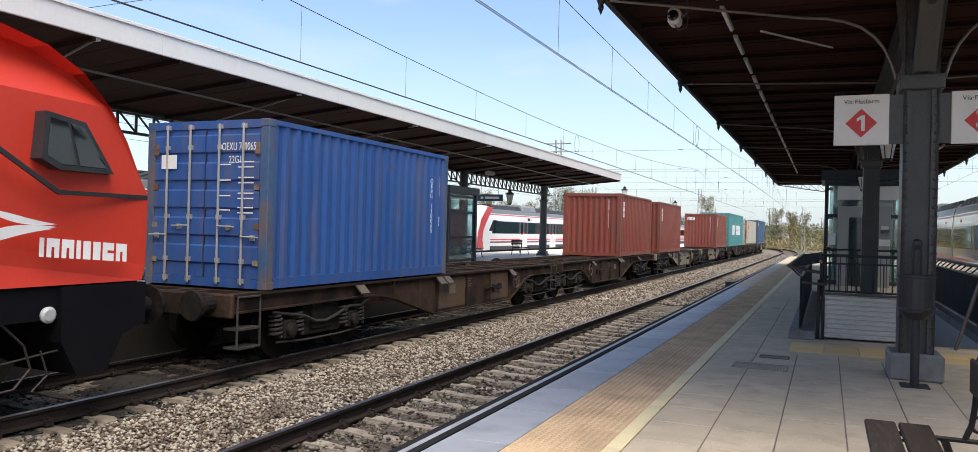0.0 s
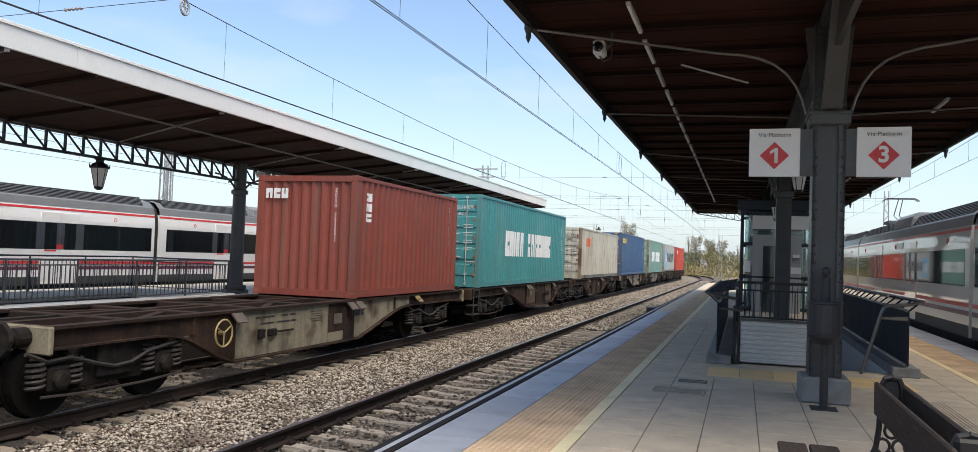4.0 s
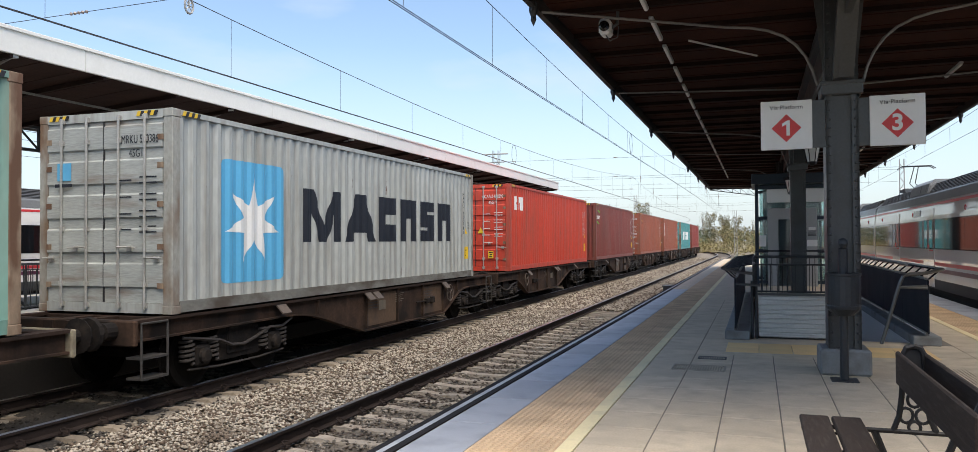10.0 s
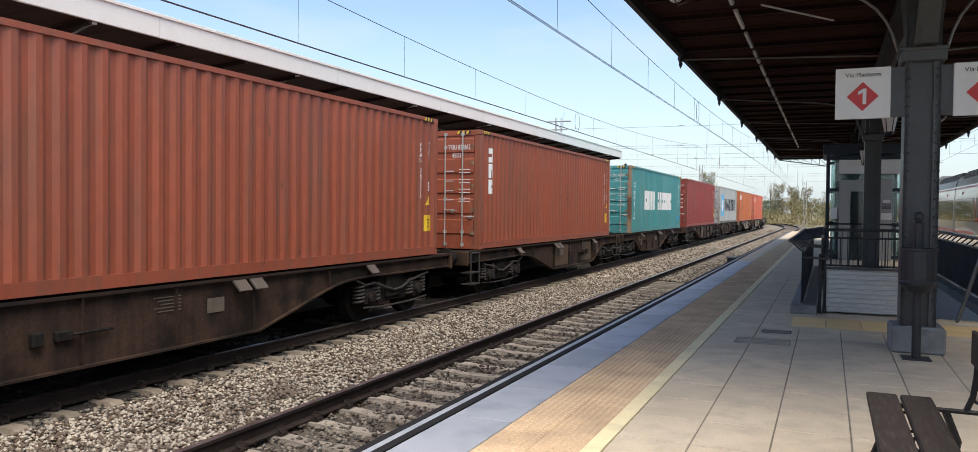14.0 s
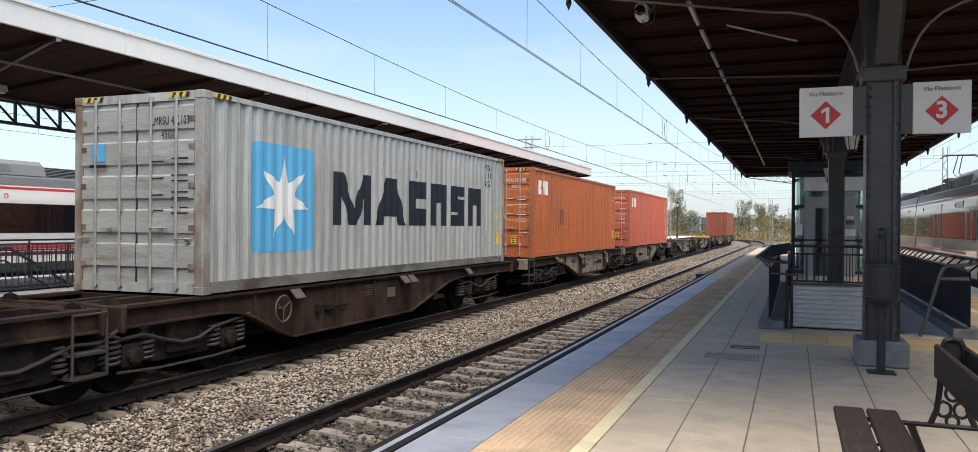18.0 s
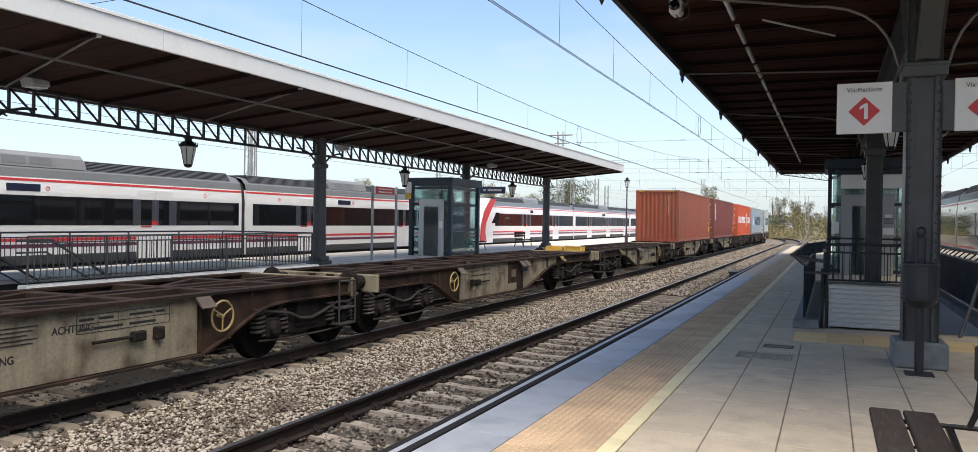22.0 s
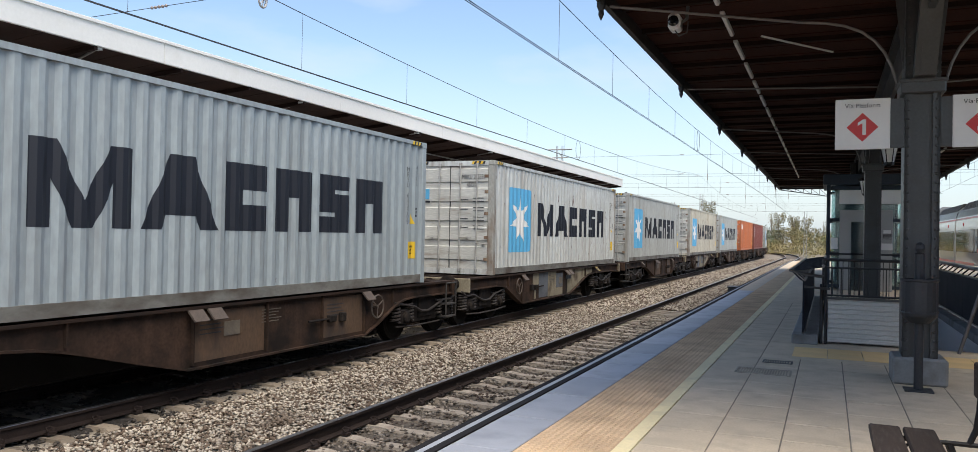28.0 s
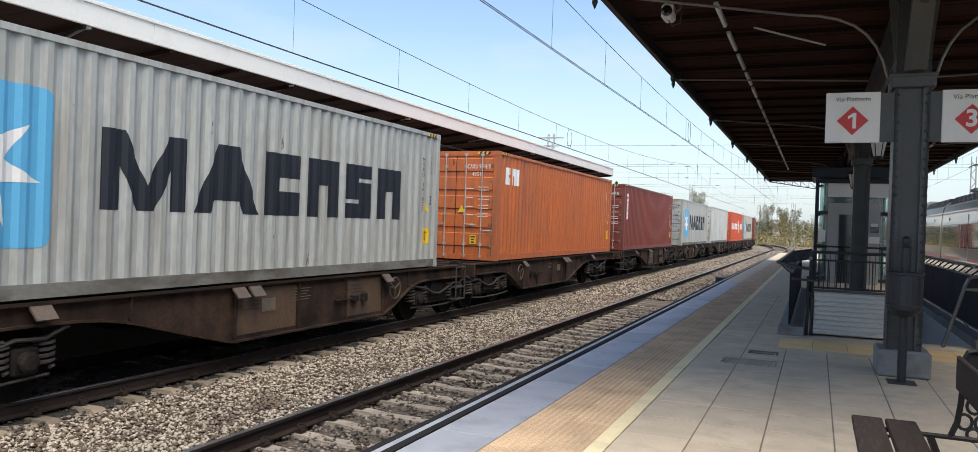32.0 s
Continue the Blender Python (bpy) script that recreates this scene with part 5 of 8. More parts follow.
        for z in (0.35, 0.62):
            box(b, 1.05, 1.32, *sorted((y0, y1)), z - 0.015, z + 0.015)
        for y in (y0, y1):
            rod(b, (1.30, y, 0.34), (1.30, y, 0.95), 0.018, 6)
        tube(b, [(1.30, y0, 0.95), (1.30, y0, 1.08), (1.30, y1, 1.08), (1.30, y1, 0.95)], 0.016, 6)
        part("shunter_step", b, M_STEP, w, "grey tubular step")
    for by in BOGIES:
        bg = part("bogie", BG["bolster"], None, w, at=pose(0, by, 0))
        for sx in (-1, 1):
            part("bogie_side", BG["side"], None, bg, at=pose(sx * 1.02, 0, 0))
            if sx == seen:
                part("brake_pipe", BG["hose"], None, bg, at=pose(sx * 1.16, 0, 0))
            for ay in (-0.9, 0.9):
                part("wheel", BG["wheel"], None, bg, at=pose(sx * 0.84, ay, 0.46, 0, 0, 180 if sx > 0 else 0))
                part("axle_box", BG["box"], None, bg, at=pose(sx * 1.05, ay, 0.47, 0, 0, 0 if sx > 0 else 180))
                for dy in (-0.27, 0.27) if sx == seen else ():
                    part("spring", BG["spring"], None, bg, at=pose(sx * 1.07, ay + dy, 0.55))
        for ay in (-0.9, 0.9):
            part("axle", BG["axle"], None, bg, at=pose(0, ay, 0.46))
    # handwheel, plates and marks
    for sx in (seen,):
        b = B()
        n = 20
        yc, zc = 4.25, 0.78
        ring = [(sx * 1.24, yc + 0.21 * math.cos(2 * math.pi * k / n), zc + 0.21 * math.sin(2 * math.pi * k / n)) for k in range(n + 1)]
        tube(b, ring, 0.016, 5)
        for a in (0.5, 2.6, 4.7):
            rod(b, (sx * 1.24, yc, zc), (sx * 1.24, yc + 0.21 * math.cos(a), zc + 0.21 * math.sin(a)), 0.012, 5)
        rod(b, (sx * 1.14, yc, zc), (sx * 1.25, yc, zc), 0.03, 8)
        part("handwheel", b, M_YELLOWISH if kind == "grey" else M_BRACKET, w)
        b = B()
        box(b, *sorted((sx * 1.15, sx * 1.165)), 0.30, 0.62, 0.66, 0.86)
        part("data_plate", b, M_PLATE, w, "pale data plate")
        b = B()
        for k in range(5):
            box(b, *sorted((sx * 1.15, sx * 1.160)), 1.10, 1.55 - 0.06 * (k % 3), 0.95 - 0.045 * k, 0.962 - 0.045 * k)
        tagged(part("small_print", b, M_PLATE if kind == "rust" else M_BLACK, w), kind="stuff")
        if kind == "grey":
            b = B()
            for z, runs in ((0.95, ((-0.95, -0.75), (-0.68, -0.48), (-0.25, 0.1), (0.15, 0.3))), (0.84, ((-0.95, -0.80), (-0.75, -0.35), (-0.25, 0.15)))):
                for q0, q1 in runs:
                    box(b, *sorted((sx * 1.155, sx * 1.159)), q0 + 3.0, q1 + 3.0, z - 0.014, z + 0.014)
            tagged(part("small_print", b, M_BLACK, w), kind="stuff")
            if sx > 0:
                for y, z in ((1.02, 0.62), (1.98, 0.86)):
                    part("lettering", text_mesh("ACHTUNG", 0.12, M_BLACK, 1.0, 0.9, bold=0.002), None, w, at=Matrix.Translation((1.157, y, z)) @ SIDE)
                b = B()
                for q0, q1, z0, z1 in ((-0.98, 0.38, 1.0, 1.008), (-0.98, 0.38, 0.895, 0.903), (-0.98, 0.38, 0.79, 0.798), (-0.98, -0.972, 0.79, 1.008), (-0.70, -0.692, 0.79, 1.008), (-0.42, -0.412, 0.79, 1.008), (0.12, 0.128, 0.79, 1.008), (0.372, 0.38, 0.79, 1.008)):
                    box(b, 1.155, 1.158, q0 + 3.0, q1 + 3.0, z0, z1)
                tagged(part("data_table", b, M_BLACK, w), kind="stuff")
        b = B()
        box(b, *sorted((sx * 1.15, sx * 1.24)), 2.75, 2.95, 0.62, 0.74, 0.015)
        box(b, *sorted((sx * 1.15, sx * 1.24)), 3.1, 3.24, 0.60, 0.76, 0.015)
        tube(b, [(sx * 1.2, 2.2, 0.68), (sx * 1.2, 2.8, 0.68)], 0.02, 6)
        part("brake_gear", b, M_BOGIE, w)
    return w


M_STEP = mat("dull_grey_step", (0.05, 0.046, 0.042), 0.6, 0.3, 0.3, 4, 30, 0.1)
M_SLATEW = mat("slate_blue_wagon_patch", (0.095, 0.105, 0.12), 0.8, 0, 0.25, 1.5, 25, 0.15, dirt=(0.05, 0.045, 0.042), dirt_at=(0.52, 0.72))
M_BRACKET = mat("worn_bracket_steel", (0.085, 0.065, 0.052), 0.75, 0.1, 0.35, 5, 40, 0.15)
M_FLAPW = mat("worn_yellow_bracket_paint", (0.22, 0.16, 0.05), 0.7, 0, 0.3, 6, 40, 0.1, dirt=(0.03, 0.025, 0.02), dirt_at=(0.46, 0.52))
M_YELLOWISH = mat("faded_yellow_handwheel", (0.30, 0.23, 0.10), 0.6, 0, 0.2, 3, 30, 0.05)
M_PLATE = mat("pale_plate", (0.12, 0.10, 0.075), 0.6, 0, 0.2, 3, 30, 0.05, dirt=(0.08, 0.065, 0.05), dirt_at=(0.5, 0.75))


# the loads, one function each
def load_blue_short():
    c = container("blue", "blue twenty-foot shipping container with rust-stained corner posts", 20, False, post=M_BLUEPOST)
    id_marks(c, "OEXU 710065", "22G1")
    b = B()
    box(b, -0.16, 0.16, -0.11, 0.11, 0, 0.004)
    part("paper_label", mesh_of("paper_label", b, M_WHITELET), None, c, at=on_front(-0.72, 1.95, c["len"], 0.03))
    return c


def load_brown_short(label="brown-red twenty-foot shipping container with white side mark", word=True):
    c = container("oxide", label, 20, False, doors_front=False)
    column_print(c, "ZCSU 793592", on_front(0.72, 1.75, c["len"], 0.0), M_WHITELET)
    if word:
        short_word(c, -2.45, 1.95, 0.26, [0.18, 0.18, 0.18], "brt", turned=True)
    column_print(c, "ZCSU 793592", on_side(2.5, 1.7), M_WHITELET)
    return c


def load_brown_word_front():
    c = load_brown_short("brown-red twenty-foot shipping container with white front mark")
    short_word(c, 0, 2.2, 0.22, [0.16, 0.16, 0.16], "brt", front=True, x=-0.72)
    return c


def load_teal_words():
    c = container("teal", "teal forty-foot shipping container with large white capitals")
    shipping_word(c)
    id_marks(c, "CSLU 604075", "45G1")
    return c


def load_cream():
    c = container("cream", "rust-streaked cream shipping container with orange mark", 40, False, post=M_POST)
    short_word(c, -4.0, 1.88, 0.44, [0.38, 0.38, 0.34, 0.2], "nnrb", M_ORANGELET)
    short_word(c, 0, 2.05, 0.22, [0.2, 0.2, 0.18, 0.12], "nnrb", M_ORANGELET, front=True, x=-0.58)
    id_marks(c, "OOLU 789294", "42G1", dark=True, side_vertical=False)
    b = B()
    box(b, -0.13, 0.13, -0.2, 0.2, 0, 0.004)
    part("paper_label", mesh_of("paper_label", b, M_IRONDK), None, c, at=on_front(-0.78, 1.2, c["len"], 0.015))
    part("paper_label", mesh_of("paper_label", box(B(), -0.1, 0.1, -0.18, 0.18, 0, 0.004), M_POST), None, c, at=on_front(-0.35, 1.2, c["len"], 0.015))
    return c


def load_navy():
    c = container("navy", "dark blue forty-foot shipping container with small yellow mark")
    short_word(c, -5.03, 2.36, 0.32, [0.26, 0.26, 0.26, 0.26, 0.26], "rrcrn", M_WARN)
    id_marks(c, "SEGU 493050", "45G1")
    stripes(c)
    warning(c, True, sq=False)
    return c


def load_green(worn=False):
    c = container("green", "faded sea-green shipping container with large white capitals", post=M_POST)
    shipping_word(c)
    glyph_column(c)
    id_marks(c, "CSLU 706150", "45G1")
    stripes(c)
    return c


def load_teal_glyphs():
    c = container("teal", "teal shipping container with white capitals and repaired corner patch", post=M_POST)
    shipping_word(c)
    glyph_column(c)
    id_marks(c, "CSLU 604075", "45G1")
    stripes(c)
    b = B()
    box(b, -0.4, 0.4, -0.12, 0.12, 0, 0.004)
    part("paint_patch", mesh_of("paint_patch", b, M_PATCHBLUE), None, c, "bright blue repainted patch", at=on_side(5.3, 0.55))
    return c


def load_star(colour="grey", label="pale grey forty-foot shipping container with blue star emblem", post=None, code="MRKU 500386", wide=False, tall=1.73):
    c = container(colour, label, post=M_GREYPOST if post else None, door_mat=(M_GREYDOOR if colour == "grey" else M_WHITEDOOR) if post else None)
    star_panel(c, -4.19, hgt=tall, z=2.295 - tall / 2)
    big_word(c)
    id_marks(c, code, "45G1", dark=True, side_vertical=not wide)
    if wide:
        tagged(part("number", text_mesh(code.replace(" ", "\n") + "\n45G1", 0.24, M_DKBLUELET, 1.05, 0.9, 0.9), None, c, at=on_side(4.95, 2.35)), kind="stuff")
    stripes(c)
    warning(c, y=5.55)
    b = B()
    box(b, -0.13, 0.13, -0.13, 0.13, 0, 0.004)
    part("emblem", mesh_of("emblem", b, M_LIGHTBLUE), None, c, at=on_front(-0.72, 2.05, c["len"], 0.015))
    part("small_print", bars([(-0.16, 0.16, 0)], M_DKBLUELET, 0.05), None, c, at=on_front(-0.72, 1.85, c["len"], 0.03))
    return c


def load_red_word(colour="red", label="bright red forty-foot shipping container with white mark", patch=False, code="CAAU 656890"):
    c = container(colour, label)
    short_word(c, -5.02, 2.28, 0.46, [0.33, 0.35, 0.12], "rbn")
    id_marks(c, code, "45G1")
    warning(c, True)
    warning(c, y=5.72, z=1.22)
    if patch:
        short_word(c, 0, 2.15, 0.2, [0.15, 0.15, 0.06], "rbn", front=True, x=-0.78)
        b = B()
        box(b, -0.28, 0.28, -0.28, 0.28, 0, 0.004)
        part("paint_patch", mesh_of("paint_patch", b, PAINTS["brown"]), None, c, "darker square repaint", at=on_side(-2.83, 1.35))
    stripes(c)
    return c


def load_patched():
    c = load_red_word("fadedred", "faded red shipping container with orange repainted patches", False, "CAIU 962269")
    for y, z, w, hh in PATCHES:
        part("paint_patch", mesh_of("paint_patch", box(B(), -w / 2, w / 2, -hh / 2, hh / 2, 0, 0.004), M_PATCHORANGE), None, c, "bright orange repainted patch", at=on_side(y, z))
    return c


def load_plain(colour, label, doors=True, code="GCXU 576378", square=False):
    c = container(colour, label, doors_front=doors)
    id_marks(c, code, "45G1", front=doors)
    warning(c, y=5.72, z=1.15)
    stripes(c)
    if not doors:
        column_print(c, code, on_front(0.62, 2.0, c["len"], 0.0), M_WHITELET)
    if square:
        for nm, w, m in (("emblem", 0.15, M_DKBLUELET), ("emblem", 0.09, M_WARN)):
            for at in (on_side(-5.2, 2.35), on_front(-0.85, 2.1, c["len"], 0.012)):
                b = B()
                box(b, -w, w, -w * 1.25, w * 1.25, 0, 0.004 if w > 0.1 else 0.008)
                part(nm, mesh_of(nm, b, m), None, c, at=at)
    return c


def load_global():
    c = load_plain("maroon", "dark brown-red shipping container with green ring emblem", False)
    b = B()
    for a0, a1, m in ((20, 110, 0), (200, 290, 0)):
        pts = [(0.52 * math.cos(radians(a0 + (a1 - a0) * k / 8)), 0.36 * math.sin(radians(a0 + (a1 - a0) * k / 8))) for k in range(9)]
        pts += [(0.45 * math.cos(radians(a1 - (a1 - a0) * k / 8)), 0.29 * math.sin(radians(a1 - (a1 - a0) * k / 8))) for k in range(9)]
        prism(b, pts, "z", 0, 0.004)
    part("emblem", mesh_of("emblem", b, M_GREENLET), None, c, "green ring emblem", at=on_side(-5.4, 2.2))
    short_word(c, -5.38, 2.18, 0.18, [0.16, 0.13, 0.14, 0.13, 0.14, 0.13], "rrnnbr")
    return c


def load_turned_word(colour, label, doors=True, code="TEMU 792460"):
    c = load_plain(colour, label, doors, code)
    short_word(c, -5.37, 1.93, 0.24, [0.35, 0.35, 0.35], "brt", turned=True)
    if doors:
        short_word(c, 0, 2.05, 0.26, [0.17, 0.19, 0.19], "brt", front=True, x=-0.72)
    return c


def load_name_orange():
    c = container("redorange", "orange-red shipping container with white serif name")
    me = letters([0.75, 0.7, 0.85, 0.6, 0.65, 0.65, 0.7], 0.60, 0.16, "bbtrbbr", M_WHITELET)
    part("lettering", me, None, c, at=on_side(-2.45, 1.5))
    me = letters([0.5, 0.7, 0.7], 0.60, 0.14, "rtn", M_WHITELET)
    part("lettering", me, None, c, at=on_side(4.45, 1.5))
    b = B()
    prism(b, [(-0.35, -0.7), (-0.15, -0.7), (0.05, -0.2), (0.35, -0.65), (0.5, -0.6), (0.2, 0.1), (0.25, 0.5), (0.0, 0.85), (-0.2, 0.5), (-0.45, 0.1), (-0.1, 0.0)], "z", 0, 0.004)
    part("emblem", mesh_of("emblem", b, M_WHITELET), None, c, at=on_side(1.9, 1.5))
    id_marks(c, "SUDU 490108", "45G1")
    for z in (1.85, 1.35):
        part("paper_label", mesh_of("paper_label", box(B(), -0.22, 0.22, -0.1, 0.1, 0, 0.004), M_WHITELET), None, c, at=on_front(-0.62, z, c["len"], 0.03))
    return c


PATCHES = [(2.95, 2.46, 0.5, 0.70), (1.35, 0.60, 0.5, 0.36)]
M_PATCHORANGE = paint("orange_patch_paint", (0.62, 0.13, 0.035), (0.5, 0.12, 0.05))
M_PATCHBLUE = mat("bright_blue_patch", (0.03, 0.25, 0.45), 0.5, 0, 0.1, 2, 20, 0.0)
M_GREENLET = mat("bright_green_emblem", (0.12, 0.50, 0.03), 0.5, 0, 0.06, 2, 20, 0.0)

# frame start (metres along the line when the film begins), load, wagon, turned about, rear half
CONSIST = [
    (9.43, load_blue_short, "rust", False, 0), (25.22, load_brown_short, "rust", True, 1), (39.57, load_brown_short, "grey", False, 0), (55.66, load_brown_word_front, "grey", True, 1),
    (69.97, load_teal_words, "rust", False, 0), (85.98, load_cream, "rust", True, 0), (100.15, load_navy, "grey", False, 0), (115.82, load_green, "patched", True, 0),
    (130.36, lambda: load_star("grey", "pale grey shipping container with blue star emblem and rusty posts", M_POST, tall=1.92), "rust", False, 0),
    (146.10, load_red_word, "rust", True, 0), (160.62, load_global, "rust", False, 0), (176.40, lambda: load_plain("brown", "brown-red shipping container with blue and yellow emblem", True, "FFAU 267715", True), "rust", True, 0),
    (190.83, lambda: load_turned_word("brown", "brown-red shipping container with white turned lettering", True, "TRIU 823262"), "rust", False, 0), (206.61, load_teal_glyphs, "rust", True, 0),
    (221.11, lambda: load_plain("darkred", "dark red forty-foot shipping container", True, "GESU 521278"), "rust", False, 0),
    (236.36, lambda: load_star("grey", "weathered pale grey shipping container with blue star emblem", M_POST, "MRSU 411103", True), "rust", True, 0),
    (251.30, lambda: load_red_word("orange", "orange shipping container with darker square patch", True, "CAIU 816151"), "grey", False, 0),
    (267.07, load_patched, "grey", True, 0),
    (281.51, None, "grey", False, 0), (297.30, None, "grey", True, 0), (311.74, None, "grey", False, 0),
    (327.55, lambda: load_plain("brown", "brown-red shipping container with yellow warning labels", False, "TCLU 879531"), "grey", True, 0),
    (341.98, lambda: load_turned_word("maroon", "maroon shipping container with white turned lettering"), "grey", False, 0),
    (357.79, load_name_orange, "rust", True, 0), (372.25, lambda: load_star("bluegrey", "clean blue-grey shipping container with blue star emblem", None, "MRSU 642209"), "rust", False, 0),
    (388.04, lambda: load_star("white", "rust-streaked white shipping container with blue star emblem", M_POST, "MRKU 215331"), "patched", True, 0),
    (402.49, lambda: load_star("grey", "pale grey shipping container with blue star emblem", None, "MRSU 155631"), "rust", False, 0),
    (418.27, lambda: load_star("cream", "rust-streaked cream shipping container with blue star emblem", M_POST, "MSKU 055431"), "patched", True, 0),
    (432.71, lambda: load_star("grey", "weathered grey shipping container with blue star emblem", None, "MSKU 161870"), "rust", False, 0),
    (448.36, lambda: load_red_word("orange", "orange shipping container with white mark", False, "CAXU 921410"), "rust", True, 0),
    (462.94, lambda: load_turned_word("maroon", "dark brown shipping container with white turned lettering", True, "TRIU 660132"), "rust", False, 0),
    (478.74, lambda: load_star("grey", "pale grey shipping container with blue star emblem", None, "MRSU 320418"), "rust", True, 0),
    (493.18, lambda: load_plain("white", "plain white shipping container", True, "MEDU 441709"), "rust", False, 0),
    (508.97, load_name_orange, "rust", True, 0), (523.41, lambda: load_star("cream", "cream shipping container with blue star emblem", M_POST, "MSKU 771203"), "rust", False, 0),
    (539.20, lambda: load_plain("maroon", "dark brown shipping container", True, "TRIU 118820"), "rust", True, 0),
]


def travelled(t):
    """Metres the train has run since the film began; it is gathering speed."""
    return 11.5058 * t + 0.06494 * t * t - 3.946e-5 * t ** 3 - 1.8368e-6 * t ** 4 - 6.124e-8 * t ** 5


def ride(s, z, turn=0.0):
    x, y, a = along(s, TRACK_2)
    return pose(x, y, z, 0, 0, a + turn)


M_FLAP = mat("worn_yellow_flap_paint", (0.62, 0.36, 0.05), 0.5, 0, 0.2, 4, 40, 0.08, dirt=(0.35, 0.20, 0.05), dirt_at=(0.55, 0.75))
WAGONS = {}
ROLLING = []                      # (thing, distance at the start, height, turn)
for u, load, kind, flip, half in CONSIST:
    mid = u + 6.096
    if (kind, flip) not in WAGONS:
        words = {"rust": "rust-brown bogie container wagon with fish-bellied sills", "grey": "grimy grey bogie container wagon with fish-bellied sills", "patched": "brown bogie container wagon with cream and slate patches"}
        w = WAGONS[kind, flip] = wagon(kind, words[kind], -1 if flip else 1)
    else:
        w = copy_thing(WAGONS[kind, flip], pose(0, 0, 0))
    if load is None:
        tagged(w, "empty grimy grey bogie container wagon")
    if u == 297.30:                            # two yellow flaps stand across the end of one wagon
        for q0, q1 in ((-0.13, 0.50), (-0.96, -0.18)):
            b = B()
            box(b, q0, q1, -6.83, -6.79, 1.125, 1.29, 0.006)
            flap = part("end_flap", b, M_FLAP, w, "worn yellow folding end flap")
        b = B()
        tube(b, [(-0.24, -6.78, 1.15), (-0.22, -6.76, 1.31), (-0.80, -6.76, 1.30), (-0.84, -6.78, 1.15)], 0.014, 6)
        part("handle", b, M_CREAM, flap, "pale bent handle bar")
    ROLLING.append((w, mid, RAIL_Z, 180.0 if flip else 0.0))
    if load is not None:
        c = load()
        press_marks(c)
        off = 0.0
        if c["len"] < 7:
            off = 3.067 if half else -3.038
        ROLLING.append((c, mid + off, RAIL_Z + FLOOR, 0.0))
        del c["h"], c["len"]


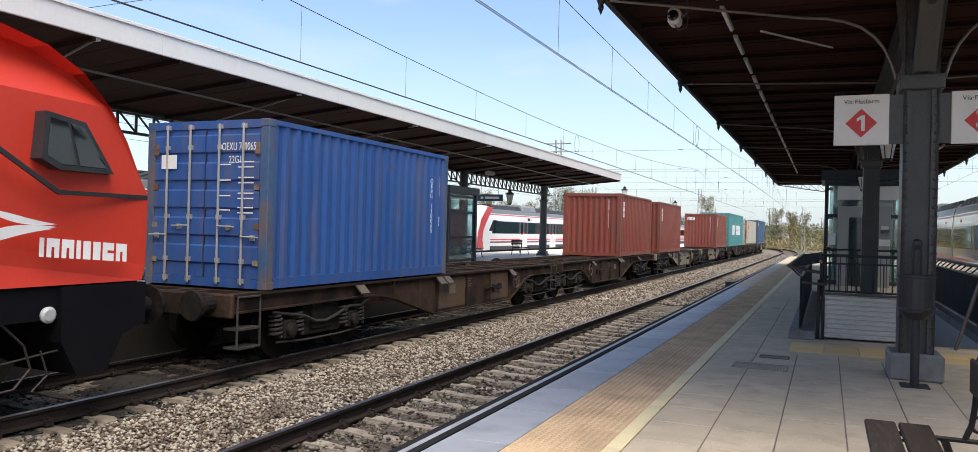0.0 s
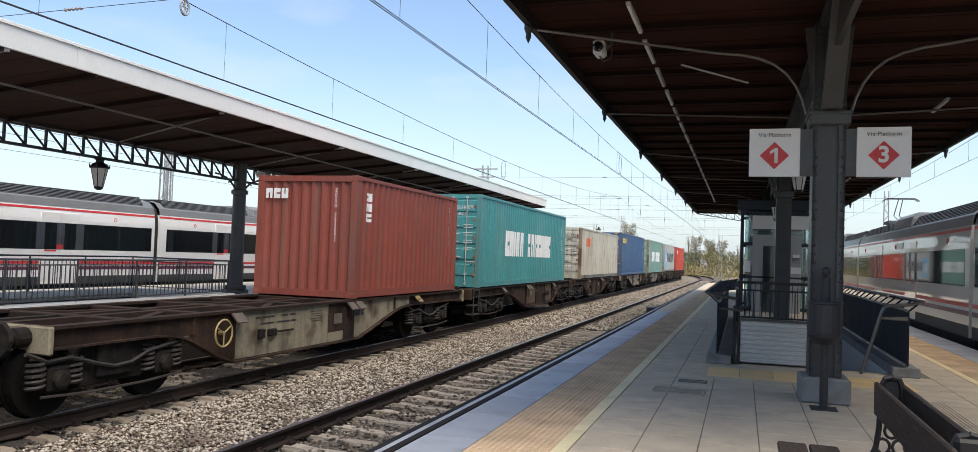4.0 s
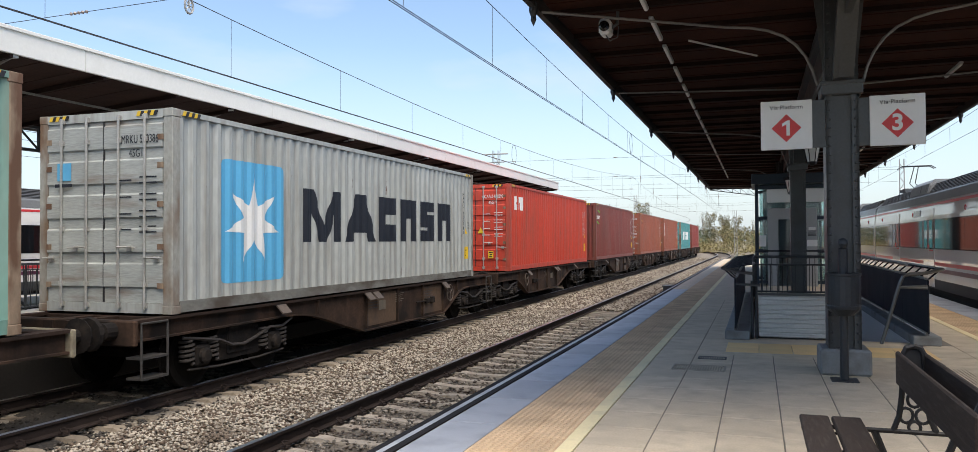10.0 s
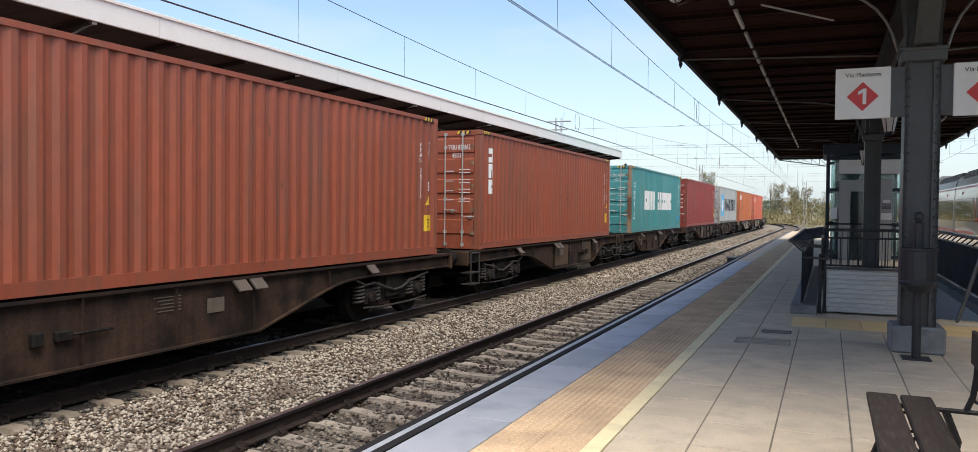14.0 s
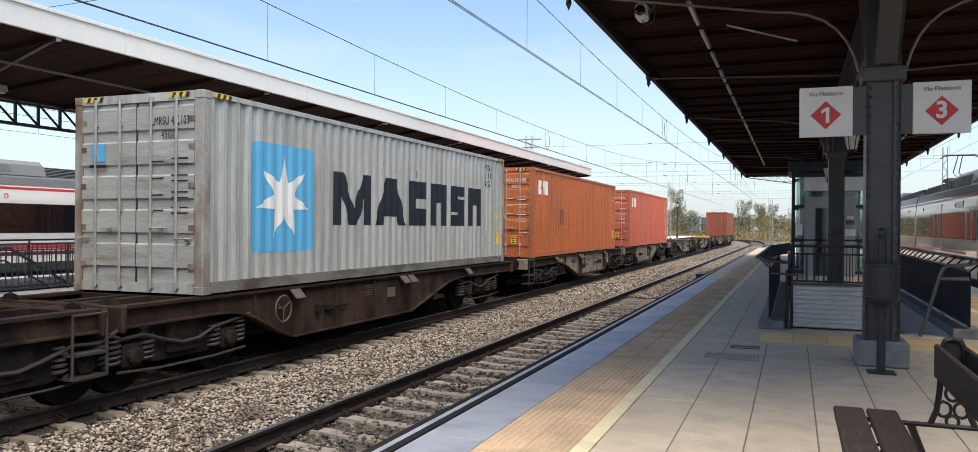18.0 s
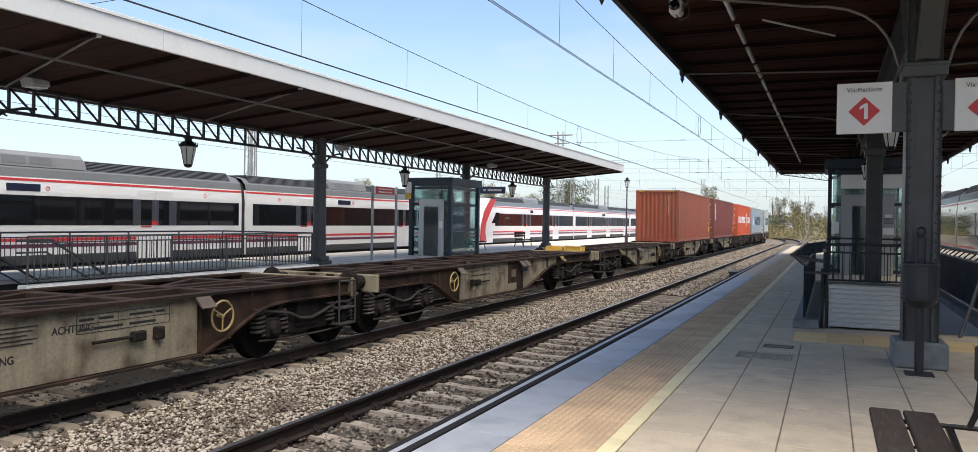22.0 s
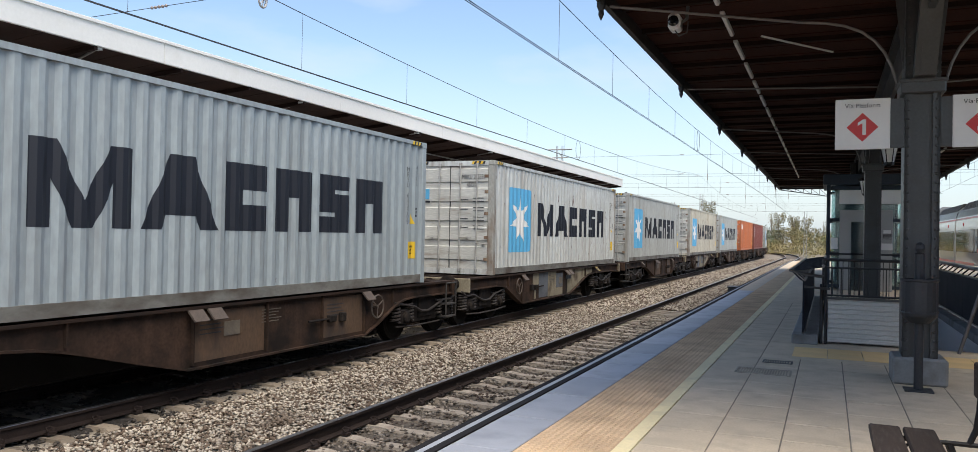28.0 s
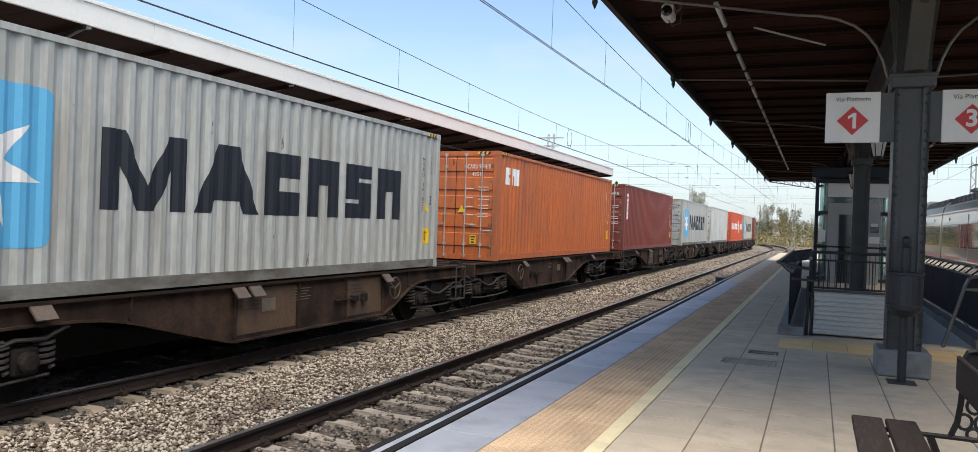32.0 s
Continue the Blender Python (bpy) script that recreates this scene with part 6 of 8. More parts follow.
def locomotive():
    """The red engine, seen from its trailing cab; y grows towards its tail end."""
    c = thing("locomotive", "red diesel locomotive with black underframe and rounded cab", "locomotive")
    HW = 1.48
    # side outline along y (tail at 0) and z above the rails
    out = [(-20.0, 1.42), (-0.06, 1.42), (0.0, 1.6), (0.02, 2.45), (-0.10, 2.60), (-0.35, 3.05), (-0.62, 3.42), (-0.95, 3.75), (-1.35, 3.98), (-1.9, 4.10), (-20.0, 4.14)]
    b = B()
    n = len(out)
    rings = []
    for sx, ins in ((-1, 0.30), (-1, 0.0), (1, 0.0), (1, 0.30)):
        ring = []
        for y, z in out:
            taper = 0.0 if y < -2.2 else 0.16 * ((y + 2.2) / 2.2) ** 2
            top = max(0.0, (z - 3.3) / 0.85)
            ring.append(b.verts.new((sx * (HW - taper - (ins * top * 1.4) - 0.22 * top ** 2), y, z)))
        rings.append(ring)
    for r0, r1 in zip(rings, rings[1:]):
        for i in range(n):
            j = (i + 1) % n
            try:
                b.faces.new((r0[i], r0[j], r1[j], r1[i]))
            except ValueError:
                pass
    b.faces.new(rings[0]), b.faces.new(rings[-1])
    part("body", b, M_LOCORED, c, "red painted body shell")
    X = HW

    def hug(b):
        """Draw what lies on the side in with the taper of the cab."""
        for v in b.verts:
            y, z = v.co.y, v.co.z
            t = (0.0 if y < -2.2 else 0.16 * ((y + 2.2) / 2.2) ** 2) + 0.22 * max(0.0, (z - 3.3) / 0.85) ** 2
            v.co.x -= math.copysign(t, v.co.x)
        return b
    b = B()
    prism(b, [(-1.52, 2.76), (-1.48, 3.26), (-0.98, 3.20), (-0.56, 2.66), (-1.30, 2.66)], "x", X - 0.2, X + 0.012)
    prism(b, [(-1.52, 2.76), (-1.48, 3.26), (-0.98, 3.20), (-0.56, 2.66), (-1.30, 2.66)], "x", -X + 0.2, -X - 0.012)
    win = part("side_window", hug(b), M_IRONDK, c, "black-framed cab side window")
    b = B()
    for sx in (-1, 1):
        prism(b, [(-1.46, 2.80), (-1.43, 3.20), (-1.22, 3.17), (-1.08, 2.72), (-1.28, 2.72)], "x", sx * (X - 0.1), sx * (X + 0.016))
        prism(b, [(-1.18, 3.165), (-1.01, 3.15), (-0.67, 2.72), (-1.04, 2.72)], "x", sx * (X - 0.1), sx * (X + 0.016))
    part("pane", hug(b), M_DKWIN, win)
    b = B()
    for sx in (-1, 1):
        for p, q in (((-3.2, 3.55), (-1.3, 2.42)), ((-1.3, 2.42), (0.0, 2.42))):
            dy, dz = q[0] - p[0], q[1] - p[1]
            ln = math.hypot(dy, dz)
            ny, nz = -dz / ln * 0.025, dy / ln * 0.025
            prism(b, [(p[0] - ny, p[1] - nz), (q[0] - ny, q[1] - nz), (q[0] + ny, q[1] + nz), (p[0] + ny, p[1] + nz)], "x", sx * (X - 0.02), sx * (X + 0.008))
    part("body_seam", hug(b), M_BLACK, c)
    # brand word and sweeping lines as plain white shapes
    me = letters([0.05, 0.14, 0.14, 0.05, 0.09, 0.09, 0.14, 0.14], 0.20, 0.03, "nbbnnnrb", M_WHITELET)
    part("lettering", me, None, c, "white painted lettering blocks", at=Matrix.Translation((X - 0.035, -0.95, 1.80)) @ SIDE @ Matrix(((1, 0.15, 0, 0), (0, 1, 0, 0), (0, 0, 1, 0), (0, 0, 0, 1))))
    b = B()
    for y0, z0, y1, z1, w in ((-1.95, 2.17, -1.32, 2.08, 0.05), (-1.98, 1.99, -1.32, 2.05, 0.055), (-2.25, 1.86, -1.36, 2.03, 0.06)):
        up, lo = [], []
        for k in range(9):
            q = k / 8
            y, z = y0 + (y1 - y0) * q, z0 + (z1 - z0) * (1 - (1 - q) ** 2)
            t = w * math.sin(math.pi * min(1.0, 0.12 + 0.88 * q)) ** 0.5 * (1 - 0.75 * q)
            up.append((y, z + t))
            lo.append((y, z - t))
        prism(b, up + lo[::-1], "x", X, X + 0.01)
    hug(b)
    part("sweep_mark", b, M_WHITELET, c)
    b = B()
    box(b, -1.30, 1.30, -20.0, -0.1, 1.05, 1.415)
    part("frame_skirt", b, M_LOCOBLK, c, "black frame skirt")
    b = B()
    prism(b, [(-1.15, 1.40), (-0.02, 1.40), (-0.02, 0.92), (-0.35, 0.80), (-0.55, 0.42), (-0.95, 0.42), (-1.15, 0.80)], "x", -1.36, 1.36)
    part("buffer_beam", b, M_LOCOBLK, c)
    for sx in (-1, 1):
        b = B()
        lathe(b, [(0.15, -0.1), (0.15, 0.25), (0.11, 0.27), (0.11, 0.42), (0.26, 0.44), (0.24, 0.5)], 14, (sx * 0.9, 0, 1.06), "y")
        part("buffer", b, M_BOGIE, c)
    b = B()
    prism(b, [(-4.6, 0.35), (-1.7, 0.35), (-1.5, 0.6), (-2.2, 1.0), (-4.2, 1.0)], "x", 0.95, 1.12)
    prism(b, [(-4.6, 0.35), (-1.7, 0.35), (-1.5, 0.6), (-2.2, 1.0), (-4.2, 1.0)], "x", -1.12, -0.95)
    bog = part("bogie", b, M_BOGIE, c)
    for y in (-2.35, -4.1):
        for sx in (-1, 1):
            part("wheel", BG["wheel"], None, bog, at=pose(sx * 0.84, y, 0.5, 0, 0, 180 if sx > 0 else 0))
            part("axle_box", BG["box"], None, bog, at=pose(sx * 1.16, y, 0.5, 0, 0, 0 if sx > 0 else 180))
    b = B()
    rod(b, (1.22, -1.98, 0.45), (1.22, -1.98, 0.95), 0.075, 10)
    rod(b, (1.22, -1.98, 0.40), (1.22, -1.98, 0.52), 0.11, 10)
    rod(b, (1.22, -1.98, 0.88), (1.22, -1.98, 1.0), 0.10, 10)
    part("damper", b, M_STEELW["grey"], bog)
    b = B()
    tube(b, [(1.24, -1.75, 1.05), (1.25, -1.5, 0.8), (1.25, -1.42, 0.55), (1.25, -1.6, 0.36), (1.24, -1.85, 0.34)], 0.014, 6)
    tube(b, [(1.24, -1.30, 0.72), (1.25, -1.22, 0.45), (1.25, -1.4, 0.30)], 0.012, 6)
    tube(b, [(1.24, -1.9, 0.62), (1.24, -1.1, 0.70)], 0.012, 6)
    part("cable", b, M_SPRING, bog)
    b = B()
    lathe(b, [(0.085, 0.0), (0.09, 0.03), (0.06, 0.05)], 14, (1.39, -1.35, 1.12), "x")
    part("round_filter", b, M_GALV, c)
    return c


M_LOCORED = mat("locomotive_red_paint", (0.56, 0.042, 0.022), 0.38, 0, 0.06, 0.6, 20, 0.02, dirt=(0.42, 0.05, 0.035), dirt_at=(0.55, 0.85))
M_LOCOBLK = mat("locomotive_black_paint", (0.006, 0.006, 0.008), 0.6, 0, 0.2, 2, 30, 0.05, spec=0.12)
ROLLING.append((locomotive(), 7.1, RAIL_Z, 0.0))


def motions():
    """The goods train runs by, every wagon and load along the line."""
    for ob, start, z, turn in ROLLING:
        rows = []
        for k in range(33):
            rows.append((float(k), ride(start - travelled(float(k)), z, turn)))
        walk(ob, rows)




# ---- signs, lamps and furniture of the near platform ----
def platform_sign(x, number, label):
    s = thing("platform_sign", label, "sign", pose(x, 9.29, 2.745), group="platform number signs")
    b = B()
    box(b, -0.268, 0.268, 0.0, 0.035, -0.272, 0.272, 0.006)
    part("panel", b, M_SIGN, s)
    b = B()
    prism(b, [(-0.155, -0.035), (0, -0.19), (0.155, -0.035), (0, 0.12)], "y", -0.004, 0.0)
    part("diamond", b, M_RED, s, "red enamel diamond")
    if number == "1":
        b = B()
        prism(b, [(0.0, -0.075), (0.032, -0.075), (0.032, 0.075), (0.006, 0.075), (-0.04, 0.045), (-0.04, 0.015), (0.0, 0.038)], "z", 0, 0.003)
        me = mesh_of("number", b, M_SIGN)
    else:
        me = text_mesh(number, 0.215, M_SIGN, bold=0.006)
    part("number", me, None, s, at=pose(0, -0.006, -0.035) @ FRONT @ Matrix.Diagonal((1.12, 1.12, 1, 1)))
    part("lettering", text_mesh("Vía·Platform", 0.066, M_BLACK, 1.05), None, s, at=pose(0, -0.004, 0.195) @ FRONT)
    side = 1 if x < PC else -1
    b = B()
    box(b, *sorted((side * 0.268, side * 0.40)), 0.02, 0.06, -0.26, 0.26)
    part("mounting_plate", b, M_IRON, s)
    return s


platform_sign(0.315, "1", "white platform sign with red diamond and number one")
platform_sign(1.425, "3", "white platform sign with red diamond and number three")


def litter_bin():
    s = thing("litter_bin", "dark grey metal litter bin on a single post", "litter bin", pose(0.84, 8.93, 0))
    b = B()
    box(b, -0.13, 0.13, -0.13, 0.13, 0, 0.012)
    part("base_plate", b, M_IRONDK, s)
    b = B()
    lathe(b, [(0.042, 0.012), (0.042, 1.05), (0.05, 1.06), (0.05, 1.37), (0.03, 1.38), (0.05, 1.42), (0.045, 1.46), (0.015, 1.485)], 12)
    part("post", b, M_IRONDK, s)
    b = B()
    lathe(b, [(0.09, 0.68), (0.165, 0.75), (0.17, 0.78), (0.165, 0.79), (0.165, 1.09), (0.175, 1.10), (0.175, 1.12), (0.155, 1.12), (0.15, 0.80), (0.06, 0.72)], 20, (0, -0.02, 0))
    part("drum", b, M_IRONDK, s)
    b = B()
    for k in range(14):
        a = math.pi * (1.08 + 0.84 * k / 13)
        lathe(b, [(0.008, 0.0), (0.006, 0.006)], 5, (0.166 * math.cos(a), -0.02 + 0.166 * math.sin(a) - 0.004, 0.80), "y")
    tagged(part("vented_band", b, M_BLACK, s), kind="stuff")


litter_bin()


def bench():
    s = thing("platform_bench", "double-sided bench with dark slats and scrolled cast-iron ends", "bench", pose(0.80, 4.05, 0))
    L = 0.85
    for y in (-L + 0.08, L - 0.08):
        b = B()
        # upright pair leaning together to the back board
        for sx in (-1, 1):
            tube(b, [(sx * 0.105, y, 0.42), (sx * 0.075, y, 0.50), (sx * 0.062, y, 0.60), (sx * 0.055, y, 0.72), (sx * 0.05, y, 0.84), (sx * 0.035, y, 0.875), (0, y, 0.885)], 0.016, 6)
        for cx, cz, r in ((0, 0.655, 0.024), (0, 0.59, 0.034), (-0.042, 0.505, 0.036), (0.042, 0.505, 0.036), (0, 0.44, 0.03)):
            ring = [(cx + r * math.cos(2 * math.pi * k / 12), y, cz + 1.15 * r * math.sin(2 * math.pi * k / 12)) for k in range(13)]
            tube(b, ring, 0.009, 5)
        tube(b, [(-0.57, y, 0.415), (0.57, y, 0.415)], 0.015, 6)
        for sx in (-1, 1):
            tube(b, [(sx * 0.56, y, 0.41), (sx * 0.50, y, 0.25), (sx * 0.55, y, 0.10), (sx * 0.60, y, 0.015)], 0.02, 6)
            tube(b, [(sx * 0.20, y, 0.41), (sx * 0.14, y, 0.25), (sx * 0.17, y, 0.10), (sx * 0.22, y, 0.015)], 0.02, 6)
            for cx, cz, r in ((0.38, 0.33, 0.055), (0.30, 0.22, 0.05), (0.44, 0.22, 0.05), (0.36, 0.12, 0.045)):
                ring = [(sx * cx + r * math.cos(2 * math.pi * k / 12), y, cz + r * math.sin(2 * math.pi * k / 12)) for k in range(13)]
                tube(b, ring, 0.009, 5)
        part("cast_end", b, M_CASTIRON, s, "black scrolled cast-iron end")
    for sx in (-1, 1):
        for x in (0.505, 0.335):
            b = B()
            box(b, sx * x - 0.078, sx * x + 0.078, -L, L, 0.43, 0.462, 0.008)
            part("seat_slat", b, M_SLAT, s)
    for sx in (-1, 1):
        b = B()
        box(b, *sorted((sx * 0.052, sx * 0.078)), -L, L, 0.66, 0.845, 0.008)
        part("back_board", b, M_SLAT, s)
    for y in (-L + 0.06, L - 0.06):
        b = B()
        box(b, -0.05, 0.05, y - 0.022, y + 0.022, 0.63, 0.875, 0.012)
        part("end_cap", b, M_CASTIRON, s)


bench()


def dome_camera():
    s = thing("security_camera", "small white and black security camera under the canopy", "camera", pose(-1.70, 9.35, 4.02))
    b = B()
    box(b, -0.07, 0.07, -0.14, 0.10, -0.09, 0.10, 0.03)
    part("housing", b, M_WHITE, s)
    b = B()
    lathe(b, [(0.062, 0.02), (0.062, -0.03), (0.035, -0.045)], 14, (0, -0.13, 0.0), "y")
    part("lens", b, M_DKWIN, s)
    b = B()
    tube(b, [(0.05, 0, 0.0), (0.13, 0, 0.05), (0.14, 0, 0.20)], 0.02, 6)
    tube(b, [(0.0, -0.05, -0.08), (0.05, -0.05, -0.16), (0.14, -0.03, -0.12), (0.15, 0, 0.02)], 0.008, 5)
    part("bracket", b, M_IRON, s)


dome_camera()


def lantern_mesh_parts(s, z=0.0, k=1.0):
    b = B()
    n = 6
    prof = [(0.10, -0.62), (0.20, -0.14), (0.215, -0.12)]
    lathe(b, [(r * k, z + h * k) for r, h in prof], n)
    part("glass", b, M_LAMPGLASS, s, "milky glass sides")
    b = B()
    lathe(b, [(r * k, z + h * k) for r, h in [(0.245, -0.13), (0.25, -0.09), (0.17, 0.0), (0.10, 0.03), (0.10, 0.09), (0.14, 0.10), (0.14, 0.13), (0.05, 0.16), (0.015, 0.22)]], n)
    for q in range(n):
        a = 2 * math.pi * q / n
        rod(b, (0.103 * k * math.cos(a), 0.103 * k * math.sin(a), z - 0.62 * k), (0.203 * k * math.cos(a), 0.203 * k * math.sin(a), z - 0.14 * k), 0.012 * k, 4)
        rod(b, (0.24 * k * math.cos(a), 0.24 * k * math.sin(a), z - 0.10 * k), (0.25 * k * math.cos(a), 0.25 * k * math.sin(a), z + 0.0), 0.02 * k, 4, 0.004)
    lathe(b, [(0.11 * k, z - 0.60 * k), (0.11 * k, z - 0.65 * k), (0.05 * k, z - 0.69 * k)], n)
    part("cap", b, M_CASTIRON, s, "black iron cap and ribs")


def hanging_lantern(x, y, z, top, k=1.0, label="black iron hanging lantern with milky glass"):
    s = thing("hanging_lantern", label, "lamp", pose(x, y, z), group="hanging lanterns")
    lantern_mesh_parts(s, 0.0, k)
    b = B()
    rod(b, (0, 0, 0.2 * k), (0, 0, top - z), 0.018, 6)
    part("stem", b, M_CASTIRON, s)
    return s


hanging_lantern(0.93, 15.0, 3.3, 4.18, 0.75)
hanging_lantern(0.93, 24.5, 3.3, 4.18, 0.75)
for y in (4.3, 15.4, 26.6, 37.85):
    hanging_lantern(FC_X, y, 3.40, 3.56, 0.95)


b = B()
tube(b, [(-0.87, 11.08, 4.226), (0.02, 12.35, 4.226)], 0.014, 6)
tagged(new("conduit", mesh_of("conduit", b, M_SIGN)), "thin pale conduit fixed under the dark soffit", "conduit")


def strip_light(x, y):
    s = thing("strip_light", "slim pale strip light along the canopy soffit", "lamp", pose(x, y, 4.13), group="strip lights on the soffit")
    b = B()
    box(b, -0.028, 0.028, -0.52, 0.52, -0.035, 0.0, 0.006)
    part("housing", b, M_GALV, s)
    b = B()
    box(b, -0.02, 0.02, -0.5, 0.5, -0.055, -0.035, 0.006)
    part("tube", b, M_SIGN, s)
    return s


sl = strip_light(-1.17, 5.62)
for k in range(2, 22):
    copy_thing(sl, pose(-1.17, 4.2 + 1.42 * k, 4.13))
for k in range(8):
    copy_thing(sl, pose(2.92, 8.2 + 2.84 * k, 4.13))


def floor_grate(x0, x1, y0, y1, label, material):
    s = thing("floor_grate", label, "grate", pose(0, 0, 0.002))
    b = B()
    for a, c, d, e in ((x0, x1, y0, y0 + 0.02), (x0, x1, y1 - 0.02, y1), (x0, x0 + 0.02, y0 + 0.02, y1 - 0.02), (x1 - 0.02, x1, y0 + 0.02, y1 - 0.02)):
        box(b, a, c, d, e, -0.01, 0.006)
    part("frame", b, material, s)
    b = B()
    x = x0 + 0.03
    while x < x1 - 0.03:
        box(b, x, x + 0.012, y0 + 0.02, y1 - 0.02, -0.01, 0.004)
        x += 0.028
    tagged(part("grating", b, material, s), kind="stuff")


floor_grate(-0.95, -0.36, 9.12, 9.52, "worn cast drain cover set in the paving", M_GRATEPALE)
floor_grate(-0.72, -0.38, 10.02, 10.24, "small dark drain grate set in the paving", M_GRATE)


# ---- stairwell on the near platform ----
def guard_side(x, out, y0, y1):
    """A dark sheet guard on a kerb, with a leaning louvred hand-rest; out is the side it leans to."""
    s = thing("stair_guard", "navy sheet-metal stair guard with leaning louvred rail", "railing", pose(x, 0, 0), group="guards round the stairs")
    b = B()
    box(b, *sorted((-out * 0.20, out * 0.15)), y0 - 0.05, y1, 0.0, 0.13, 0.012)
    part("kerb", b, M_PLINTH, s, "grey concrete kerb")
    y = y0
    while y < y1 - 0.1:
        y2 = min(y + 2.0, y1)
        b = B()
        prism(b, [(-0.012, 0.16), (0.012, 0.16), (0.012, 0.90), (-0.012, 0.90)], "y", y + 0.006, y2 - 0.006)
        part("panel", b, M_NAVY, s)
        for yy in (y + 0.10, y2 - 0.10):
            b = B()
            box(b, -0.02, 0.02, yy - 0.02, yy + 0.02, 0.13, 0.18)
            part("foot", b, M_STEELDK, s)
        b = B()
        tube(b, [(-out * 0.024, y + 0.02, 0.17), (-out * 0.024, y2 - 0.02, 0.17)], 0.012, 6)
        part("lower_rail", b, M_STEELDK, s)
        y = y2
    for (px, pz), r in (((-out * 0.02, 0.92), 0.018), ((out * 0.18, 1.05), 0.024), ((-out * 0.26, 1.12), 0.022)):
        b = B()
        tube(b, [(px, y0, pz), (px, y1, pz)], r, 8)
        part("rail", b, M_STEELDK, s)
    y = y0 + 0.10
    while y < y1 - 0.3:
        b = B()
        prism(b, [(out * 0.17, 1.03), (out * 0.17, 1.05), (-out * 0.25, 1.12), (-out * 0.25, 1.10)], "y", y, y + 0.22)
        part("louvre", b, M_NAVY, s)
        b = B()
        prism(b, [(0.0, 0.90), (out * 0.03, 0.90), (out * 0.17, 1.03), (out * 0.15, 1.04)], "y", y, y + 0.03)
        part("bracket", b, M_NAVY, s)
        y += 0.62
    b = B()
    tube(b, [(out * 0.18, y0, 1.05), (-out * 0.02, y0 - 0.01, 1.0), (-out * 0.26, y0, 0.97)], 0.024, 8)
    tube(b, [(-out * 0.01, y0, 0.82), (-out * 0.35, y0, 0.80)], 0.018, 8)
    part("end_rail", b, M_STEELDK, s)
    return s


guard_side(-0.325, -1, 12.15, 21.0)
guard_side(2.21, 1, 12.15, 21.0)


def stair_front():
    s = thing("stair_screen", "ribbed galvanised screen with black railing across the stairs", "railing", pose(0, 12.32, 0))
    b = B()
    n, z0, z1 = 9, 0.03, 0.64
    prof = []
    for k in range(n):
        z = z0 + (z1 - z0) * k / n
        h = (z1 - z0) / n
        prof += [(0.0, z), (-0.012, z + h * 0.2), (-0.012, z + h * 0.75), (0.0, z + h * 0.9)]
    prof.append((0.0, z1))
    back = [(0.02, z) for _, z in prof[::-1]]
    prism(b, prof + back, "x", 0.0, 1.02)
    part("ribbed_screen", b, M_GALV, s, "horizontally ribbed galvanised sheet")
    b = B()
    box(b, -0.02, 1.06, -0.03, 0.03, 0.645, 0.68)
    part("top_channel", b, M_IRON, s)
    for x in (-0.09, -0.03):
        b = B()
        tube(b, [(x, 0, 0), (x, 0, 0.86)], 0.02, 8)
        part("post", b, M_IRONDK, s)
    return s


stair_front()


def bar_fence(name, label, p, q, z0, z1, top, pitch=0.12, material=None, r=0.009):
    s = thing(name, label, "railing", pose(0, 0, 0))
    p, q = Vector(p), Vector(q)
    n = int((q - p).length / pitch)
    for zz, rr in ((z0, 0.014), (z1, 0.014), (top, 0.022)):
        b = B()
        rod(b, (p.x, p.y, zz), (q.x, q.y, zz), rr, 8)
        part("rail", b, material or M_IRONDK, s)
    bar = mesh_of("bar", rod(B(), (0, 0, z0), (0, 0, z1), r, 6), material or M_IRONDK)
    for k in range(n + 1):
        c = p + (q - p) * (k / n)
        part("bar", bar, None, s, at=pose(c.x, c.y, 0))
    post = mesh_of("post", rod(B(), (0, 0, z0 - 0.08), (0, 0, top), 0.022, 8), material or M_IRONDK)
    m = max(1, round((q - p).length / 1.9))
    for k in range(m + 1):
        c = p + (q - p) * (k / m)
        part("post", post, None, s, at=pose(c.x, c.y, 0))
    return s


bar_fence("stair_railing", "black bar railing over the stair screen", (-0.05, 21.1, 0), (2.1, 21.1, 0), 0.08, 1.05, 1.18)
bar_fence("stair_railing", "black bar railing standing on the ribbed stair screen", (-0.06, 12.36, 0), (1.1, 12.36, 0), 0.70, 1.10, 1.215, 0.115)

b = B()
tube(b, [(1.62, 12.15, 0.0), (1.86, 12.13, 0.86), (1.90, 12.13, 0.95), (1.95, 12.13, 0.98), (2.20, 12.13, 1.0)], 0.024, 8)
tube(b, [(1.86, 12.13, 0.80), (2.20, 12.15, 0.79)], 0.018, 8)
tagged(new("stair_handrail", mesh_of("stair_handrail", b, M_STEELDK)), "slanting tubular steel handrail at the stairs", "handrail")

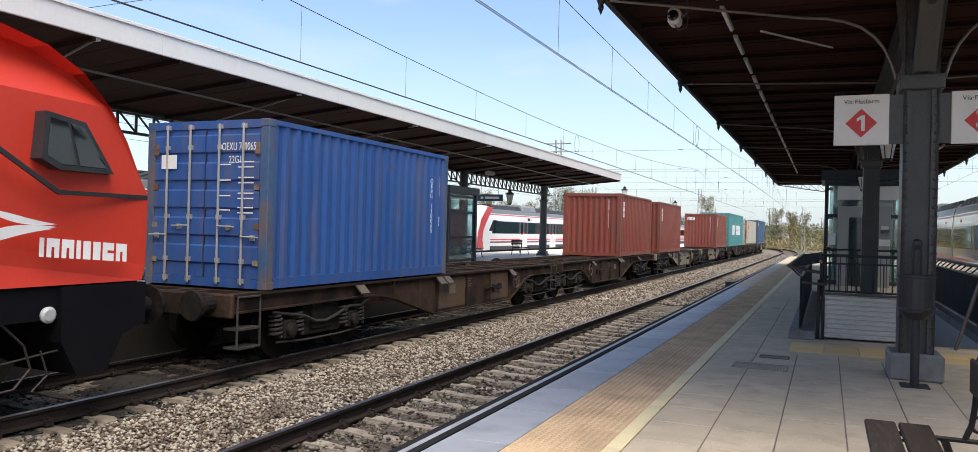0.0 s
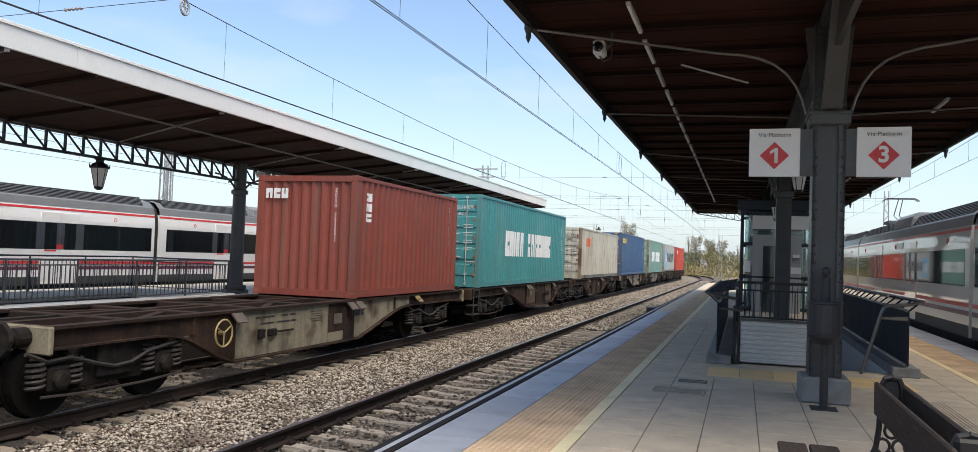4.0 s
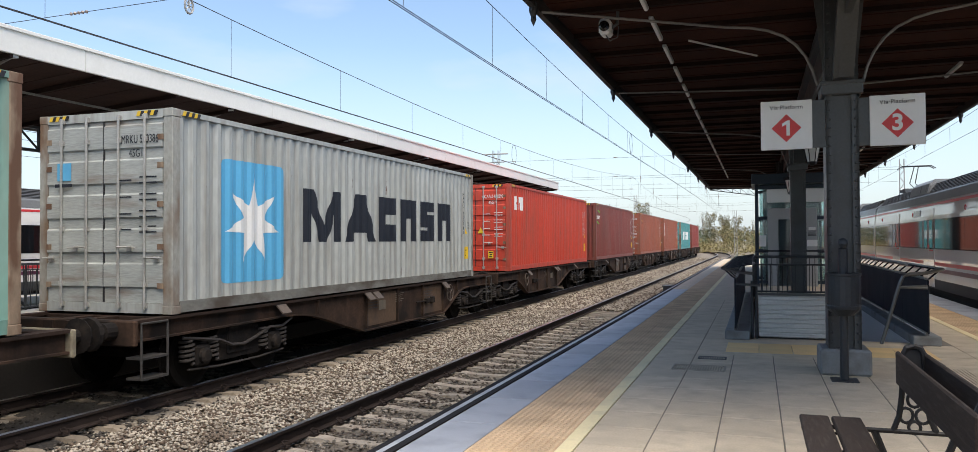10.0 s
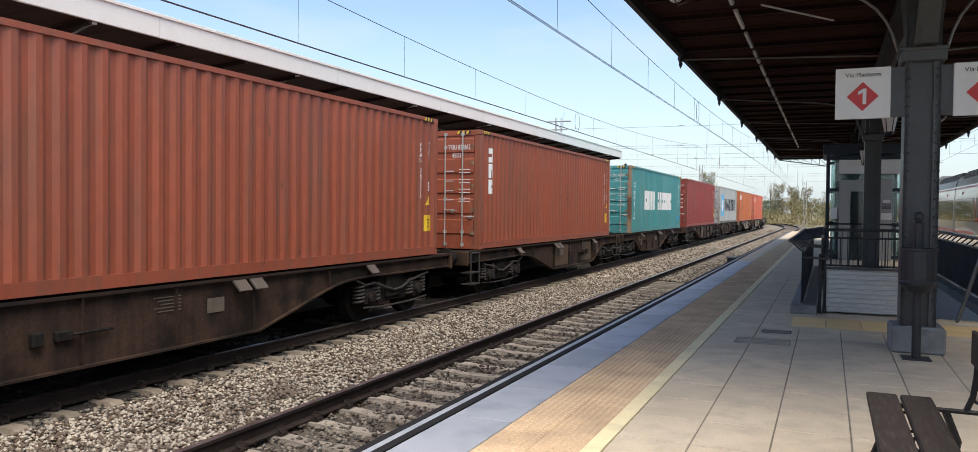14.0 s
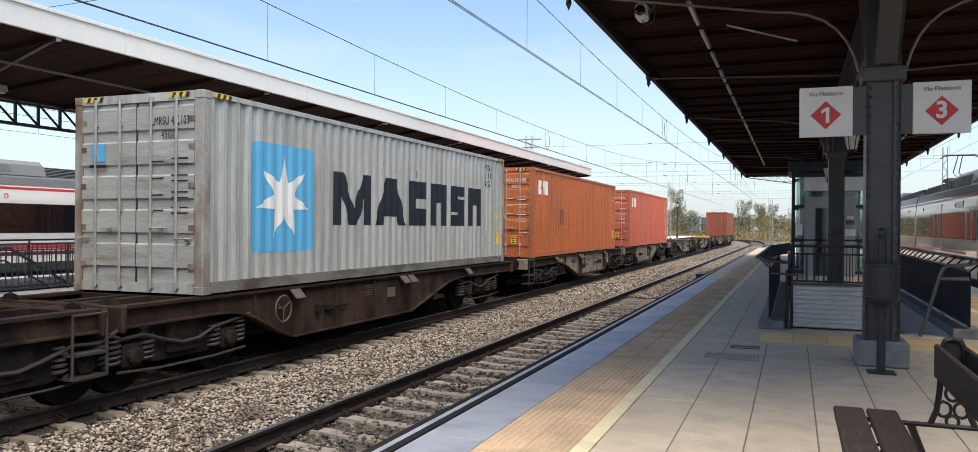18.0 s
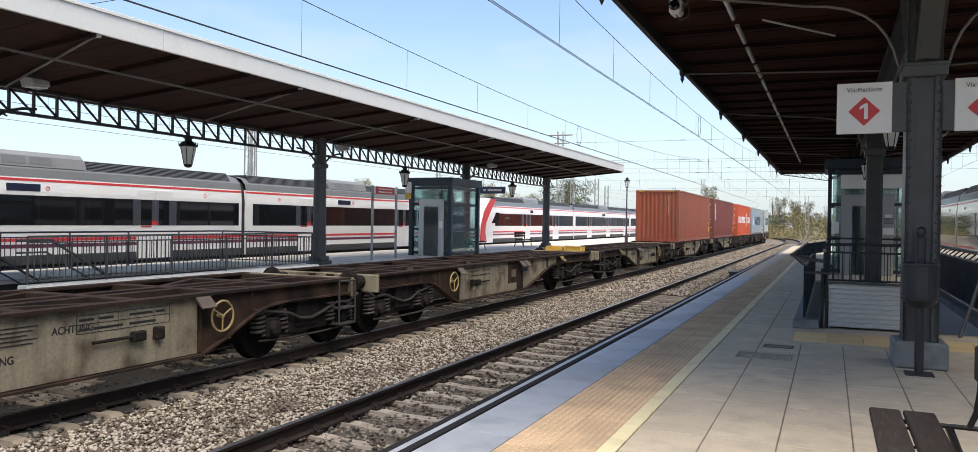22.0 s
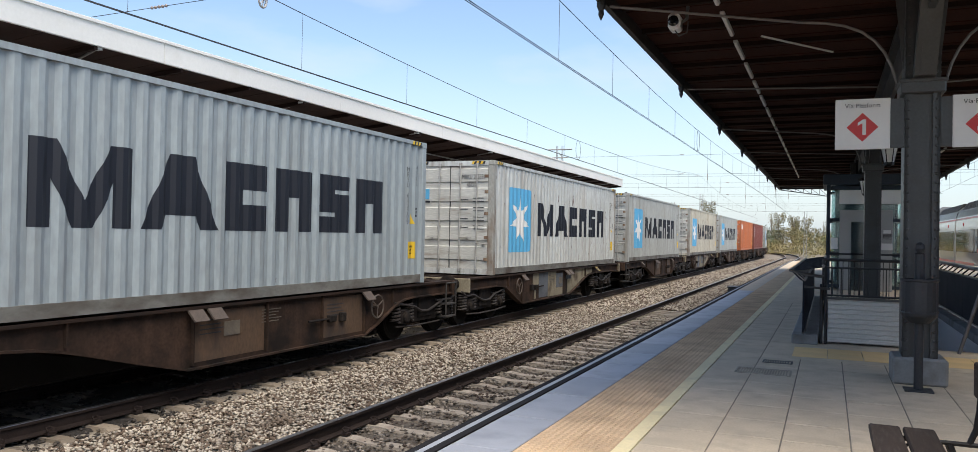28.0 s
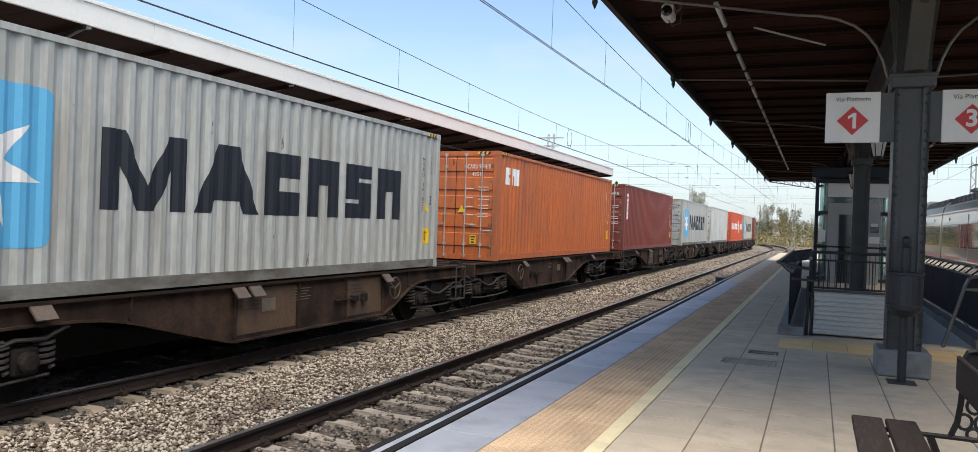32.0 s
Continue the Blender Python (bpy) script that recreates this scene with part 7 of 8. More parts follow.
stairs = thing("stairs", "concrete stairs going down between pale tiled walls", "stairs", kind="structure")
b = B()
for x0, x1 in ((SX0 - 0.02, SX0), (SX1, SX1 + 0.02)):
    box(b, x0, x1, SY0, SY1, -3.2, 0.02)
box(b, SX0, SX1, SY1, SY1 + 0.05, -3.2, 0.0)
part("stair_wall", b, M_WHITE, stairs, "pale smooth stair wall")
for k in range(17):
    b = B()
    box(b, SX0, SX1, SY0 + 0.3 * k, SY0 + 0.3 * (k + 1) + 0.01, -0.18 * (k + 1) - 0.17, -0.18 * (k + 1) + 0.0)
    part("step", b, M_CONC, stairs)


def lift_tower(x0, x1, y0, y1, zt, label, face="y"):
    """A lift shaft with dark frame, tinted panes, steel door and flat cap."""
    s = thing("lift_tower", label, "lift")
    for x in (x0, x1):
        for y in (y0, y1):
            b = B()
            w = 0.055 if zt > 3.4 else 0.09
            box(b, x - w, x + w, y - w, y + w, 0, zt - 0.32, 0.01)
            part("corner_post", b, M_BLUEFRAME, s)
    b = B()
    box(b, x0 - 0.16, x1 + 0.16, y0 - 0.16, y1 + 0.16, zt - 0.32, zt, 0.02)
    part("cap", b, M_BLUEFRAME, s, "dark blue flat cap")
    part("lift_car", box(B(), x0 + (0.2 if zt > 3.4 else 0.35), x1 - (0.2 if zt > 3.4 else 0.35), y0 + 0.5, y1 - 0.35, 0.02, 3.15 if zt > 3.4 else 2.3, 0.03), M_PANELST if zt > 3.4 else M_IRONDK, s, "lift car behind the glass")
    for z in (0.12, 1.1, 2.15, zt - 0.42):
        b = B()
        for a in ((x0, x1, y0 - 0.03, y0 + 0.03), (x0, x1, y1 - 0.03, y1 + 0.03), (x0 - 0.03, x0 + 0.03, y0, y1), (x1 - 0.03, x1 + 0.03, y0, y1)):
            box(b, *a, z - 0.05, z + 0.05)
        part("transom", b, M_BLUEFRAME, s)
    for nm, a in (("pane", (x0 + 0.09, x1 - 0.09, y1 - 0.01, y1 + 0.01)), ("pane", (x0 - 0.01, x0 + 0.01, y0 + 0.09, y1 - 0.09)), ("pane", (x1 - 0.01, x1 + 0.01, y0 + 0.09, y1 - 0.09)), ("pane", (x0 + 0.09, x1 - 0.09, y0 - 0.01, y0 + 0.01))):
        b = B()
        box(b, *a, 0.15, zt - 0.34)
        part(nm, b, M_GLASS, s, "greenish tinted glass").visible_shadow = False
    return s


# the lift and lobby on the near platform
lift = lift_tower(-0.02, 2.05, 26.4, 29.2, 3.55, "dark framed lift lobby with steel door and notices")
b = B()
box(b, 0.30, 1.75, 26.30, 26.36, 0.0, 2.45, 0.01)
surround = part("door_frame", b, M_PANELST, lift, "brushed steel door surround")
for x0, x1 in ((0.62, 0.98), (1.0, 1.36)):
    b = B()
    box(b, x0, x1, 26.27, 26.30, 0.02, 2.1)
    part("door_leaf", b, M_GLASS, surround)
b = B()
box(b, 0.28, 2.3, 26.0, 26.05, 2.62, 3.04, 0.01)
part("name_board", b, M_SIGN, lift, "pale blank name board")
for x0, x1, z0, z1 in ((0.05, 0.25, 1.25, 1.6), (1.5, 1.7, 1.75, 1.85), (1.45, 1.75, 1.25, 1.45)):
    b = B()
    box(b, x0, x1, 26.24, 26.25, z0, z1)
    part("notice", b, M_SIGN, lift, "white paper notice")
b = B()
for k in range(5):
    box(b, 1.48, 1.72, 26.235, 26.24, 1.58 + 0.035 * k, 1.595 + 0.035 * k)
part("button_panel", b, M_BLACK, lift)

# ---- far platform: lift, stair railings, boards, seats ----
lift = lift_tower(-16.15, -14.35, 28.9, 31.6, 3.25, "glass lift tower with dark blue frame and steel door")
b = B()
box(b, -15.75, -14.6, 28.80, 28.86, 0.0, 2.35, 0.01)
surround = part("door_frame", b, M_GALV, lift, "brushed steel door surround")
for x0, x1 in ((-15.5, -15.17), (-15.15, -14.85)):
    b = B()
    box(b, x0, x1, 28.77, 28.80, 0.02, 2.05)
    part("door_leaf", b, M_GLASS, surround)
b = B()
box(b, -14.8, -14.62, 28.76, 28.775, 1.15, 1.45)
part("notice", b, M_SIGN, lift)

bar_fence("stair_railing", "grey bar railing round the far stairwell", (-13.65, 9.9, 0), (-13.65, 18.6, 0), 0.22, 0.95, 1.06, 0.13, M_IRON, 0.011)
bar_fence("stair_railing", "grey bar railing behind the far stairwell", (-16.95, 9.9, 0), (-16.95, 18.6, 0), 0.22, 0.95, 1.06, 0.13, M_IRON, 0.011)
bar_fence("stair_railing", "short grey bar railing closing the far stairwell", (-16.95, 18.6, 0), (-13.65, 18.6, 0), 0.22, 0.95, 1.06, 0.13, M_IRON, 0.011)
b = B()
for x in (-13.65, -16.95):
    box(b, x - 0.14, x + 0.14, 9.8, 18.75, 0.0, 0.16, 0.01)
box(b, -16.81, -13.79, 18.5, 18.75, 0.0, 0.16, 0.01)
tagged(new("kerb", mesh_of("kerb", b, M_FASCIA)), "pale kerb round the far stairwell", "kerb", kind="structure")
for x in (-13.95, -16.65):
    b = B()
    tube(b, [(x, 9.9, 0.98), (x, 10.6, 0.98), (x, 14.0, -1.0)], 0.03, 6)
    tube(b, [(x, 9.9, 0.75), (x, 10.5, 0.75), (x, 13.8, -1.2)], 0.02, 6)
    tagged(new("stair_handrail", mesh_of("stair_handrail", b, M_IRON)), "slanting grey handrail going down the stairs", "handrail")
b = B()
for k in range(14):
    box(b, LSX0, LSX1, 10.2 + 0.3 * k, 10.5 + 0.3 * k, -0.18 * (k + 1) - 0.2, -0.18 * (k + 1))
tagged(new("stairs", mesh_of("stairs", b, M_CONC)), "concrete stairs down from the far platform", "stairs", kind="structure")


def board_on_posts():
    s = thing("platform_board", "red notice board between two steel posts", "sign", pose(-15.3, 25.2, 0))
    for y in (-0.75, 0.95):
        b = B()
        rod(b, (0, y, 0), (0, y, 2.72), 0.05, 8)
        part("post", b, M_MAST, s)
    b = B()
    box(b, -0.03, 0.03, -0.55, 0.75, 2.42, 2.70, 0.01)
    part("panel", b, M_RED, s, "red panel")
    b = B()
    for z in (2.50, 2.61):
        box(b, 0.03, 0.034, -0.4, 0.6, z - 0.02, z + 0.02)
    part("writing", b, M_SIGN, s)
    for y in (-0.68, 0.88):
        b = B()
        box(b, -0.03, 0.035, y - 0.09, y + 0.09, 2.43, 2.69)
        part("end_panel", b, M_SIGN, s)


board_on_posts()
s = thing("platform_sign", "white and yellow platform sign hung from the far canopy", "sign", pose(-15.2, 26.9, 2.55))
b = B()
box(b, -0.02, 0.02, -0.22, 0.22, 0.0, 0.42)
part("panel", b, M_SIGN, s)
b = B()
box(b, -0.025, 0.025, -0.18, 0.18, -0.24, -0.02)
part("yellow_panel", b, M_YELLOW, s)
b = B()
rod(b, (0, 0, 0.42), (0, 0, 1.1), 0.015, 6)
part("hanger", b, M_IRON, s)
s = thing("station_sign", "long blue hanging station sign", "sign", pose(-16.4, 38.0, 3.12))
b = B()
box(b, -0.75, 0.75, -0.04, 0.04, -0.18, 0.18, 0.01)
part("panel", b, M_NAVYSIGN, s)
part("small_print", bars([(-0.5, -0.35, 0.0), (-0.25, 0.55, 0.0)], M_SIGN, 0.12), None, s, at=pose(0, -0.043, 0) @ FRONT)
b = B()
for x in (-0.5, 0.5):
    rod(b, (x, 0, 0.18), (x, 0, 1.175 - 0.165 * x), 0.012, 6)
part("hanger", b, M_IRON, s)


def far_bench(x, y):
    s = thing("platform_bench", "dark slatted bench with cast-iron ends on the far platform", "bench", pose(x, y, 0), group="benches on the far platform")
    for k in range(3):
        b = B()
        box(b, 0.1 + 0.15 * k, 0.23 + 0.15 * k, -0.85, 0.85, 0.42, 0.45)
        part("seat_slat", b, M_SLAT, s)
    for z in (0.58, 0.74):
        b = B()
        box(b, -0.02, 0.02, -0.85, 0.85, z, z + 0.12)
        part("back_slat", b, M_SLAT, s)
    for yy in (-0.7, 0.7):
        b = B()
        tube(b, [(0.0, yy, 0.88), (0.03, yy, 0.45), (-0.05, yy, 0.0)], 0.025, 6)
        tube(b, [(0.03, yy, 0.41), (0.5, yy, 0.41), (0.45, yy, 0.2), (0.52, yy, 0.0)], 0.025, 6)
        part("cast_end", b, M_CASTIRON, s)


far_bench(-16.9, 43.4)
far_bench(-16.9, 36.5)


def lamp_post(x, y):
    s = thing("street_lamp", "dark green iron lamp post with lantern", "street lamp", pose(x, y, 0), group="lamp posts on the far platform")
    b = B()
    lathe(b, [(0.13, 0), (0.13, 0.5), (0.09, 0.6), (0.07, 0.7), (0.045, 4.0), (0.07, 4.05), (0.03, 4.2)], 10)
    part("post", b, M_IRONDK, s)
    lantern_mesh_parts(s, 4.85, 0.95)
    return s


lamp_post(-14.5, 60.0)
lamp_post(-15.0, 85.0)
lamp_post(-15.0, 110.0)
for y in (68.0, 69.6):
    b = B()
    rod(b, (-13.6, y, 0), (-13.6, y, 2.9), 0.045, 6)
    tagged(new("sign_post", mesh_of("sign_post", b, M_MAST)), "plain steel sign post on the far platform", "post")
b = B()
box(b, -14.3, -12.4, 66.0, 68.0, 0.0, 0.28, 0.02)
tagged(new("edge_block", mesh_of("edge_block", b, M_YELLOW)), "yellow painted block at the platform edge", "block")

# a small cable box beside the platform edge
s = thing("cable_box", "small dark trackside cable box", "box", pose(-2.95, 27.9, -0.45))
b = B()
box(b, -0.18, 0.18, -0.3, 0.3, -0.42, 0.30, 0.03)
part("body", b, M_IRONDK, s)
b = B()
box(b, -0.2, 0.2, -0.32, 0.32, 0.30, 0.34, 0.01)
part("lid", b, M_IRONDK, s)


# ---- parked electric trains ----
M_TRAINWHITE = mat("train_white_enamel", (0.84, 0.84, 0.835), 0.12, 0, 0.04, 0.4, 15, 0.01, dirt=(0.74, 0.73, 0.70), dirt_at=(0.6, 0.9), spec=0.6)


for sock in ("Roughness", "Normal"):
    M_TRAINWHITE.node_tree.links.remove(M_TRAINWHITE.node_tree.nodes["Principled BSDF"].inputs[sock].links[0])
M_TRAINWHITE.node_tree.nodes["Principled BSDF"].inputs["Roughness"].default_value = 0.04


def electric_train(name_label, x_side, facing, ends, doors, nose=None, gaps=(), roofs=()):
    """A parked unit: side plane at x_side, its side looking towards facing (+1 or -1 in x). ends: y from, to. gaps: joints between cars."""
    W = 2.94
    s = thing("electric_train", name_label, "train", pose(x_side, 0, 0))
    f = facing
    y0, y1 = ends
    cuts = [y0] + list(gaps) + [y1]
    prof = [(0.0, 0.10), (0.0, 2.10), (-0.03, 2.45), (-0.10, 2.72), (-0.30, 2.92), (-0.60, 3.0), (-W + 0.60, 3.0), (-W + 0.30, 2.92), (-W + 0.10, 2.72), (-W + 0.03, 2.45), (-W, 2.10), (-W, 0.10)]
    for c0, c1 in zip(cuts, cuts[1:]):
        a, bb = c0 + 0.13, c1 - 0.13
        b = B()
        if nose and c0 == y0:
            n = len(prof)
            secs = [(a, 0.25, 0.10, 0.55), (a + 0.25, 0.12, 0.05, 0.25), (a + 1.1, 0.0, 0.0, 0.62), (a + 2.3, 0.0, 0.0, 1.0), (bb, 0.0, 0.0, 1.0)]
            rings = []
            for yy, tx, tz, hs in secs:
                ring = []
                for px, pz in prof:
                    z = 0.10 + (pz - 0.10) * hs if hs < 1 else pz
                    ring.append(b.verts.new((f * (px * (1 - tx) - W / 2 * tx), yy, z)))
                rings.append(ring)
            for r0, r1 in zip(rings, rings[1:]):
                for i in range(n):
                    j = (i + 1) % n
                    b.faces.new((r0[i], r0[j], r1[j], r1[i]))
            b.faces.new(rings[0]), b.faces.new(rings[-1])
        else:
            prism(b, [(f * px, pz) for px, pz in prof], "y", a, bb)
        body = part("car_body", b, M_TRAINWHITE, s, "white car body")
        b = B()
        box(b, *sorted((f * -0.15, f * (-W + 0.15))), a + 0.1, bb - 0.1, -0.55, 0.10)
        part("underframe", b, M_UNDER, s)
        b = B()
        st = a if not (nose and c0 == y0) else a + 2.3
        box(b, *sorted((0.0, f * 0.004)), st, bb, 0.74, 0.83)
        part("stripe", b, M_REDSTRIPE, body, "red stripe")
        b = B()
        box(b, *sorted((0.0, f * 0.004)), st, bb, 0.56, 0.665)
        part("stripe", b, M_PURPLE, body, "maroon stripe")
        b = B()
        prism(b, [(f * -0.018, 2.385), (f * -0.024, 2.452), (f * -0.06, 2.452), (f * -0.05, 2.385)], "y", st, bb)
        part("stripe", b, M_REDSTRIPE, body, "upper red stripe")
        b = B()
        prism(b, [(f * px, pz) for px, pz in ((-0.032, 2.50), (-0.096, 2.725), (-0.297, 2.927), (-0.60, 3.007), (-W + 0.60, 3.007), (-W + 0.297, 2.927), (-W + 0.096, 2.725), (-W + 0.032, 2.50))], "y", st, bb)
        part("roof_skin", b, M_TRAINROOF, body, "grey painted roof shoulder")
        b = B()
        box(b, *sorted((0.0, f * 0.005)), st, bb, 0.10, 0.36)
        part("skirt", b, M_TRAINSKIRT, body, "dark grey skirt")
        # window band in panes, broken by doors
        marks = [d for d in doors if a + 1.0 < d < bb - 1.0]
        edges = [st + 0.35]
        for d in marks:
            edges += [d - 0.86, d + 0.90]
        edges.append(bb - 0.15)
        for e0, e1 in zip(edges[::2], edges[1::2]):
            b = B()
            box(b, *sorted((f * -0.02, f * 0.003)), e0, e1, 1.18, 2.0)
            band = part("window_band", b, M_TRAINPILLAR, body, "dark band round the windows")
            m = max(1, round((e1 - e0) / 1.75))
            for k in range(m):
                p0, p1 = e0 + (e1 - e0) * k / m, e0 + (e1 - e0) * (k + 1) / m
                b = B()
                box(b, *sorted((f * -0.01, f * 0.006)), p0 + 0.006, p1 - 0.006, 1.19, 1.99)
                part("window", b, M_TRAINGLASS, band, "tinted window pane")
        for d in marks:
            for q0, q1, g0, g1 in ((d - 0.72, d - 0.008, d - 0.57, d - 0.14), (d + 0.008, d + 0.74, d + 0.15, d + 0.58)):
                b = B()
                box(b, *sorted((f * -0.03, f * 0.010)), q0, q1, 0.14, 2.3)
                leaf = part("door", b, M_TRAINWHITE, body, "sliding door leaf")
                b = B()
                box(b, *sorted((f * 0.0, f * 0.013)), q0, q1, 1.18, 2.0)
                part("door_surround", b, M_TRAINPILLAR, leaf, "slate grey surround of the door window")
                b = B()
                box(b, *sorted((f * 0.0, f * 0.016)), g0, g1, 1.18, 1.99)
                part("pane", b, M_TRAINGLASS, leaf)
            b = B()
            box(b, *sorted((f * 0.0, f * 0.014)), d - 0.57, d - 0.14, 1.12, 1.165)
            box(b, *sorted((f * 0.0, f * 0.017)), d - 0.12, d + 0.10, 1.19, 1.33)
            part("red_mark", b, M_RED, leaf)
            for q0, q1 in ((d - 0.86, d - 0.72), (d + 0.74, d + 0.90)):
                b = B()
                box(b, *sorted((f * 0.0, f * 0.006)), q0, q1, 1.18, 2.0)
                part("door_pillar", b, M_TRAINPILLAR, body, "slate grey pillar beside the door")
        # ribbed roof fairing with one smooth pod
        r0, r1 = (a + 3.0 if nose and c0 == y0 else a + 0.3), bb - 0.45
        mid = next((q for q in roofs if r0 < q < r1), (a + bb) / 2)
        for q0, q1 in ((r0, mid - 1.5), (mid + 1.5, r1)):
            b = B()
            prism(b, [(f * -0.15, 2.77), (f * -0.36, 3.08), (f * (-W + 0.36), 3.08), (f * (-W + 0.15), 2.77)], "y", q0, q1)
            fairing = part("roof_fairing", b, M_UNDER, s, "dark grey roof fairing")
            b = B()
            for k in range(7):
                x, z = -0.155 - 0.21 * k / 7, 2.785 + 0.31 * k / 7
                prism(b, [(f * x, z), (f * (x + 0.012), z + 0.008), (f * (x - 0.006), z + 0.026), (f * (x - 0.03), z + 0.02)], "y", q0 + 0.03, q1 - 0.03)
            part("ribs", b, M_TRAINGREY, fairing, "long horizontal ribs")
        b = B()
        prism(b, [(f * -0.13, 2.79), (f * -0.21, 3.09), (f * -0.34, 3.21), (f * (-W + 0.34), 3.21), (f * (-W + 0.21), 3.09), (f * (-W + 0.13), 2.79)], "y", mid - 1.42, mid + 1.42)
        prism(b, [(f * -0.16, 2.79), (f * -0.24, 3.04), (f * -0.40, 3.15), (f * (-W + 0.40), 3.15), (f * (-W + 0.24), 3.04), (f * (-W + 0.16), 2.79)], "y", mid - 1.5, mid + 1.5)
        pod = part("roof_unit", b, M_TRAINPOD, s, "pale grey smooth roof unit")
        for q in (mid - 0.75, mid + 0.05):
            b = B()
            prism(b, [(f * -0.148, 2.86), (f * -0.140, 2.86), (f * -0.195, 3.066), (f * -0.205, 3.066)], "y", q - 0.34, q + 0.34)
            part("grille", b, M_TRAINROOF, pod, "dark roof grille")
        # route display, ring marks and coach number over the windows
        b = B()
        box(b, *sorted((f * -0.04, f * 0.008)), mid - 1.05, mid - 0.08, 2.11, 2.31)
        part("route_display", b, M_NAVYDISPLAY, body, "dark route display")
        for q in (mid + 0.15, bb - 1.85, a + 1.9):
            b = B()
            tube(b, [(f * -0.004, q + 0.06 * math.cos(w * math.pi / 7), 2.2 + 0.06 * math.sin(w * math.pi / 7)) for w in range(15)], 0.011, 4)
            part("ring_mark", b, M_REDSTRIPE, body, "small red ring mark")
    for g in gaps:
        b = B()
        prism(b, [(f * (px * 0.94 - 0.09), 0.12 + (pz - 0.1) * 0.97) for px, pz in prof], "y", g - 0.14, g + 0.14)
        part("gangway", b, M_UNDER, s, "black folded gangway between cars")
    # running gear under the skirts
    yy = y0 + 2.5
    while yy < y1 - 1:
        for dy in (-1.1, 1.1):
            part("wheel", BG["wheel"], None, s, at=pose(f * -0.60, yy + dy, RAIL_Z + 0.46, 0, 0, 0 if f < 0 else 180))
        yy += 13.0
    return s


M_TRAINPOD = mat("train_roof_pod_grey", (0.24, 0.245, 0.25), 0.45, 0, 0.12, 1, 20, 0.03)
M_TRAINPILLAR = mat("train_door_slate", (0.055, 0.06, 0.075), 0.35, 0, 0.08, 1, 20, 0.0)
M_NAVYDISPLAY = mat("unlit_display_glass", (0.02, 0.028, 0.06), 0.15, 0, 0.08, 1, 20, 0.0)
M_TRAINROOF = mat("train_roof_shoulder_grey", (0.19, 0.20, 0.205), 0.4, 0.1, 0.12, 1, 20, 0.03)
M_TRAINSKIRT = mat("train_skirt_grey", (0.05, 0.052, 0.055), 0.6, 0.1, 0.2, 1, 20, 0.05)
M_TRAINGLASS = glass_mat("train_window_glass", (0.010, 0.011, 0.013), 0.04)
electric_train("white electric train with red stripes parked at the far platform", -19.95, 1, (-14.0, 36.5), [-6.0, 2.6, 10.7, 18.82, 26.95, 34.9], gaps=(5.5, 23.0), roofs=(-4.2, 14.9, 30.1))
t2 = electric_train("white electric train with red swept nose parked behind", -19.95, 1, (44.0, 124.0), [52.5, 59.0, 68.5, 75.0, 82.0, 90.0, 98.0, 106.0], nose=True, gaps=(63.8, 84.0, 104.0))
electric_train("white electric train with red stripes reflecting the platform", 4.58, -1, (-12.0, 72.0), [7.0, 12.0, 25.0, 30.5, 44.0], gaps=(2.0, 18.8, 35.7, 52.0))
# red swept band round the nose of the second train
b = B()
prism(b, [(44.5, 0.25), (45.4, 0.25), (45.2, 0.8), (45.35, 1.4), (46.2, 2.3), (46.9, 2.9), (46.0, 2.9), (45.0, 2.1), (44.6, 1.3)], "x", -0.03, 0.012)
part("nose_band", b, M_REDSTRIPE, t2, "red band swept round the cab")
b = B()
prism(b, [(46.2, 1.35), (47.5, 1.35), (47.5, 2.05), (46.9, 2.05)], "x", -0.02, 0.012)
part("window", b, M_TRAINGLASS, t2)


def pantograph(x, y, z):
    s = thing("pantograph", "thin steel pantograph raised over the parked train", "pantograph", pose(x, y, z))
    b = B()
    box(b, -0.5, 0.5, -0.6, 0.6, 0.0, 0.12)
    for q in (-0.42, 0.42):
        box(b, q - 0.06, q + 0.06, -0.5, 0.05, -0.25, 0.0)
    part("base", b, M_TRAINGREY, s)
    b = B()
    for sx in (-0.25, 0.25):
        tube(b, [(sx * 0.5, -0.5, 0.1), (sx * 0.4, 0.8, 0.40), (sx * 0.3, -0.05, 1.0)], 0.018, 6)
    part("arm", b, M_IRONDK, s)
    b = B()
    for dy in (-0.2, 0.1):
        tube(b, [(-0.66, dy, 0.93), (-0.5, dy, 1.03), (0.5, dy, 1.03), (0.66, dy, 0.93)], 0.02, 6)
    part("bow", b, M_IRONDK, s)


pantograph(6.0, 35.0, 3.32)

# ---- overhead line ----
def wire(name, pts, r, material=None, label="thin overhead wire"):
    b = B()
    tube(b, pts, r, 4)
    return part(name, b, material or M_WIRE)


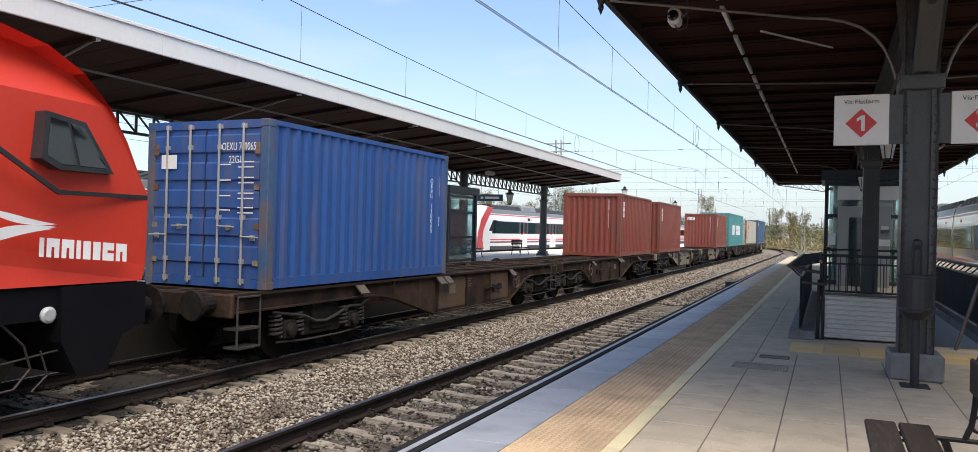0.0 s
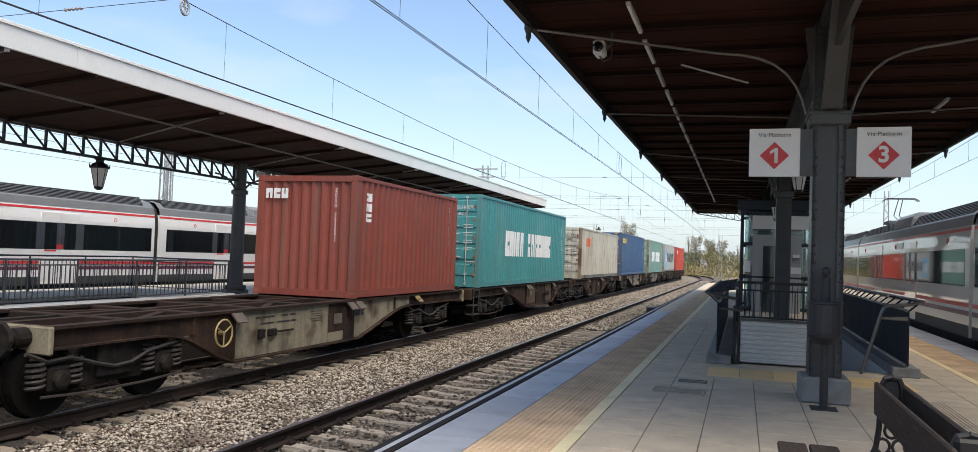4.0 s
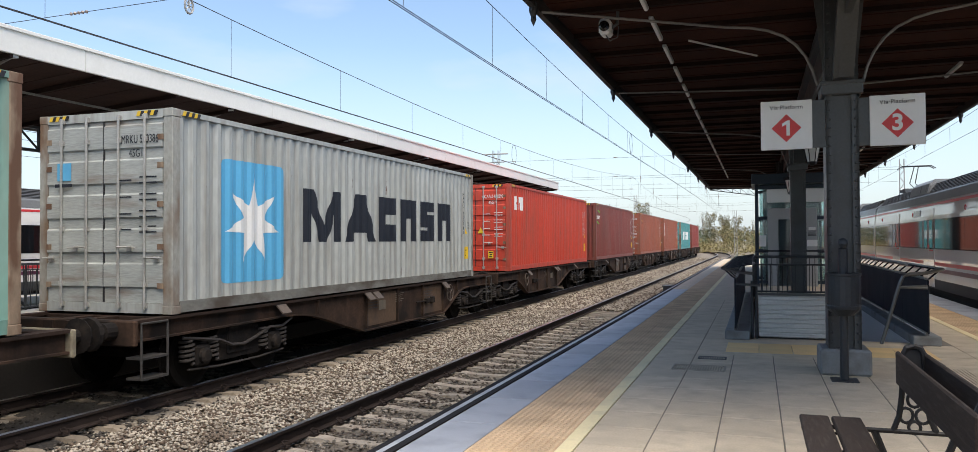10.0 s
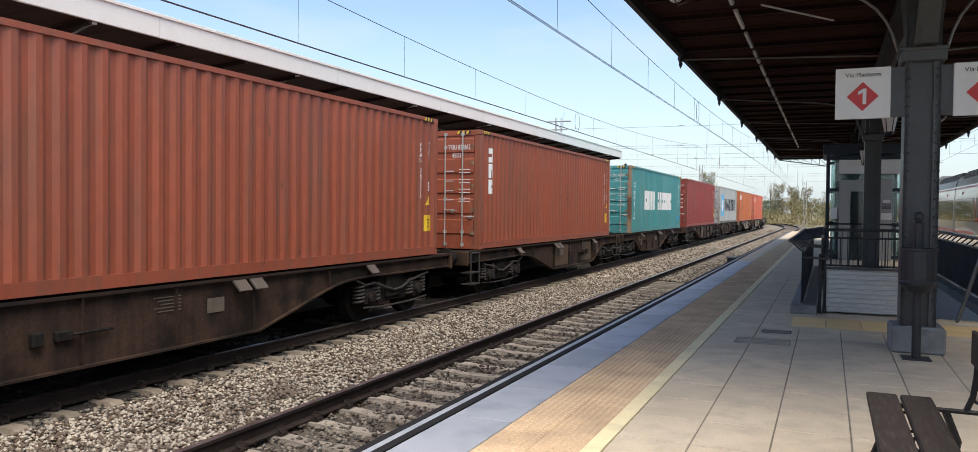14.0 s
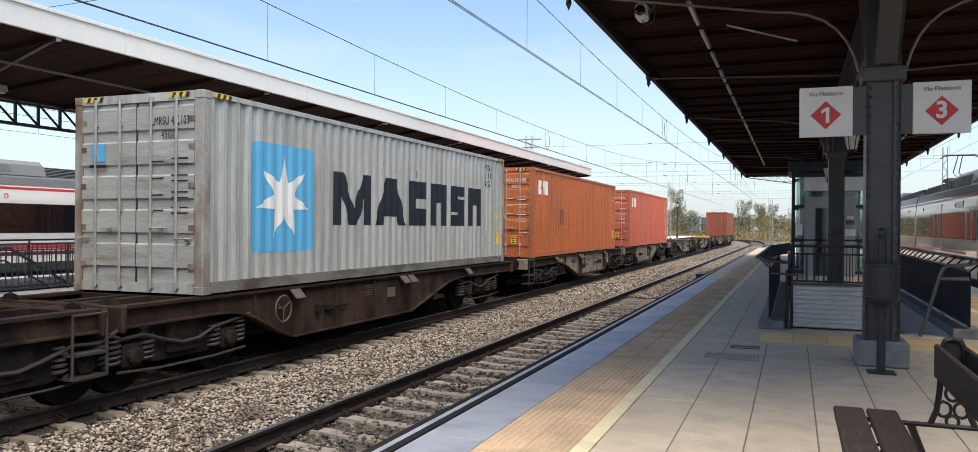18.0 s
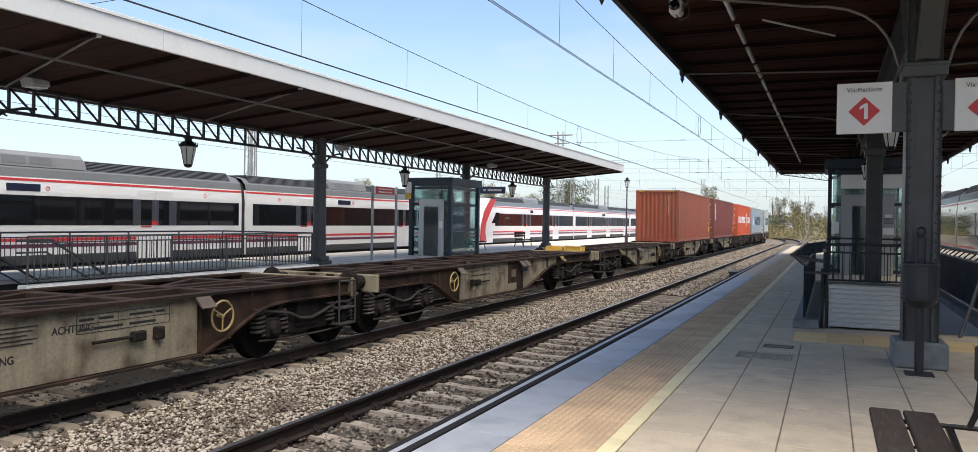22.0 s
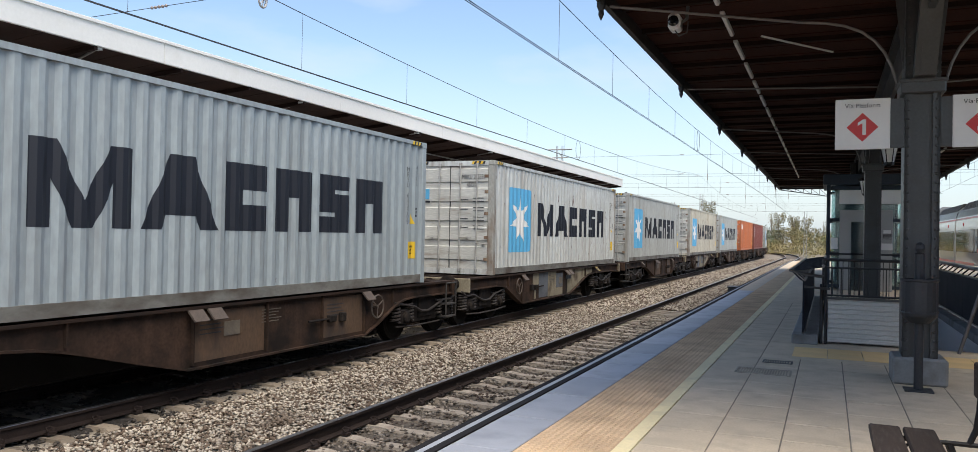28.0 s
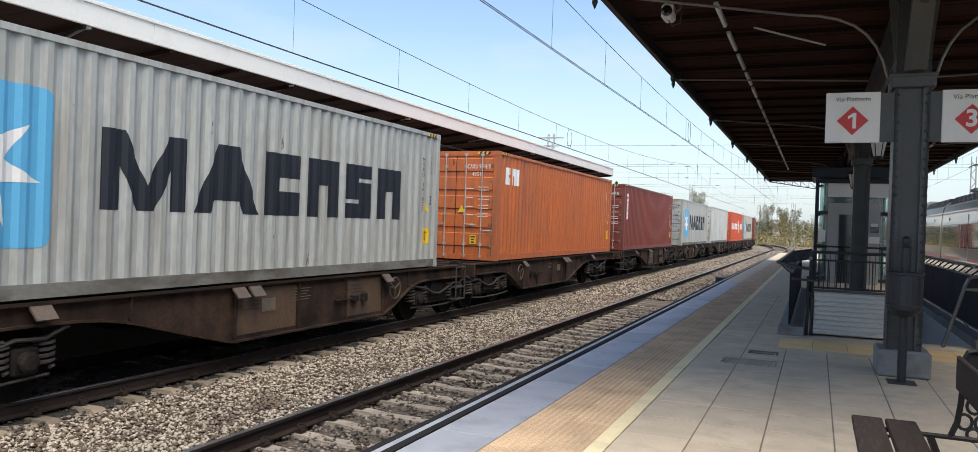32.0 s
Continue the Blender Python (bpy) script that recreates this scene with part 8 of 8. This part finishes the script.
def catenary(x, vertex, zc, zm, a, label, stagger=0.2, y0=-15.0, y1=150.0, double=True, drop=(12.0, 4.3), loop=60.0):
    s = thing("overhead_line", label, "overhead wire")

    def z_mess(y):
        half = 31.0
        k = math.floor((y - vertex + half) / (2 * half))
        d = y - vertex - k * 2 * half
        return zm + a * d * d

    def xs(y):
        return along(y, x + stagger * math.sin((y - vertex) / 31.0 * math.pi / 2))[:2]
    ys = [y0 + 3.0 * k for k in range(int((y1 - y0) / 3.0) + 1)]
    for off in ((-0.02, 0.02) if double else (0.0,)):
        part("contact_wire", tube(B(), [(xs(y)[0] + off, xs(y)[1], zc) for y in ys], 0.007, 4), M_WIRE, s)
    part("messenger_wire", tube(B(), [(*xs(y), z_mess(y)) for y in ys], 0.008, 4), M_WIRE, s)
    y = drop[0] - 6 * drop[1]
    k = 0
    while y < 95:
        part("dropper", rod(B(), (*xs(y), zc), (*xs(y), z_mess(y)), 0.004, 4), M_WIRE, s)
        y += drop[1]
        k += 1
    for yy in (loop,):
        ring = [(xs(yy)[0] + 0.02, yy + 0.30 * math.cos(2 * math.pi * q / 12), (zc + z_mess(loop)) / 2 + (z_mess(loop) - zc) / 2 * math.sin(2 * math.pi * q / 12)) for q in range(13)]
        part("jumper_loop", tube(B(), ring, 0.007, 4), M_WIRE, s)
    return s


catenary(TRACK_1 + 0.05, 29.0, 4.53, 5.27, 0.00117, "paired contact wires and messenger over the platform track", 0.15, drop=(12.9, 3.6), loop=27.9)
catenary(TRACK_2, 28.0, 4.45, 5.19, 0.00115, "contact wire and messenger over the goods track", 0.03, drop=(11.8, 3.9), loop=29.0)
catenary(TRACK_3, 30.0, 4.60, 5.15, 0.0009, "contact wire and messenger over the track of the parked train", double=False)
catenary(TRACK_4, 40.0, 4.70, 5.6, 0.0009, "contact wire and messenger over the far track", double=False)
catenary(TRACK_5, 28.0, 4.70, 5.6, 0.0009, "contact wire and messenger over the yard track", double=False)


def insulator(b, p, q, n=5):
    p, q = Vector(p), Vector(q)
    turn = (q - p).to_track_quat("Z", "Y").to_matrix()
    rings = []
    for k in range(4 * n):
        c, r = p + (q - p) * (k / (4 * n - 1)), 0.04 if k % 4 in (1, 2) else 0.014
        rings.append([b.verts.new(c + turn @ Vector((r * math.cos(math.pi * j / 3), r * math.sin(math.pi * j / 3), 0))) for j in range(6)])
    for r0, r1 in zip(rings, rings[1:]):
        for j in range(6):
            b.faces.new((r0[j], r0[(j + 1) % 6], r1[(j + 1) % 6], r1[j]))
    b.faces.new(rings[0]), b.faces.new(rings[-1])
    return b


def span(y, x0, x1, zs, label):
    s = thing("cross_span", label, "overhead wire", group="cross spans over the tracks")
    for z in zs:
        part("span_wire", tube(B(), [(x0, y, z), ((x0 + x1) / 2, y, z - 0.08), (x1, y, z)], 0.009, 4), M_WIRE, s)
        for x in (TRACK_4 + 1.6, TRACK_2 - 2.2, TRACK_1 + 2.0):
            part("insulator", insulator(B(), (x, y, z - 0.04), (x + 0.35, y, z - 0.04)), M_INSUL, s)
    for x in (TRACK_1, TRACK_2, TRACK_4, TRACK_3):
        part("drop_insulator", insulator(B(), (x, y, zs[-1] - 0.08), (x, y, zs[-1] - 0.55)), M_INSUL, s)
        part("hanger", rod(B(), (x, y, zs[0] - 0.05), (x, y, 5.2), 0.007, 4), M_WIRE, s)
    return s


for y, zs in ((64.0, (8.3, 6.75)), (72.0, (7.2, 6.2)), (95.0, (8.2, 6.8)), (126.0, (8.2, 6.8)), (150.0, (8.2, 6.8))):
    span(y, -32.0, 11.0, zs, "wires spanning the tracks between masts")

s = thing("cross_span", "guy wires with insulators and tension wheel overhead", "overhead wire")
for p, q in (((-18.5, 14, 7.73), (-6.6, 14, 7.0)), ((-21.0, 14, 6.72), (-5.5, 14, 6.95))):
    part("span_wire", tube(B(), [p, q], 0.009, 4), M_WIRE, s)
    for f in (0.38, 0.62):
        a = Vector(p) + (Vector(q) - Vector(p)) * f
        c = Vector(p) + (Vector(q) - Vector(p)) * (f + 0.035)
        part("insulator", insulator(B(), a, c), M_INSUL, s)
ring = [(-8.93, 10.66 + 0.10 * math.cos(2 * math.pi * q / 14), 5.42 + 0.13 * math.sin(2 * math.pi * q / 14)) for q in range(15)]
b = tube(B(), ring, 0.02, 6)
rod(b, (-8.93, 10.66, 5.42), (-8.93, 10.66, 5.90), 0.014, 6)
for q in range(4):
    a = math.pi * q / 4
    rod(b, (-8.93, 10.66 - 0.1 * math.cos(a), 5.42 - 0.13 * math.sin(a)), (-8.93, 10.66 + 0.1 * math.cos(a), 5.42 + 0.13 * math.sin(a)), 0.009, 4)
part("tension_wheel", b, M_MAST, s)


def lattice_mast(x, y, h, w=0.42, arm=0.0):
    s = thing("catenary_mast", "grey lattice steel mast of the overhead line", "mast", pose(x, y, -0.95), group="masts of the overhead line")
    b = B()
    for sx in (-1, 1):
        for sy in (-1, 1):
            rod(b, (sx * w / 2, sy * w / 3, 0), (sx * w / 2.6, sy * w / 4, h), 0.035, 4)
    part("leg", b, M_MAST, s)
    b = B()
    z = 0.4
    k = 0
    while z < h - 0.6:
        sg = 1 if k % 2 else -1
        rod(b, (-sg * w / 2.2, -w / 3.3, z), (sg * w / 2.2, -w / 3.3, z + 0.55), 0.018, 4)
        rod(b, (-sg * w / 2.2, w / 3.3, z), (sg * w / 2.2, w / 3.3, z + 0.55), 0.018, 4)
        z += 0.55
        k += 1
    tagged(part("lacing", b, M_MAST, s), kind="stuff")
    if arm:
        b = B()
        rod(b, (-arm, 0, h - 0.3), (arm, 0, h - 0.3), 0.06, 4)
        rod(b, (-arm * 0.7, 0, h - 1.0), (arm * 0.7, 0, h - 1.0), 0.05, 4)
        part("cross_arm", b, M_MAST, s)
    return s


lattice_mast(-21.3, 64.0, 10.2, 0.6, 1.1)
for x, y, h in ((-13.9, 95.0, 7.8), (-21.5, 80.0, 6.3), (-20.3, 72.0, 6.6), (-17.2, 95.0, 6.8), (-3.0, 118.0, 6.6), (10.6, 41.0, 8.2), (-24.0, 28.0, 8.6), (-33.0, 64.0, 9.4), (11.3, 72.0, 9.0), (-30.0, 95.0, 9.2), (0.8, 126.0, 7.5), (-34.0, 40.0, 8.5)):
    lattice_mast(x, y, h)
s = thing("signal_post", "slim grey railway signal with dark head", "signal", pose(3.4, 118.0, -0.9))
part("post", rod(B(), (0, 0, 0), (0, 0, 3.6), 0.06, 8), M_MAST, s)
part("head", box(B(), -0.22, 0.22, -0.1, 0.1, 3.4, 4.3, 0.05), M_BLACK, s)


# ---- trees and scrub in the distance ----
def leaf_cloud(name, blobs, per, size, material, seed):
    rng = np.random.default_rng(seed)
    vs, fs = [], []
    for cx, cy, cz, rx, rz in blobs:
        d = rng.normal(0, 1, (per, 3))
        d /= np.linalg.norm(d, axis=1)[:, None]
        d *= rng.uniform(0.35, 1.05, (per, 1)) ** 0.6
        c = np.c_[cx + d[:, 0] * rx, cy + d[:, 1] * rx, cz + d[:, 2] * rz]
        u = rng.normal(0, 1, (per, 3))
        v = rng.normal(0, 1, (per, 3))
        u *= (size * rng.uniform(0.5, 1.3, per) / np.linalg.norm(u, axis=1))[:, None]
        v *= (size * rng.uniform(0.4, 1.0, per) / np.linalg.norm(v, axis=1))[:, None]
        base = len(vs)
        q = np.stack([c - u, c - v * 0.8, c + u, c + v], 1).reshape(-1, 3)
        vs += [tuple(p) for p in q]
        fs += [(base + 4 * k, base + 4 * k + 1, base + 4 * k + 2, base + 4 * k + 3) for k in range(per)]
    return big_mesh(name, vs, fs, material)


def tree(kind, h, seed, label):
    rnd = random.Random(seed)
    s = thing("tree", label, "tree")
    b = B()
    rod(b, (0, 0, 0), (0.15, 0, h * 0.5), 0.022 * h, 7, 0.013 * h)
    rod(b, (0.15, 0, h * 0.5), (0.05, 0.1, h * 0.95), 0.013 * h, 6, 0.003 * h)
    limbs = []
    for k in range(9):
        a, z = rnd.uniform(0, 6.28), h * rnd.uniform(0.3, 0.8)
        r = h * (0.30 if kind == "round" else 0.12) * rnd.uniform(0.7, 1.1)
        e = (r * math.cos(a), r * math.sin(a), z + h * rnd.uniform(0.08, 0.2))
        rod(b, (0.1, 0, z), e, 0.007 * h, 5, 0.002 * h)
        limbs.append(e)
    part("trunk", b, M_BARK, s)
    blobs = []
    for e in limbs:
        blobs.append((e[0], e[1], e[2], h * (0.14 if kind == "round" else 0.075), h * (0.12 if kind == "round" else 0.15)))
    for k in range(6):
        z = h * rnd.uniform(0.45, 0.97)
        w = h * (0.2 if kind == "round" else 0.07)
        blobs.append((rnd.uniform(-w, w), rnd.uniform(-w, w), z, h * (0.13 if kind == "round" else 0.07), h * 0.12))
    if kind == "bare":
        blobs = blobs[::2]
    part("crown", leaf_cloud("crown", blobs, 260 if kind != "bare" else 90, h * 0.0105, M_LEAFDK if kind == "round" and seed % 2 else M_LEAF, seed), None, s)
    return s


KINDS = [tree("round", 7.5, 1, "dark green broad-leaved tree beyond the tracks"), tree("round", 6.5, 2, "olive autumn tree beyond the tracks"), tree("tall", 9.5, 3, "tall slender poplar turning yellow"), tree("bare", 8.0, 4, "half-bare autumn tree with thin branches")]
rnd = random.Random(21)
spots = []
for k in range(58):
    spots.append((rnd.uniform(-34, 22), rnd.uniform(152, 200), rnd.choice((0, 1, 1, 2, 2, 3, 3, 3)), rnd.uniform(0.5, 0.8)))
for k in range(26):
    spots.append((rnd.uniform(-75, -36), rnd.uniform(105, 150), rnd.choice((0, 0, 1, 2)), rnd.uniform(0.7, 1.0)))
for x, y, k, sc in ((-32.0, 100, 0, 1.15), (-34.5, 103, 0, 1.05), (-37.0, 98, 1, 0.95), (-41.0, 102, 1, 1.0), (-44.0, 100, 2, 0.8), (-9.5, 172, 2, 0.85), (-7.0, 175, 3, 0.95), (-4.0, 168, 2, 0.75), (-1.0, 172, 3, 0.85), (1.5, 170, 2, 0.7), (4.0, 172, 2, 0.8), (30, 120, 0, 1.0), (26, 140, 1, 1.0), (36, 100, 1, 1.0), (24, 165, 0, 0.9)):
    spots.append((x, y, k, sc))
for n, (x, y, k, sc) in enumerate(spots):
    turn = rnd.uniform(0, 360)
    if n < 4:
        KINDS[n].matrix_basis = pose(x, y, -1.12, 0, 0, turn)
        continue
    copy_thing(KINDS[k], pose(x, y, -1.12, 0, 0, turn) @ Matrix.Diagonal((sc, sc, sc, 1)))
blobs = []
for k in range(150):
    blobs.append((rnd.uniform(-40, 34), rnd.uniform(138, 146), -0.5 + rnd.uniform(0, 0.7), rnd.uniform(0.9, 2.0), rnd.uniform(0.7, 1.3)))
tagged(new("scrub", leaf_cloud("scrub", blobs, 90, 0.16, M_LEAFDRY, 9)), "olive and yellow scrub along the bend of the line", "scrub", kind="stuff")
for seed, m, words in ((5, M_LEAF, "olive autumn thicket behind the bend of the line"), (6, M_LEAFDK, "dark green thicket behind the bend of the line"), (7, M_LEAFDRY, "yellowing thicket behind the bend of the line")):
    blobs = []
    for k in range(120):
        blobs.append((rnd.uniform(-80, 46), rnd.uniform(146, 185), rnd.uniform(-0.5, 2.4) + 1.3 * rnd.random() ** 3, rnd.uniform(1.2, 2.6), rnd.uniform(0.9, 1.9)))
    tagged(new("thicket", leaf_cloud("thicket", blobs, 220, 0.17, m, seed)), words, "thicket", kind="stuff")

# far buildings behind the yard
s = thing("warehouse", "low pale flat-roofed building far behind the yard", "building", pose(-60, 92, -1.1))
b = B()
box(b, -9, 9, -5, 5, 0, 5.2)
part("wall", b, M_FASCIA, s)
b = B()
box(b, -9.3, 9.3, -5.3, 5.3, 5.2, 5.6)
part("roof", b, M_SHEET, s)
for k in range(5):
    b = B()
    box(b, 9.0, 9.05, -4 + 1.8 * k - 0.5, -4 + 1.8 * k + 0.5, 2.4, 3.8)
    part("window", b, M_DKWIN, s)

# ---- tracks and paving, piece by piece ----
track(TRACK_1, -25, 250, "platform track on concrete sleepers with rusty rails", sleepers=(-6.2, 72))
track(TRACK_2, -25, 250, "goods track on concrete sleepers", sleepers=(-5.9, 48))
track(TRACK_3, -25, 150, "platform track beside the parked train", sleepers=(0, 0))
track(TRACK_4, -25, 180, "far platform track under the parked trains", sleepers=(0, 0))
track(TRACK_5, -25, 180, "yard track beyond the parked trains", sleepers=(0, 0))


def tactile_mesh():
    b = B()
    box(b, -0.151, 0.151, -0.149, 0.149, -0.045, 0.0, 0.003)
    for i in range(6):
        for j in range(6):
            x, y = -0.125 + 0.05 * i, -0.125 + 0.05 * j
            v = [b.verts.new((x + dx, y + dy, 0.0002)) for dx, dy in ((-0.017, -0.017), (0.017, -0.017), (0.017, 0.017), (-0.017, 0.017))]
            w = [b.verts.new((x + dx, y + dy, 0.006)) for dx, dy in ((-0.01, -0.01), (0.01, -0.01), (0.01, 0.01), (-0.01, 0.01))]
            b.faces.new(w)
            for k in range(4):
                b.faces.new((v[k], v[(k + 1) % 4], w[(k + 1) % 4], w[k]))
    return mesh_of("tactile_tile", b, M_TACT)


TACT = tactile_mesh()
for side in (0, 1):
    xs = (-1.815, -1.51) if side == 0 else (3.245, 3.55)
    for j in range(70 if side == 0 else 50):
        for x in xs:
            part("tactile_tile", TACT, None, platform, at=pose(x, 2.85 + 0.30 * j + (0 if side == 0 else 5), 0.0))
b = B()
box(b, -1.965, -1.36, 23.72, PLAT_END, -0.05, 0.002)
box(b, 3.095, 3.70, 22.72, PLAT_END, -0.05, 0.002)
box(b, 3.095, 3.70, -20, 7.69, -0.05, 0.002)
box(b, -1.965, -1.36, -20, 2.69, -0.05, 0.002)
part("tactile_strip", b, M_TACT, platform, "far ochre tactile paving")
b = B()
box(b, -1.358, -1.246, -20, PLAT_END, -0.05, 0.003)
box(b, 2.985, 3.092, -20, PLAT_END, -0.05, 0.003)
part("painted_line", b, M_CREAM, platform, "cream painted line")
for x0, x1 in ((-2.605, -2.55), (-2.495, -2.432)):
    b = B()
    box(b, x0, x1, -20, PLAT_END, -0.07, 0.004)
    part("edge_strip", b, M_BLACKSTRIP, platform, "black rubber edge strip")
b = B()
box(b, -2.55, -2.495, -20, PLAT_END, -0.07, 0.001)
box(b, -2.43, -1.968, -20, 1.998, -0.05, 0.0)
box(b, 3.71, 4.32, -20, 5.998, -0.05, 0.0)
part("nosing", b, M_COPING, platform, "pale edge nosing and the coping behind")
paving("coping_stone", -2.43, -1.968, 2.0, 24.0, 1, 1.0, 0.018, 0.0, M_COPING)
bm = B()
box(bm, -2.428, -1.97, 2.0, 24.0, -0.06, -0.006)
part("mortar_joints", bm, M_MORTAR, platform, "dark mortar between the coping stones")
paving("coping_stone", 3.71, 4.32, 6.0, 30.0, 1, 1.0, 0.008, 0.0, M_COPING)
HOLE = [(SX0 - 0.2, SX1 + 0.2, SY0 - 0.15, SY1 + 0.3), (-0.45, 2.14, 10.70, 11.78), (1.72, 2.22, 5.8, 10.1)]
paving("paving_slab", -1.242, 2.981, 2.6, 20.0, 9, 0.6, 0.011, 0.0, M_SLAB, clear=HOLE, jitter=0.0012, bevel=0.0025)
bm = B()
for x0, x1, y0, y1 in ((-1.24, 2.98, 2.6, 12.2), (-1.24, -0.5, 12.2, 20.0), (2.40, 2.98, 12.2, 20.0)):
    box(bm, x0, x1, y0, y1, -0.045, -0.0045)
part("mortar_joints", bm, M_MORTAR, platform, "grey mortar in the joints")
bm = B()
for x0, x1, y0, y1 in ((-1.265, -0.05, 20.0, 20.02), (-0.45, 2.14, 10.55, 10.78), (-0.45, 2.14, 11.72, 12.44), (1.70, 2.24, 5.8, 10.3)):
    box(bm, x0, x1, y0, y1, -0.05, -0.0005)
part("paving", bm, M_SLAB, platform, "mortar bed between the slabs")
paving("yellow_tile", -0.42, 2.10, 10.76, 11.74, 6, 0.49, 0.006, 0.003, M_YTILE)
bm = B()
for k in range(12):
    x = 1.74 + 0.04 * k
    box(bm, x, x + 0.022, 5.85, 10.05, -0.006, 0.006)
part("ribbed_strip", bm, M_SLAB, platform, "grey ribbed guidance paving")


motions()
